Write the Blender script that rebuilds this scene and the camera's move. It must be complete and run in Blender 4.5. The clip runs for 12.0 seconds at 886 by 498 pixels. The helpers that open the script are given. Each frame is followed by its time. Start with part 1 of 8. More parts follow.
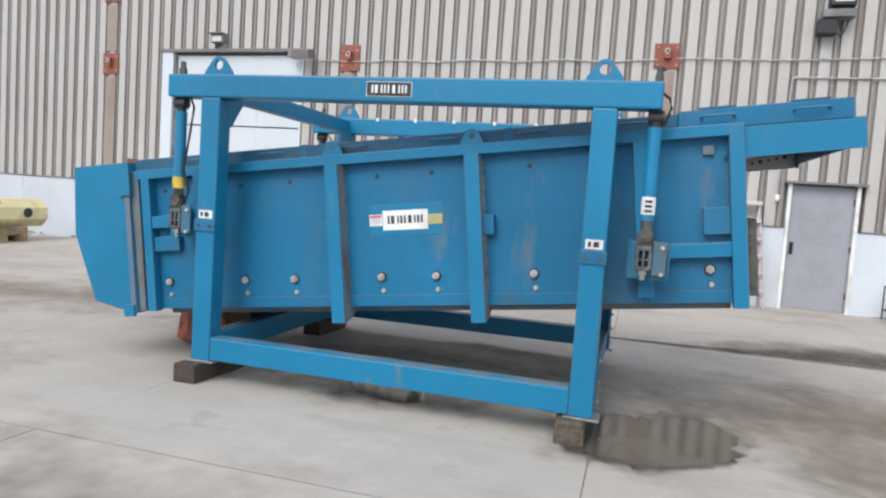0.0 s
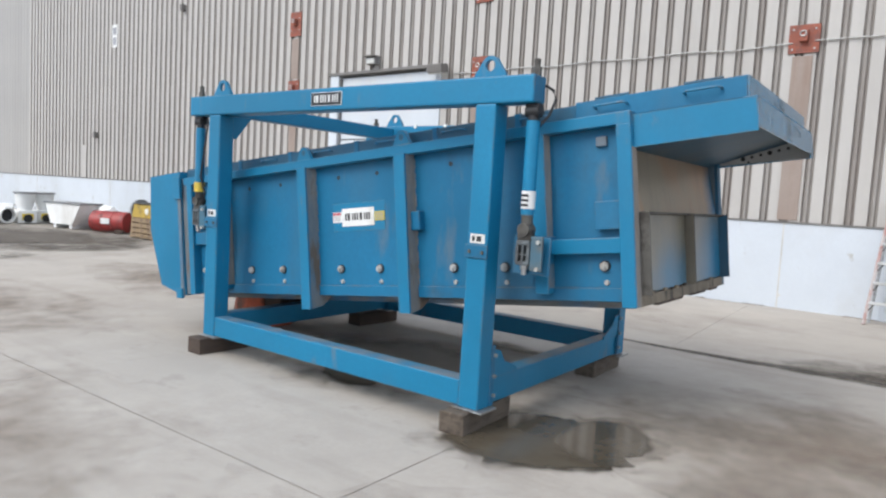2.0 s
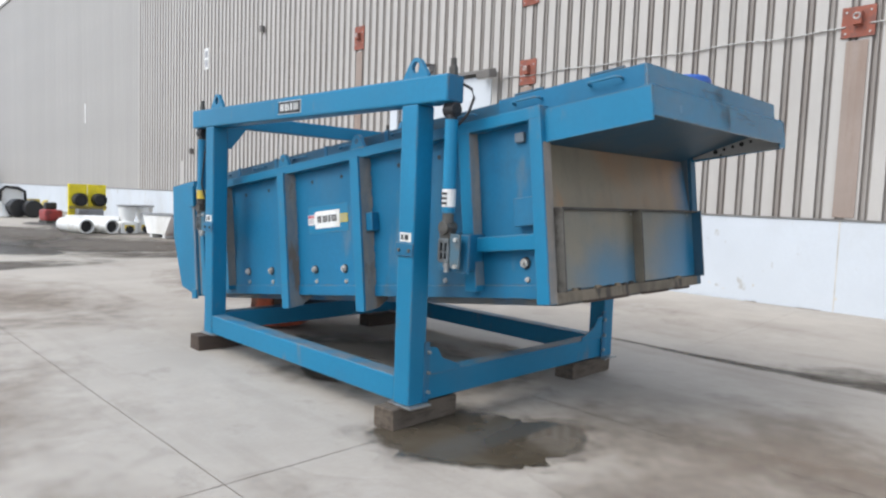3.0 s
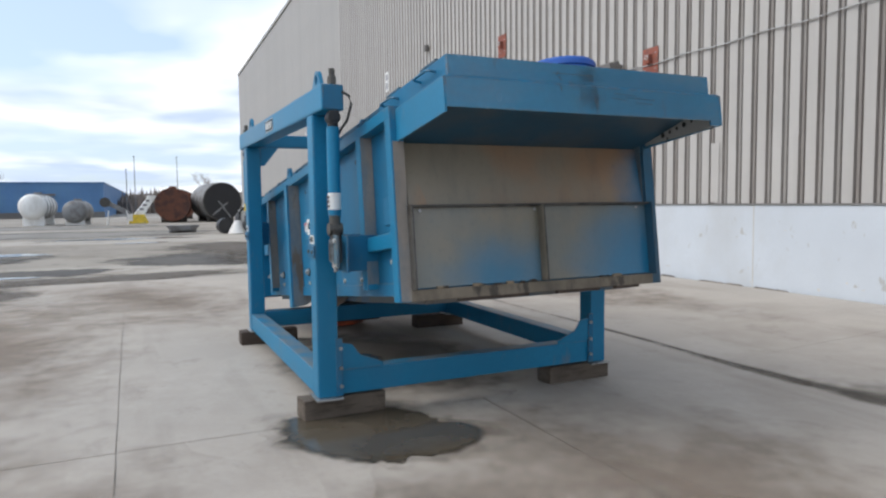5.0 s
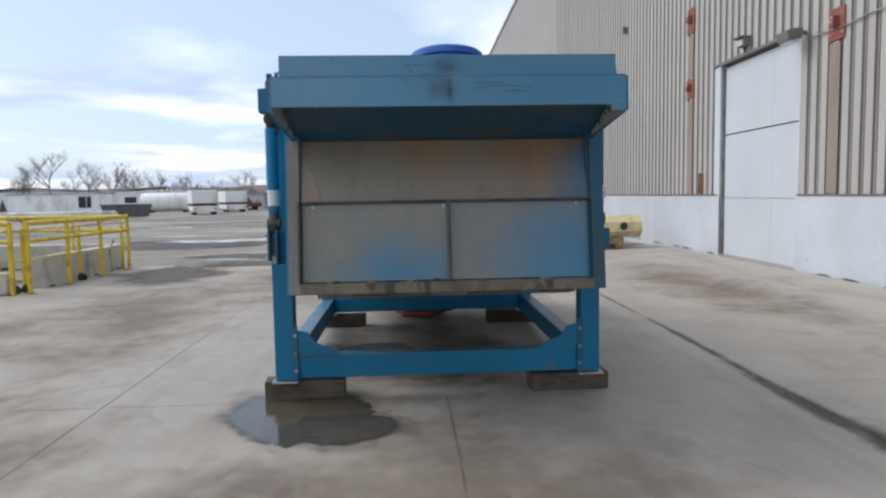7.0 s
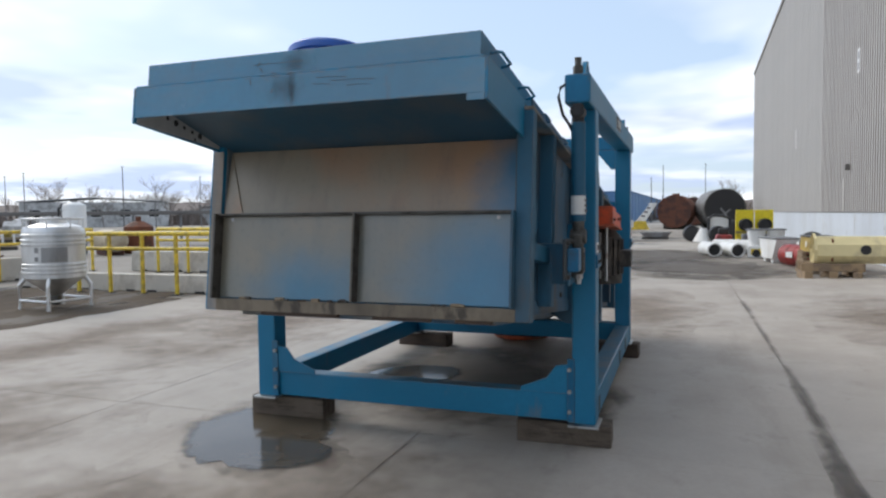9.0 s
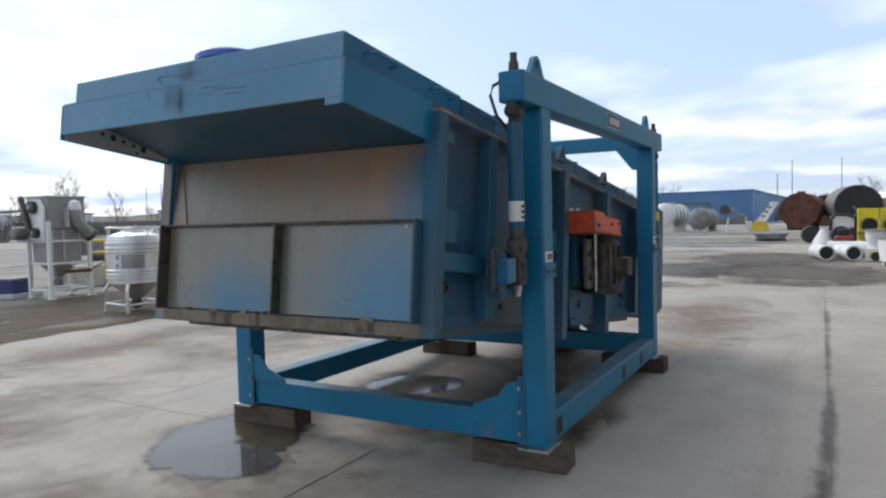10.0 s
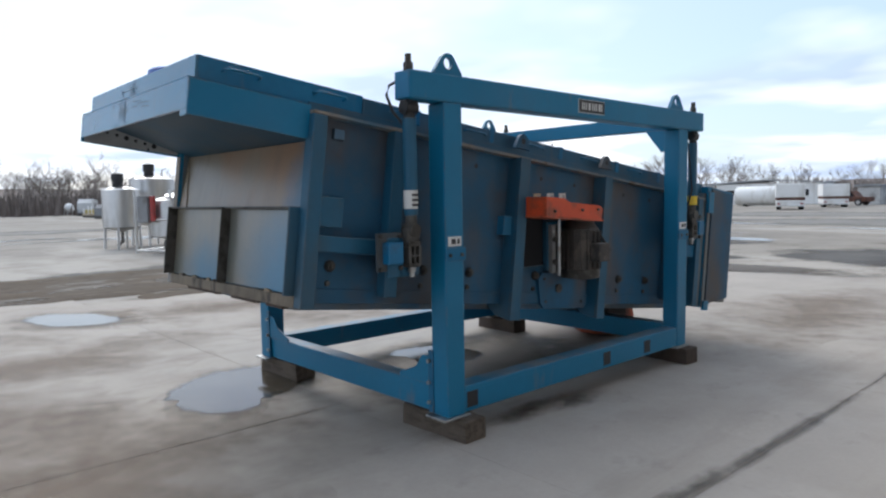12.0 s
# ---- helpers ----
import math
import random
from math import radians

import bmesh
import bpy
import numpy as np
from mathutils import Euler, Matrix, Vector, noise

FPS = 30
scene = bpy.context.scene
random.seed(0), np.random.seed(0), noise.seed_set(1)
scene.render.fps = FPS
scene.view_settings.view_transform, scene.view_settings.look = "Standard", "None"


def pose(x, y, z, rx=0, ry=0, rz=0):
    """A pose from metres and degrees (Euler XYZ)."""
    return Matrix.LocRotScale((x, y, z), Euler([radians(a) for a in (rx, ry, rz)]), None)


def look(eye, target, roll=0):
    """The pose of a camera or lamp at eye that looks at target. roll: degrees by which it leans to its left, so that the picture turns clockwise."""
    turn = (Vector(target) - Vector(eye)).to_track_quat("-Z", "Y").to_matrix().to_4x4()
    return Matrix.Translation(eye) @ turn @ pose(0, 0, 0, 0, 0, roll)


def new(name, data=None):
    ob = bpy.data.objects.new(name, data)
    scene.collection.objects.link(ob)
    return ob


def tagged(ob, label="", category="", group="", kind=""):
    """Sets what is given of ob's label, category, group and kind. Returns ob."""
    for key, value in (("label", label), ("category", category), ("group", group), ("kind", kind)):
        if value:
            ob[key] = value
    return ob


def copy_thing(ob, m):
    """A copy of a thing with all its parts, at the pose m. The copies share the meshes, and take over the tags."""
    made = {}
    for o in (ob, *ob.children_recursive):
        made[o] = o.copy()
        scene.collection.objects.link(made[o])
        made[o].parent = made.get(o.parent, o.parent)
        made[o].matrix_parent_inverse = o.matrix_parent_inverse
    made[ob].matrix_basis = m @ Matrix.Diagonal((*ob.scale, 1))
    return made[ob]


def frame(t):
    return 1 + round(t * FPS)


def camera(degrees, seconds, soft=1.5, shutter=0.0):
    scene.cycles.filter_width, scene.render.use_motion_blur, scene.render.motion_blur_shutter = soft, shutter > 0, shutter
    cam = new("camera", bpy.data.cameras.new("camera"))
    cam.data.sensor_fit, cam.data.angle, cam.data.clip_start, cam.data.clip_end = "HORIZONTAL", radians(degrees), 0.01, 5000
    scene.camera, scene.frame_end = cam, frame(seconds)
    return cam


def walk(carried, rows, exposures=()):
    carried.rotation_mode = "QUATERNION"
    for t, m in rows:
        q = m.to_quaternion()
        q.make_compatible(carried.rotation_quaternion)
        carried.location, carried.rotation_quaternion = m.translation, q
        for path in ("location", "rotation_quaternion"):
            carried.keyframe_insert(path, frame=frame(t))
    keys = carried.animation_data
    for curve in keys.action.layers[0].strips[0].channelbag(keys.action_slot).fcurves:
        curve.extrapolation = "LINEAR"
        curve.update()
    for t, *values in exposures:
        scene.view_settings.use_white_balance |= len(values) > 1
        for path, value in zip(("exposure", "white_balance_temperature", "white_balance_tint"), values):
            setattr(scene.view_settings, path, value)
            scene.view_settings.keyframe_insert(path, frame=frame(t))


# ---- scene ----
cam = camera(66.9, 12.0, soft=2.3)
PATH = [
    (0, (0.019, -0.087, 1.5), (-0.532, 1.83, 1.357), 3.9),
    (0.5, (0.586, -0.03, 1.531), (-0.168, 1.817, 1.384), 4.0),
    (1, (1.125, 0.142, 1.538), (0.217, 1.918, 1.398), 4.1),
    (1.5, (1.668, 0.357, 1.556), (0.616, 2.052, 1.412), 3.5),
    (2, (2.13, 0.651, 1.553), (0.949, 2.257, 1.394), 3.3),
    (2.5, (2.638, 0.951, 1.562), (1.33, 2.456, 1.403), 3.3),
    (3, (3.053, 1.337, 1.555), (1.633, 2.738, 1.403), 2.1),
    (3.5, (3.465, 1.738, 1.56), (1.949, 3.035, 1.417), 1.3),
    (3.7, (3.637, 1.895, 1.56), (2.08, 3.143, 1.422), 1.0),
    (5.5, (4.593, 3.603, 1.54), (2.712, 4.267, 1.391), -0.9),
    (6, (4.778, 4.132, 1.54), (2.844, 4.614, 1.382), -0.9),
    (6.5, (4.867, 4.69, 1.56), (2.895, 4.98, 1.393), -1.1),
    (7, (4.879, 5.247, 1.556), (2.888, 5.355, 1.395), -1.0),
    (7.5, (4.873, 5.786, 1.574), (2.884, 5.65, 1.413), -0.9),
    (7.7, (4.795, 5.994, 1.555), (2.814, 5.767, 1.399), -1.0),
    (9.5, (3.76, 7.672, 1.505), (1.943, 6.841, 1.425), -0.9),
    (10, (3.456, 8.103, 1.517), (1.717, 7.12, 1.431), -1.4),
    (10.5, (3.203, 8.509, 1.524), (1.533, 7.419, 1.369), -1.2),
    (11, (3.01, 8.973, 1.527), (1.462, 7.716, 1.378), -1.5),
    (11.5, (2.797, 9.383, 1.535), (1.385, 7.975, 1.382), -1.6),
    (12, (2.627, 9.768, 1.56), (1.287, 8.291, 1.409), -0.9),
]
EXPOSURES = [(0.0, 0.73, 6500, 10), (3.5, 0.75, 6500, 10), (5.5, 0.30, 6500, 10), (7.5, 0.25, 6500, 10), (9.5, 0.29, 6480, 10), (11.0, 0.29, 6330, 10), (12.0, 0.37, 6300, 10)]
walk(cam, [(t, look(eye, target, roll)) for t, eye, target, roll in PATH], EXPOSURES)

# ---- world, sun ----
SUN_TO = Vector((-0.30, -0.85, 0.75)).normalized()
world = bpy.data.worlds.new("sky")
scene.world = world
world.use_nodes = True
wt = world.node_tree
wt.nodes.clear()


def wn(kind, **kw):
    n = wt.nodes.new(kind)
    for k, v in kw.items():
        n.inputs[k].default_value = v
    return n


w_out = wn("ShaderNodeOutputWorld")
w_bg = wn("ShaderNodeBackground")
sky = wn("ShaderNodeTexSky")
sky.sky_type = "NISHITA"
sky.sun_disc = False
sky.sun_elevation = math.asin(SUN_TO.z)
sky.sun_rotation = math.atan2(SUN_TO.x, SUN_TO.y)
sky.air_density, sky.dust_density, sky.ozone_density = 1.0, 1.5, 1.5
w_co = wn("ShaderNodeTexCoord")
w_sep = wn("ShaderNodeSeparateXYZ")
wt.links.new(w_co.outputs["Generated"], w_sep.inputs[0])


def wmath(op, a, b=None, clamp=False):
    n = wt.nodes.new("ShaderNodeMath")
    n.operation = op
    n.use_clamp = clamp
    for i, v in enumerate((a, b)):
        if v is None:
            continue
        if isinstance(v, (int, float)):
            n.inputs[i].default_value = v
        else:
            wt.links.new(v, n.inputs[i])
    return n.outputs[0]


# a flat cloud deck, seen in perspective
up = wmath("ADD", wmath("MAXIMUM", w_sep.outputs[2], 0.0), 0.10)
w_cmb = wn("ShaderNodeCombineXYZ")
wt.links.new(wmath("DIVIDE", w_sep.outputs[0], up), w_cmb.inputs[0])
wt.links.new(wmath("DIVIDE", w_sep.outputs[1], up), w_cmb.inputs[1])
n_cloud = wn("ShaderNodeTexNoise", Scale=0.55, Detail=4.5, Roughness=0.48, Distortion=0.15)
wt.links.new(w_cmb.outputs[0], n_cloud.inputs["Vector"])
w_ramp = wn("ShaderNodeValToRGB")
w_ramp.color_ramp.elements[0].position, w_ramp.color_ramp.elements[0].color = 0.43, (0.0, 0.0, 0.0, 1)
w_ramp.color_ramp.elements[1].position, w_ramp.color_ramp.elements[1].color = 0.58, (1, 1, 1, 1)
wt.links.new(n_cloud.outputs["Fac"], w_ramp.inputs[0])
# cloud brightness: soft grey bellies and bright tops
n_belly = wn("ShaderNodeTexNoise", Scale=0.75, Detail=3.5, Roughness=0.5)
wt.links.new(w_cmb.outputs[0], n_belly.inputs["Vector"])
w_belly = wn("ShaderNodeValToRGB")
w_belly.color_ramp.elements[0].position, w_belly.color_ramp.elements[0].color = 0.41, (5.0, 6.0, 8.1, 1)
w_belly.color_ramp.elements[1].position, w_belly.color_ramp.elements[1].color = 0.60, (10.6, 10.8, 11.0, 1)
wt.links.new(n_belly.outputs["Fac"], w_belly.inputs[0])
w_blue = wn("ShaderNodeMix")
w_blue.data_type = "RGBA"
w_blue.inputs[0].default_value = 0.55
wt.links.new(sky.outputs[0], w_blue.inputs[6])
w_blue.inputs[7].default_value = (6.6, 8.3, 10.6, 1)
w_mix = wn("ShaderNodeMix")
w_mix.data_type = "RGBA"
wt.links.new(w_ramp.outputs[0], w_mix.inputs[0])
wt.links.new(w_blue.outputs[2], w_mix.inputs[6])
# clouds are brighter towards the hidden sun
w_dot = wn("ShaderNodeVectorMath")
w_dot.operation = "DOT_PRODUCT"
wt.links.new(w_co.outputs["Generated"], w_dot.inputs[0])
w_dot.inputs[1].default_value = SUN_TO
w_glow = wmath("ADD", 1.0, wmath("MULTIPLY", wmath("POWER", wmath("MAXIMUM", w_dot.outputs["Value"], 0.0), 4.0), 0.3))
w_lit = wn("ShaderNodeVectorMath")
w_lit.operation = "SCALE"
wt.links.new(w_belly.outputs[0], w_lit.inputs[0])
wt.links.new(w_glow, w_lit.inputs["Scale"])
wt.links.new(w_lit.outputs[0], w_mix.inputs[7])
wt.links.new(w_mix.outputs[2], w_bg.inputs[0])
w_bg.inputs[1].default_value = 0.1
wt.links.new(w_bg.outputs[0], w_out.inputs[0])

sun = new("sun", bpy.data.lights.new("sun", "SUN"))
sun.data.energy, sun.data.angle, sun.data.color = 1.25, radians(32), (1.0, 0.96, 0.90)
sun.matrix_world = look((0, 0, 30), Vector((0, 0, 30)) - SUN_TO)


# ---- materials ----
def material(name, base, rough=0.6, metal=0.0, second=None, amount=0.5, scale=1.5, stretch=(1, 1, 1), grain=40.0, vary=0.12,
             bump=0.15, depth=0.01, sharp=0.14, spec=0.5, third=None, amount3=0.4, scale3=6.0, random_vary=0.0, stretch3=None, sharp3=0.06, fourth=None, amount4=0.3, scale4=1.3, fifth=None, amount5=0.3, scale5=3.0, settled=None, settle=0.7, worn=None, worn_most=0.9):
    """A painted, stained or mineral surface: base colour, soft variation, one or two stains, fine relief."""
    m = bpy.data.materials.new(name)
    m.use_nodes = True
    nt = m.node_tree
    b = nt.nodes["Principled BSDF"]
    co = nt.nodes.new("ShaderNodeTexCoord")

    def mapped(s):
        mp = nt.nodes.new("ShaderNodeMapping")
        mp.inputs["Scale"].default_value = s
        nt.links.new(co.outputs["Object"], mp.inputs[0])
        return mp.outputs[0]

    def noise_tex(vec, sc, detail=5.0, rough_=0.6):
        n = nt.nodes.new("ShaderNodeTexNoise")
        n.inputs["Scale"].default_value, n.inputs["Detail"].default_value, n.inputs["Roughness"].default_value = sc, detail, rough_
        nt.links.new(vec, n.inputs["Vector"])
        return n.outputs["Fac"]

    def mix(fac, a, c):
        x = nt.nodes.new("ShaderNodeMix")
        x.data_type = "RGBA"
        for i, v in ((0, fac), (6, a), (7, c)):
            if isinstance(v, (int, float)):
                x.inputs[i].default_value = v
            elif isinstance(v, tuple):
                x.inputs[i].default_value = (*v, 1)
            else:
                nt.links.new(v, x.inputs[i])
        return x.outputs[2]

    def band(v, lo, hi, top=1.0):
        r = nt.nodes.new("ShaderNodeMapRange")
        r.inputs[1].default_value, r.inputs[2].default_value, r.inputs[3].default_value, r.inputs[4].default_value = lo, hi, 0.0, top
        nt.links.new(v, r.inputs[0])
        return r.outputs[0]

    plain = mapped((1, 1, 1))
    fine = noise_tex(plain, grain, 6.0)
    broad = noise_tex(plain, max(0.35, scale * 0.6), 4.0)
    dark = tuple(c * (1 - 1.6 * vary) for c in base)
    light = tuple(min(1.0, c * (1 + 1.6 * vary)) for c in base)
    col = mix(band(broad, 0.3, 0.7), dark, light)
    col = mix(band(fine, 0.35, 0.7, 0.45), col, tuple(c * (1 - 1.4 * vary) for c in base))
    if random_vary:
        info = nt.nodes.new("ShaderNodeObjectInfo")
        col = mix(band(info.outputs["Random"], 0.0, 1.0, random_vary), col, tuple(c * 0.72 for c in base))
    if second:
        s = noise_tex(mapped(stretch), scale, 7.0, 0.62)
        col = mix(band(s, 0.62 - 0.34 * amount, 0.62 - 0.34 * amount + sharp, 0.92), col, second)
    if third:
        s3 = noise_tex(mapped(stretch3 or stretch), scale3, 6.0, 0.6)
        col = mix(band(s3, 0.66 - 0.34 * amount3, 0.66 - 0.34 * amount3 + sharp3, 0.8), col, third)
    if fourth:
        s4 = noise_tex(mapped((1, 1, 1)), scale4, 8.0, 0.68)
        col = mix(band(s4, 0.66 - 0.34 * amount4, 0.86 - 0.34 * amount4, 0.7), col, fourth)
    if fifth:
        s5 = noise_tex(mapped((0.7, 1, 1)), scale5, 9.0, 0.72)
        col = mix(band(s5, 0.66 - 0.34 * amount5, 0.80 - 0.34 * amount5, 0.45), col, fifth)
    if settled:
        # loose dust that lies on level faces, patchy
        geo = nt.nodes.new("ShaderNodeNewGeometry")
        sp = nt.nodes.new("ShaderNodeSeparateXYZ")
        nt.links.new(geo.outputs["Normal"], sp.inputs[0])
        lie = nt.nodes.new("ShaderNodeMath")
        lie.operation = "MULTIPLY"
        nt.links.new(band(sp.outputs[2], 0.75, 0.98, settle), lie.inputs[0])
        nt.links.new(band(noise_tex(plain, 3.0, 6.0, 0.65), 0.34, 0.58), lie.inputs[1])
        col = mix(lie.outputs[0], col, settled)
    if worn:
        # rubbed and grimy edges, broken up along their length
        bev = nt.nodes.new("ShaderNodeBevel")
        bev.samples = 4
        bev.inputs["Radius"].default_value = 0.018
        flat = nt.nodes.new("ShaderNodeNewGeometry")
        dot = nt.nodes.new("ShaderNodeVectorMath")
        dot.operation = "DOT_PRODUCT"
        nt.links.new(bev.outputs[0], dot.inputs[0])
        nt.links.new(flat.outputs["Normal"], dot.inputs[1])
        turned = nt.nodes.new("ShaderNodeMath")
        turned.operation = "SUBTRACT"
        turned.inputs[0].default_value = 1.0
        nt.links.new(dot.outputs["Value"], turned.inputs[1])
        rub = nt.nodes.new("ShaderNodeMath")
        rub.operation = "MULTIPLY"
        nt.links.new(band(turned.outputs[0], 0.01, 0.16, worn_most), rub.inputs[0])
        nt.links.new(band(noise_tex(plain, 9.0, 6.0, 0.7), 0.42, 0.62), rub.inputs[1])
        col = mix(rub.outputs[0], col, worn)
    nt.links.new(col, b.inputs["Base Color"])
    nt.links.new(band(broad, 0.25, 0.75, 1.0), b.inputs["Roughness"])
    rr = nt.nodes.new("ShaderNodeMapRange")
    rr.inputs[3].default_value, rr.inputs[4].default_value = max(0.02, rough - 0.1), min(1.0, rough + 0.1)
    nt.links.new(broad, rr.inputs[0])
    nt.links.new(rr.outputs[0], b.inputs["Roughness"])
    b.inputs["Metallic"].default_value = metal
    b.inputs["Specular IOR Level"].default_value = spec
    if bump:
        bp = nt.nodes.new("ShaderNodeBump")
        bp.inputs["Strength"].default_value, bp.inputs["Distance"].default_value = bump, depth
        nt.links.new(fine, bp.inputs["Height"])
        nt.links.new(bp.outputs[0], b.inputs["Normal"])
    return m


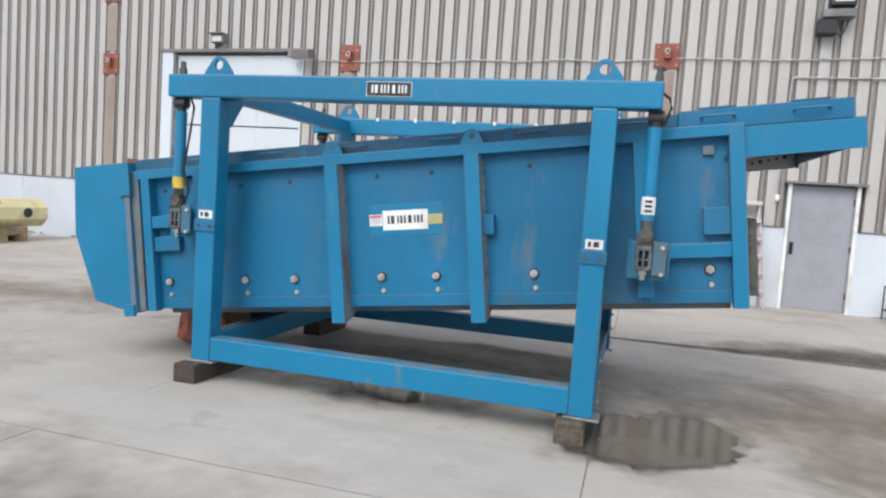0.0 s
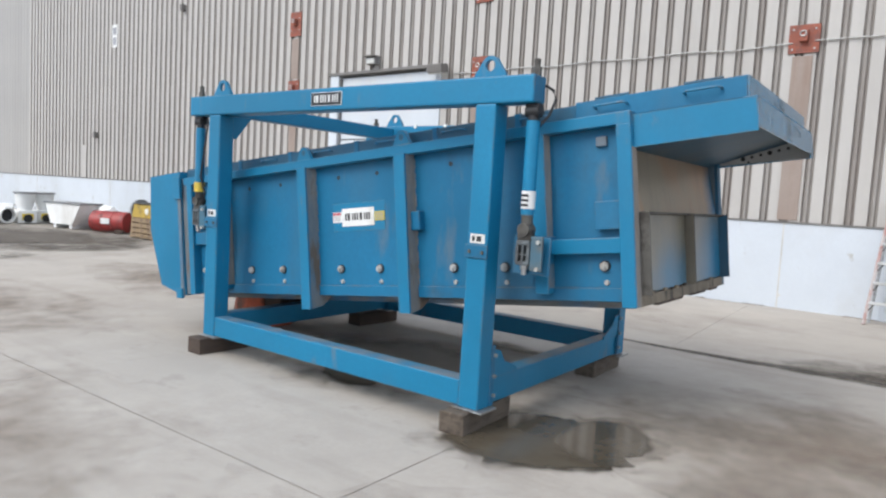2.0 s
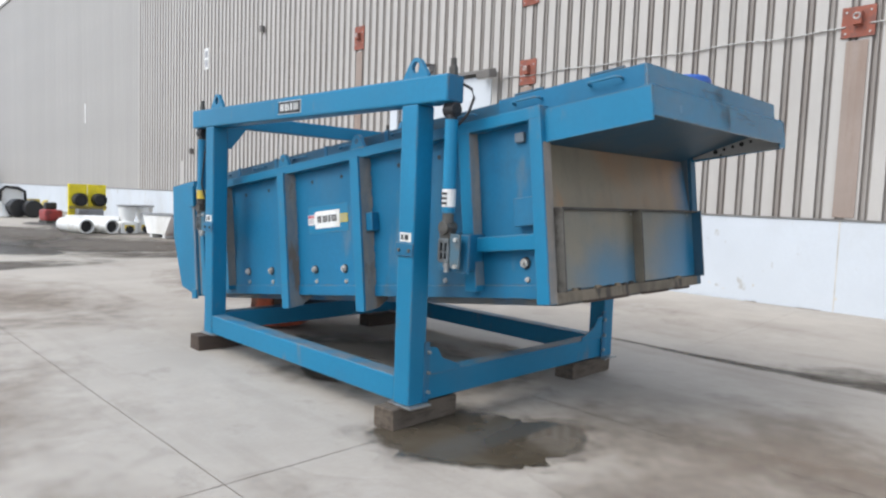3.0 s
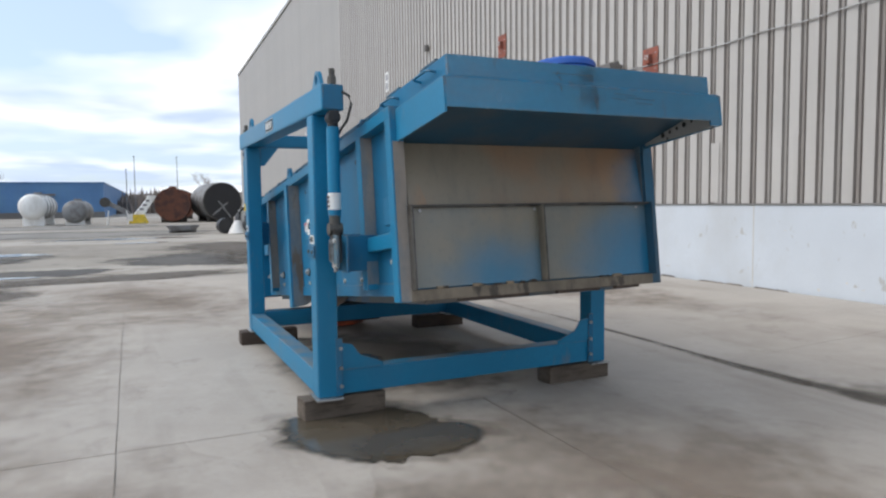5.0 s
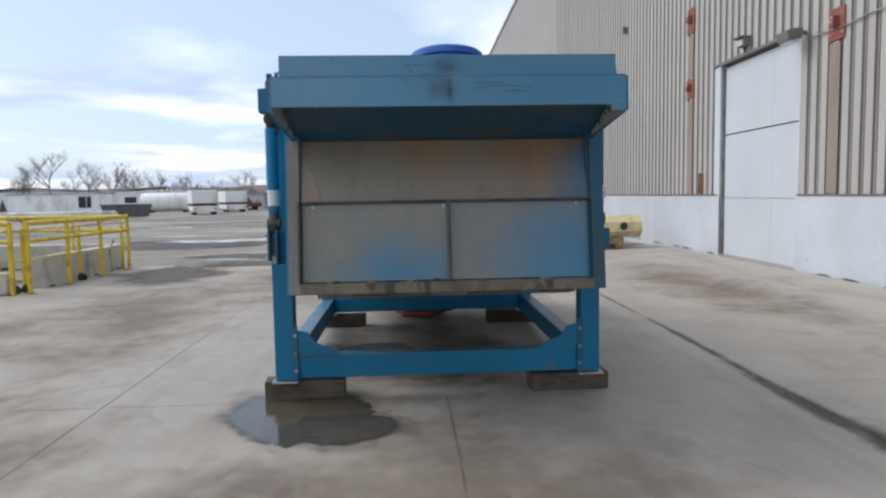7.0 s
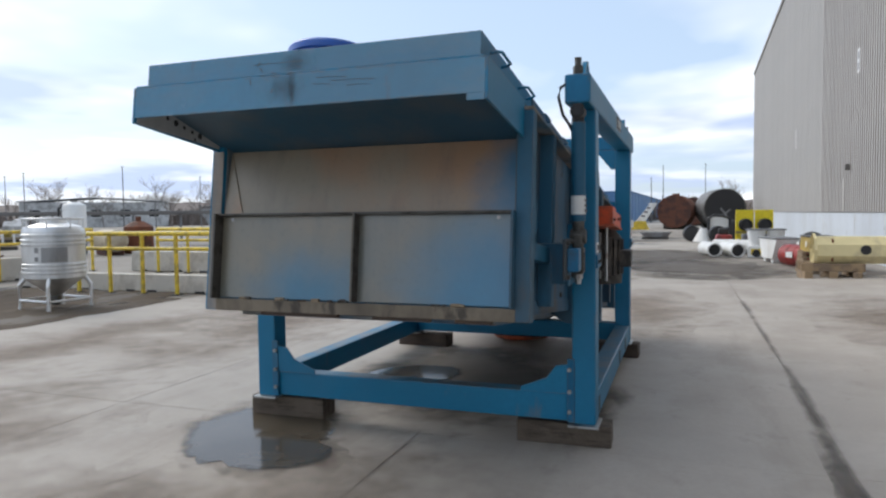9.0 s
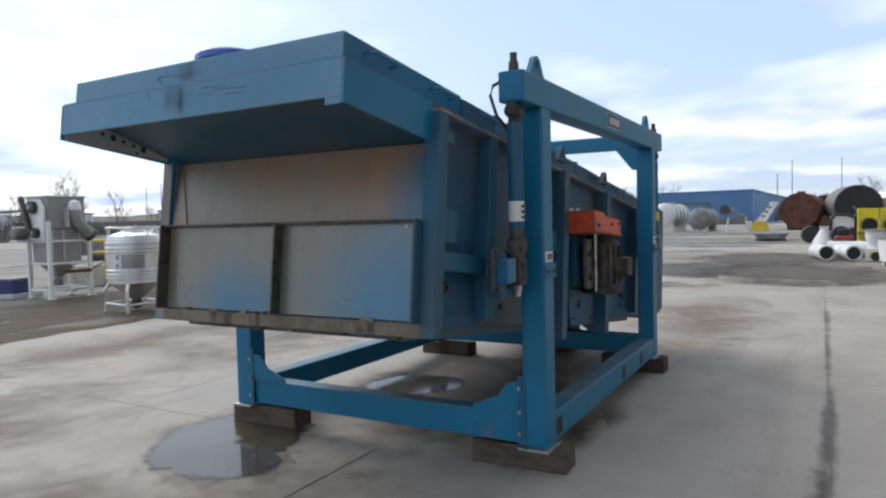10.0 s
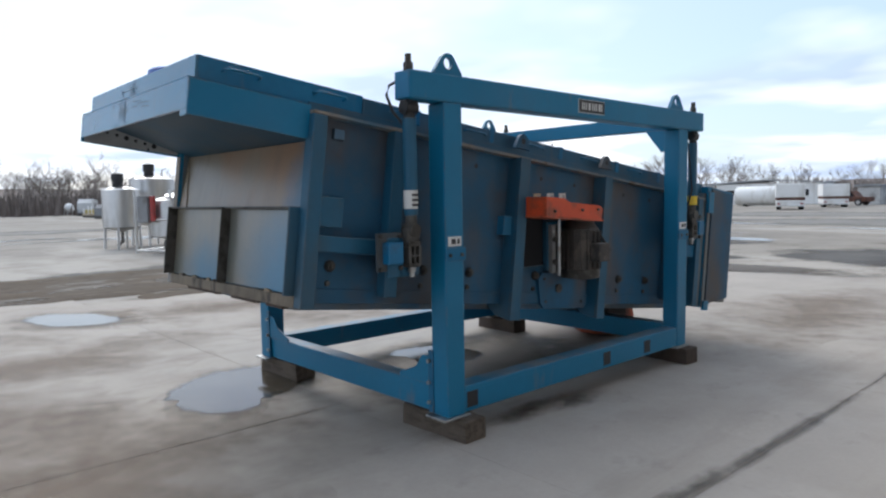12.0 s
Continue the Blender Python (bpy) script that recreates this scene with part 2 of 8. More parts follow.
M = {
    "blue": material("blue_paint", (0.007, 0.168, 0.312), 0.42, spec=0.35, second=(0.035, 0.155, 0.265), amount=0.28, scale=1.3, stretch=(1, 1, 0.6), grain=30, vary=0.10, bump=0.06, sharp=0.3, third=(0.15, 0.16, 0.155), amount3=0.10, scale3=5.0, stretch3=(1, 1, 0.35), sharp3=0.14, settled=(0.21, 0.195, 0.17), worn=(0.13, 0.125, 0.115)),
    "blue_body": material("blue_paint_dusted", (0.006, 0.136, 0.266), 0.50, spec=0.35, second=(0.055, 0.125, 0.180), amount=0.30, scale=1.1, stretch=(1, 1, 0.4), grain=26, vary=0.12, bump=0.06, sharp=0.3, third=(0.17, 0.165, 0.15), amount3=0.14, scale3=3.2, stretch3=(1, 1, 0.3), sharp3=0.2, settled=(0.21, 0.195, 0.17), worn=(0.12, 0.105, 0.09), fourth=(0.030, 0.075, 0.115), amount4=0.22, scale4=1.7),
    "blue_dirty": material("blue_paint_grimy", (0.035, 0.14, 0.255), 0.65, second=(0.17, 0.165, 0.150), amount=0.80, scale=2.2, stretch=(1, 1, 0.35), grain=30, vary=0.14, bump=0.12, sharp=0.22, third=(0.10, 0.075, 0.05), amount3=0.14, scale3=4.0, settled=(0.21, 0.19, 0.16)),
    "dusted_web": material("dust_grey_blue_paint", (0.135, 0.155, 0.165), 0.75, second=(0.03, 0.15, 0.26), amount=0.52, scale=2.6, stretch=(1, 1, 0.3), grain=30, vary=0.14, bump=0.12, sharp=0.25, third=(0.13, 0.10, 0.075), amount3=0.22, scale3=3.0),
    # pale caked dust on the ribs; also paints the rear flange's sky sheen
    "dust_and_sheen": material("pale_dust_and_sheen", (0.275, 0.245, 0.215), 0.85, spec=0.2, second=(0.035, 0.140, 0.225), amount=0.56, scale=2.6, stretch=(1, 1, 0.25), grain=36, vary=0.14, bump=0.2, sharp=0.25, third=(0.15, 0.105, 0.07), amount3=0.26, scale3=4.0, stretch3=(1, 1, 0.4)),
    "rib_grime": material("dull_grime_on_steel", (0.085, 0.092, 0.095), 0.8, spec=0.25, second=(0.03, 0.075, 0.11), amount=0.45, scale=3.0, stretch=(1, 1, 0.4), grain=30, vary=0.16, bump=0.15, sharp=0.25, third=(0.10, 0.07, 0.045), amount3=0.28, scale3=3.5),
    # rust darkened to carry the shade under the body
    "rust_black": material("shade_blackened_rust", (0.045, 0.026, 0.018), 0.75, second=(0.022, 0.016, 0.013), amount=0.5, scale=4, grain=30, vary=0.18, bump=0.15, third=(0.10, 0.04, 0.018), amount3=0.25, scale3=5.0),
    "motor_brown": material("grimy_motor_paint", (0.060, 0.052, 0.046), 0.65, second=(0.032, 0.028, 0.026), amount=0.5, scale=5, grain=40, vary=0.18, bump=0.15, third=(0.12, 0.10, 0.08), amount3=0.25, scale3=4.0, settled=(0.14, 0.12, 0.10)),
    "pale_bar": material("bare_zinc_bar", (0.19, 0.19, 0.185), 0.5, metal=0.3, second=(0.16, 0.15, 0.14), amount=0.4, scale=8, grain=40, vary=0.12, bump=0.1),
    "boss_blue": material("clean_blue_enamel", (0.006, 0.150, 0.31), 0.4, spec=0.4, second=(0.03, 0.10, 0.17), amount=0.3, scale=5, grain=30, vary=0.08, bump=0.05),
    # dulled blue, darkened mainly to put the rear side's shade into the colour
    "dark_rib": material("dull_shade_darkened_blue_paint", (0.010, 0.100, 0.182), 0.55, second=(0.055, 0.080, 0.095), amount=0.55, scale=1.6, stretch=(1, 1, 0.5), grain=26, vary=0.14, bump=0.06, sharp=0.3, third=(0.10, 0.085, 0.07), amount3=0.16, scale3=3.2, sharp3=0.2, settled=(0.26, 0.245, 0.22), settle=0.9, worn=(0.10, 0.085, 0.07)),
    "dust_steel": material("dusty_grey_steel", (0.115, 0.135, 0.145), 0.7, metal=0.1, second=(0.06, 0.06, 0.06), amount=0.45, scale=7, grain=50, vary=0.15, bump=0.2),
    "blue_end": material("blue_paint_under_dust", (0.015, 0.14, 0.30), 0.5, second=(0.17, 0.18, 0.17), amount=0.78, scale=0.85, grain=30, vary=0.08, bump=0.05, sharp=0.25, third=(0.21, 0.17, 0.12), amount3=0.25, scale3=2.0),
    "tan": material("dusty_plywood_liner", (0.26, 0.20, 0.13), 0.75, second=(0.20, 0.17, 0.13), amount=0.5, scale=1.2, grain=50, vary=0.1, bump=0.1, sharp=0.3, third=(0.27, 0.13, 0.04), amount3=0.16, scale3=2.4),
    "timber": material("weathered_timber", (0.075, 0.052, 0.038), 0.85, second=(0.05, 0.035, 0.028), amount=0.5, scale=7, stretch=(3, 0.5, 3), grain=60, vary=0.2, bump=0.5, depth=0.02, random_vary=0.6),
    "pale_timber": material("pale_weathered_timber", (0.125, 0.098, 0.074), 0.85, second=(0.062, 0.046, 0.034), amount=0.45, scale=7, stretch=(3, 0.5, 3), grain=60, vary=0.18, bump=0.5, depth=0.02),
    "orange": material("orange_paint", (0.62, 0.075, 0.018), 0.5, second=(0.20, 0.06, 0.03), amount=0.35, scale=4, grain=30, vary=0.1, bump=0.08),
    "rust_orange": material("rusty_orange_paint", (0.58, 0.115, 0.045), 0.65, second=(0.11, 0.045, 0.025), amount=0.5, scale=6, grain=30, vary=0.15, bump=0.15),
    "rust": material("rusted_steel", (0.19, 0.06, 0.025), 0.8, second=(0.08, 0.035, 0.02), amount=0.5, scale=2.0, grain=20, vary=0.15, bump=0.2),
    # black rubber; also paints the dark inside holes, slots and open ends
    "black": material("black_rubber_and_hole_dark", (0.018, 0.018, 0.02), 0.55, grain=60, vary=0.15, bump=0.1),
    "grime": material("oily_grey_steel", (0.10, 0.095, 0.085), 0.6, metal=0.3, second=(0.04, 0.035, 0.03), amount=0.5, scale=8, grain=60, vary=0.15, bump=0.2),
    "steel": material("galvanised_steel", (0.45, 0.45, 0.44), 0.42, metal=0.8, second=(0.25, 0.22, 0.2), amount=0.3, scale=9, grain=60, vary=0.12, bump=0.1),
    "zinc": material("bright_zinc_plate", (0.43, 0.43, 0.41), 0.5, metal=0.15, second=(0.30, 0.27, 0.23), amount=0.36, scale=14, grain=60, vary=0.12, bump=0.1),
    "stainless": material("stainless_steel", (0.64, 0.64, 0.64), 0.32, metal=0.92, second=(0.44, 0.44, 0.43), amount=0.4, scale=2, stretch=(1, 1, 0.2), grain=30, vary=0.08, bump=0.04),
    "stainless_pale": material("brushed_pale_stainless", (0.76, 0.76, 0.75), 0.42, metal=0.85, second=(0.58, 0.58, 0.57), amount=0.35, scale=2, stretch=(1, 1, 0.2), grain=30, vary=0.08, bump=0.04),
    "white": material("white_paint", (0.74, 0.74, 0.72), 0.5, second=(0.55, 0.53, 0.48), amount=0.3, scale=2.5, grain=30, vary=0.05, bump=0.05),
    "label_black": material("black_print", (0.02, 0.02, 0.022), 0.5, bump=0.0),
    "label_yellow": material("yellow_sticker", (0.65, 0.52, 0.05), 0.5, bump=0.0),
    "label_grey": material("grey_print", (0.32, 0.32, 0.34), 0.5, bump=0.0),
    "label_pink": material("red_print", (0.5, 0.12, 0.14), 0.5, bump=0.0),
    "yellow": material("yellow_paint", (0.78, 0.56, 0.05), 0.5, second=(0.42, 0.30, 0.06), amount=0.35, scale=5, grain=30, vary=0.1, bump=0.08, third=(0.10, 0.06, 0.03), amount3=0.05, scale3=9),
    "cream": material("cream_paint", (0.72, 0.62, 0.34), 0.5, second=(0.5, 0.42, 0.25), amount=0.35, scale=2, grain=30, vary=0.06, bump=0.05),
    "red": material("red_paint", (0.33, 0.035, 0.03), 0.5, second=(0.16, 0.03, 0.03), amount=0.4, scale=4, grain=30, vary=0.1, bump=0.08),
    "bracket_red": material("weathered_red_oxide_paint", (0.28, 0.080, 0.048), 0.7, second=(0.17, 0.07, 0.055), amount=0.45, scale=9, grain=40, vary=0.12, bump=0.12),
    "blue_plastic": material("blue_plastic", (0.02, 0.105, 0.42), 0.4, grain=30, vary=0.06, bump=0.04),
    "grey_door": material("grey_door_paint", (0.30, 0.30, 0.33), 0.5, second=(0.22, 0.22, 0.23), amount=0.4, scale=1.6, grain=30, vary=0.05, bump=0.05, sharp=0.25),
    "grey_far": material("grey_weathered_steel", (0.22, 0.225, 0.23), 0.6, second=(0.13, 0.12, 0.115), amount=0.45, scale=1.5, grain=14, vary=0.12, bump=0.1),
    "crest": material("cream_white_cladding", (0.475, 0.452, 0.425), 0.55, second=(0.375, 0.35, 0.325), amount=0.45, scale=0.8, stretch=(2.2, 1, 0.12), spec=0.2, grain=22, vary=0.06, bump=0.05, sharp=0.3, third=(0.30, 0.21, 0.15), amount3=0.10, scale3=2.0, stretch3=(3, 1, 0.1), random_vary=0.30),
    "valley": material("greyer_cladding_valley", (0.305, 0.283, 0.262), 0.65, second=(0.20, 0.17, 0.152), amount=0.5, scale=0.9, stretch=(3, 1, 0.15), spec=0.2, grain=22, vary=0.1, bump=0.08, sharp=0.3, random_vary=0.3),
    "far_clad": material("pale_grey_cladding", (0.385, 0.37, 0.352), 0.6, second=(0.34, 0.325, 0.31), amount=0.5, scale=0.25, stretch=(1, 1, 0.3), spec=0.2, grain=8, vary=0.06, bump=0.05, sharp=0.3, random_vary=0.2),
    "plinth": material("white_painted_concrete", (0.56, 0.595, 0.635), 0.7, second=(0.49, 0.505, 0.515), amount=0.36, scale=0.7, stretch=(1, 1, 0.7), spec=0.2, grain=18, vary=0.05, bump=0.15, sharp=0.25, third=(0.40, 0.385, 0.36), amount3=0.04, scale3=5.0),
    "door_white": material("white_door_panel", (0.56, 0.595, 0.63), 0.5, spec=0.25, second=(0.58, 0.58, 0.57), amount=0.35, scale=0.9, stretch=(2, 1, 0.4), grain=16, vary=0.04, bump=0.03, sharp=0.3),
    "trim": material("dark_door_trim", (0.16, 0.15, 0.14), 0.6, grain=30, vary=0.1, bump=0.08),
    "concrete": material("yard_concrete", (0.425, 0.385, 0.340), 0.80, spec=0.3, second=(0.268, 0.233, 0.200), amount=0.52, scale=0.38, grain=34, vary=0.10, bump=0.25, depth=0.006, sharp=0.34, third=(0.235, 0.202, 0.170), amount3=0.34, scale3=0.8, stretch3=(0.22, 1.5, 1), sharp3=0.26, fourth=(0.46, 0.425, 0.385), amount4=0.40, scale4=0.8, random_vary=0.10, fifth=(0.205, 0.178, 0.152), amount5=0.24, scale5=2.4),
    "asphalt": material("old_asphalt_and_dirt", (0.285, 0.258, 0.225), 0.9, spec=0.2, second=(0.34, 0.312, 0.272), amount=0.55, scale=0.11, stretch=(0.6, 1.4, 1), grain=18, vary=0.14, bump=0.4, depth=0.012, sharp=0.22, third=(0.44, 0.405, 0.36), amount3=0.38, scale3=0.07, stretch3=(1.2, 0.5, 1), fourth=(0.165, 0.138, 0.11), amount4=0.40, scale4=0.33, fifth=(0.10, 0.092, 0.082), amount5=0.3, scale5=1.3),
    "barrier": material("grey_barrier_concrete", (0.58, 0.55, 0.50), 0.85, second=(0.42, 0.39, 0.345), amount=0.4, scale=2.5, grain=26, vary=0.08, bump=0.25),
    "damp": material("damp_concrete", (0.120, 0.098, 0.078), 0.62, second=(0.175, 0.148, 0.122), amount=0.5, scale=2.4, grain=34, vary=0.14, bump=0.15, depth=0.004, sharp=0.3),
    "crack": material("dirt_filled_crack", (0.10, 0.088, 0.076), 0.7, second=(0.15, 0.133, 0.115), amount=0.5, scale=3.0, grain=34, vary=0.14, bump=0.15, depth=0.004),
    "damp_shade": material("damp_and_shade_dark_concrete", (0.165, 0.147, 0.128), 0.6, second=(0.215, 0.193, 0.168), amount=0.5, scale=1.6, grain=34, vary=0.12, bump=0.15, depth=0.004, sharp=0.3),
    "water": material("puddle_water_over_concrete", (0.082, 0.067, 0.048), 0.10, second=(0.10, 0.085, 0.065), amount=0.5, scale=2.0, grain=6, vary=0.1, bump=0.0, spec=0.45),
    "building_blue": material("blue_metal_siding", (0.085, 0.20, 0.39), 0.55, second=(0.10, 0.22, 0.38), amount=0.5, scale=0.2, grain=2, vary=0.08, bump=0.1),
    "door_blue": material("pale_blue_door_sheet", (0.17, 0.32, 0.52), 0.55, second=(0.13, 0.26, 0.44), amount=0.4, scale=0.5, grain=6, vary=0.06, bump=0.05),
    "roof_grey": material("grey_roof_sheet", (0.30, 0.31, 0.32), 0.6, grain=6, vary=0.08),
    "white_far": material("dull_white_panel", (0.80, 0.80, 0.78), 0.55, second=(0.60, 0.58, 0.54), amount=0.32, scale=0.8, stretch=(1, 1, 0.4), grain=10, vary=0.05, bump=0.05),
    "bark": material("bare_bark", (0.215, 0.185, 0.165), 0.9, grain=10, vary=0.2, bump=0.2),
    "scrub": material("winter_scrub", (0.19, 0.155, 0.135), 0.95, second=(0.12, 0.098, 0.082), amount=0.5, scale=0.2, grain=2, vary=0.2, bump=0.3),
    "streaked": material("rust_streaked_strip", (0.30, 0.240, 0.205), 0.7, second=(0.21, 0.125, 0.085), amount=0.5, scale=1.5, stretch=(3, 1, 0.2), grain=22, vary=0.1, bump=0.08, sharp=0.3),
    "ladder_red": material("faded_red_fibreglass", (0.42, 0.25, 0.225), 0.6, second=(0.46, 0.42, 0.40), amount=0.5, scale=6, grain=40, vary=0.1, bump=0.05),
    "water_far": material("thin_water_on_asphalt", (0.09, 0.085, 0.08), 0.12, grain=3, vary=0.1, bump=0.0, spec=1.0),
    "patch_dark": material("dark_patched_asphalt", (0.085, 0.08, 0.075), 0.85, second=(0.14, 0.13, 0.115), amount=0.5, scale=0.5, grain=18, vary=0.12, bump=0.4, depth=0.01, sharp=0.3),
    "patch_light": material("worn_pale_paving", (0.25, 0.235, 0.215), 0.9, second=(0.16, 0.15, 0.135), amount=0.5, scale=0.2, stretch=(0.5, 1.4, 1), grain=12, vary=0.1, bump=0.3, sharp=0.3),
    "pallet": material("pallet_wood", (0.34, 0.24, 0.14), 0.85, second=(0.18, 0.13, 0.09), amount=0.5, scale=4, grain=40, vary=0.15, bump=0.3, random_vary=0.4),
    "mustard": material("mustard_paint", (0.48, 0.33, 0.06), 0.55, second=(0.24, 0.17, 0.06), amount=0.4, scale=3, grain=30, vary=0.1, bump=0.08),
    "inner_plate": material("bare_grey_plate", (0.42, 0.43, 0.43), 0.5, metal=0.1, second=(0.26, 0.27, 0.275), amount=0.45, scale=2.2, grain=30, vary=0.10, bump=0.08, sharp=0.3, third=(0.14, 0.11, 0.08), amount3=0.10, scale3=6.0),
    "joint": material("joint_dirt", (0.13, 0.112, 0.094), 0.85, second=(0.21, 0.18, 0.152), amount=0.55, scale=2.5, grain=30, vary=0.2, bump=0.3),
    "sill": material("grimy_sill_board", (0.21, 0.175, 0.13), 0.8, second=(0.10, 0.085, 0.065), amount=0.5, scale=4.0, stretch=(1, 1, 0.5), grain=40, vary=0.16, bump=0.2, sharp=0.2, third=(0.04, 0.035, 0.03), amount3=0.28, scale3=9.0, sharp3=0.1),
    "mud": material("dark_wet_mud", (0.115, 0.095, 0.075), 0.75, second=(0.07, 0.058, 0.046), amount=0.5, scale=1.1, grain=14, vary=0.16, bump=0.4, depth=0.012, sharp=0.25, third=(0.21, 0.19, 0.16), amount3=0.2, scale3=2.2),
    "mud_rut": material("churned_brown_mud", (0.108, 0.083, 0.060), 0.85, spec=0.12, second=(0.10, 0.082, 0.066), amount=0.55, scale=0.9, stretch=(0.6, 1.8, 1), grain=16, vary=0.16, bump=0.5, depth=0.015, sharp=0.25, third=(0.20, 0.168, 0.132), amount3=0.28, scale3=1.4, stretch3=(0.5, 1.6, 1), sharp3=0.2, fourth=(0.07, 0.058, 0.047), amount4=0.34, scale4=2.2),
    "soil": material("brown_soil_film", (0.285, 0.226, 0.180), 0.9, spec=0.2, second=(0.212, 0.172, 0.138), amount=0.5, scale=1.4, stretch=(0.4, 1.4, 1), grain=24, vary=0.12, bump=0.2, sharp=0.3),
    "smudge": material("dark_scuff", (0.035, 0.06, 0.075), 0.6, grain=60, vary=0.2, bump=0.05),
    "yellow_bright": material("bright_yellow_paint", (0.82, 0.66, 0.02), 0.5, second=(0.6, 0.46, 0.03), amount=0.3, scale=3, grain=30, vary=0.06, bump=0.05),
    "yellow_dull": material("dull_yellow_paint", (0.45, 0.35, 0.08), 0.6, second=(0.22, 0.18, 0.08), amount=0.45, scale=2, grain=30, vary=0.1, bump=0.08),
    "rust_dark": material("dark_brown_rust", (0.13, 0.05, 0.03), 0.8, second=(0.06, 0.03, 0.025), amount=0.5, scale=2, grain=20, vary=0.15, bump=0.15),
    "grey_dull": material("dull_sheet_steel", (0.33, 0.325, 0.315), 0.6, metal=0.1, second=(0.20, 0.19, 0.18), amount=0.45, scale=1.6, stretch=(1, 1, 0.4), grain=18, vary=0.10, bump=0.08, sharp=0.25),
    "grey_pale": material("pale_grey_steel", (0.52, 0.52, 0.51), 0.6, second=(0.28, 0.275, 0.265), amount=0.45, scale=0.9, grain=14, vary=0.08, bump=0.08),
    "skip_grey": material("dark_grey_paint", (0.09, 0.095, 0.10), 0.6, second=(0.14, 0.11, 0.09), amount=0.35, scale=1.5, grain=14, vary=0.1, bump=0.1),
    "crate_blue": material("dark_blue_plastic", (0.012, 0.03, 0.14), 0.5, grain=20, vary=0.08, bump=0.05),
    "tan_light": material("beige_paint", (0.50, 0.42, 0.30), 0.6, second=(0.33, 0.26, 0.18), amount=0.4, scale=1.5, grain=16, vary=0.08, bump=0.08),
    "pole_grey": material("weathered_pole", (0.16, 0.155, 0.15), 0.7, grain=20, vary=0.1, bump=0.05),
    "glass_dark": material("dark_window_glass", (0.02, 0.022, 0.026), 0.08, bump=0.0),
    "lamp_glass": material("lamp_lens", (0.55, 0.55, 0.52), 0.2, bump=0.0),
}


def dusted_panel(name, paint, dust, centre, inner, outer, dark_dust, lean=0.0, gloss=0.33, tall=0.75, wander=0.45, run=None):
    """Painted sheet under settled dust that has worn off round one place; centre is in the panel's own extent, across and up."""
    m = material(name, paint, gloss, spec=1.0, grain=30, vary=0.10, bump=0.05)
    nt = m.node_tree
    b = nt.nodes["Principled BSDF"]
    old = b.inputs["Base Color"].links[0].from_socket
    co = nt.nodes.new("ShaderNodeTexCoord")
    sep = nt.nodes.new("ShaderNodeSeparateXYZ")
    nt.links.new(co.outputs["Generated"], sep.inputs[0])

    def mth(op, a, c):
        n = nt.nodes.new("ShaderNodeMath")
        n.operation = op
        for i, v in enumerate((a, c)):
            if isinstance(v, (int, float)):
                n.inputs[i].default_value = v
            else:
                nt.links.new(v, n.inputs[i])
        return n.outputs[0]
    dy = mth("MULTIPLY", mth("SUBTRACT", sep.outputs[1], centre[0]), 1.0)
    dz = mth("MULTIPLY", mth("SUBTRACT", sep.outputs[2], centre[1]), tall)
    d = mth("SQRT", mth("ADD", mth("MULTIPLY", dy, dy), mth("MULTIPLY", dz, dz)), 0.0)
    ns = nt.nodes.new("ShaderNodeTexNoise")
    ns.inputs["Scale"].default_value, ns.inputs["Detail"].default_value = 4.0, 6.0
    nt.links.new(co.outputs["Object"], ns.inputs["Vector"])
    d = mth("ADD", d, mth("MULTIPLY", mth("SUBTRACT", ns.outputs["Fac"], 0.5), wander))
    r = nt.nodes.new("ShaderNodeMapRange")
    r.interpolation_type = "SMOOTHSTEP"
    r.inputs[1].default_value, r.inputs[2].default_value, r.inputs[4].default_value = inner, outer, 0.93
    nt.links.new(d, r.inputs[0])
    n2 = nt.nodes.new("ShaderNodeTexNoise")
    n2.inputs["Scale"].default_value, n2.inputs["Detail"].default_value = 2.2, 7.0
    nt.links.new(co.outputs["Object"], n2.inputs["Vector"])
    tone = nt.nodes.new("ShaderNodeMix")
    tone.data_type = "RGBA"
    spread = nt.nodes.new("ShaderNodeMapRange")
    spread.inputs[1].default_value, spread.inputs[2].default_value = 0.36, 0.64
    nt.links.new(mth("ADD", n2.outputs["Fac"], mth("MULTIPLY", mth("SUBTRACT", sep.outputs[1], 0.6), lean)), spread.inputs[0])
    nt.links.new(spread.outputs[0], tone.inputs[0])
    tone.inputs[6].default_value, tone.inputs[7].default_value = (*dust, 1), (*dark_dust, 1)
    coat = tone.outputs[2]
    # narrow runs washed down through the dust, and fine speckle
    for stretch_, sc, lo, hi, most, hue in (((1, 1, 0.10), 9.0, 0.52, 0.72, 0.28, run or tuple(c * 0.62 for c in dust)), ((1, 1, 1), 30.0, 0.55, 0.72, 0.22, tuple(c * 0.55 for c in dust))):
        mp = nt.nodes.new("ShaderNodeMapping")
        mp.inputs["Scale"].default_value = stretch_
        nt.links.new(co.outputs["Object"], mp.inputs[0])
        n3 = nt.nodes.new("ShaderNodeTexNoise")
        n3.inputs["Scale"].default_value, n3.inputs["Detail"].default_value = sc, 5.0
        nt.links.new(mp.outputs[0], n3.inputs["Vector"])
        r3 = nt.nodes.new("ShaderNodeMapRange")
        r3.inputs[1].default_value, r3.inputs[2].default_value, r3.inputs[4].default_value = lo, hi, most
        nt.links.new(n3.outputs["Fac"], r3.inputs[0])
        x3 = nt.nodes.new("ShaderNodeMix")
        x3.data_type = "RGBA"
        nt.links.new(r3.outputs[0], x3.inputs[0])
        nt.links.new(coat, x3.inputs[6])
        x3.inputs[7].default_value = (*hue, 1)
        coat = x3.outputs[2]
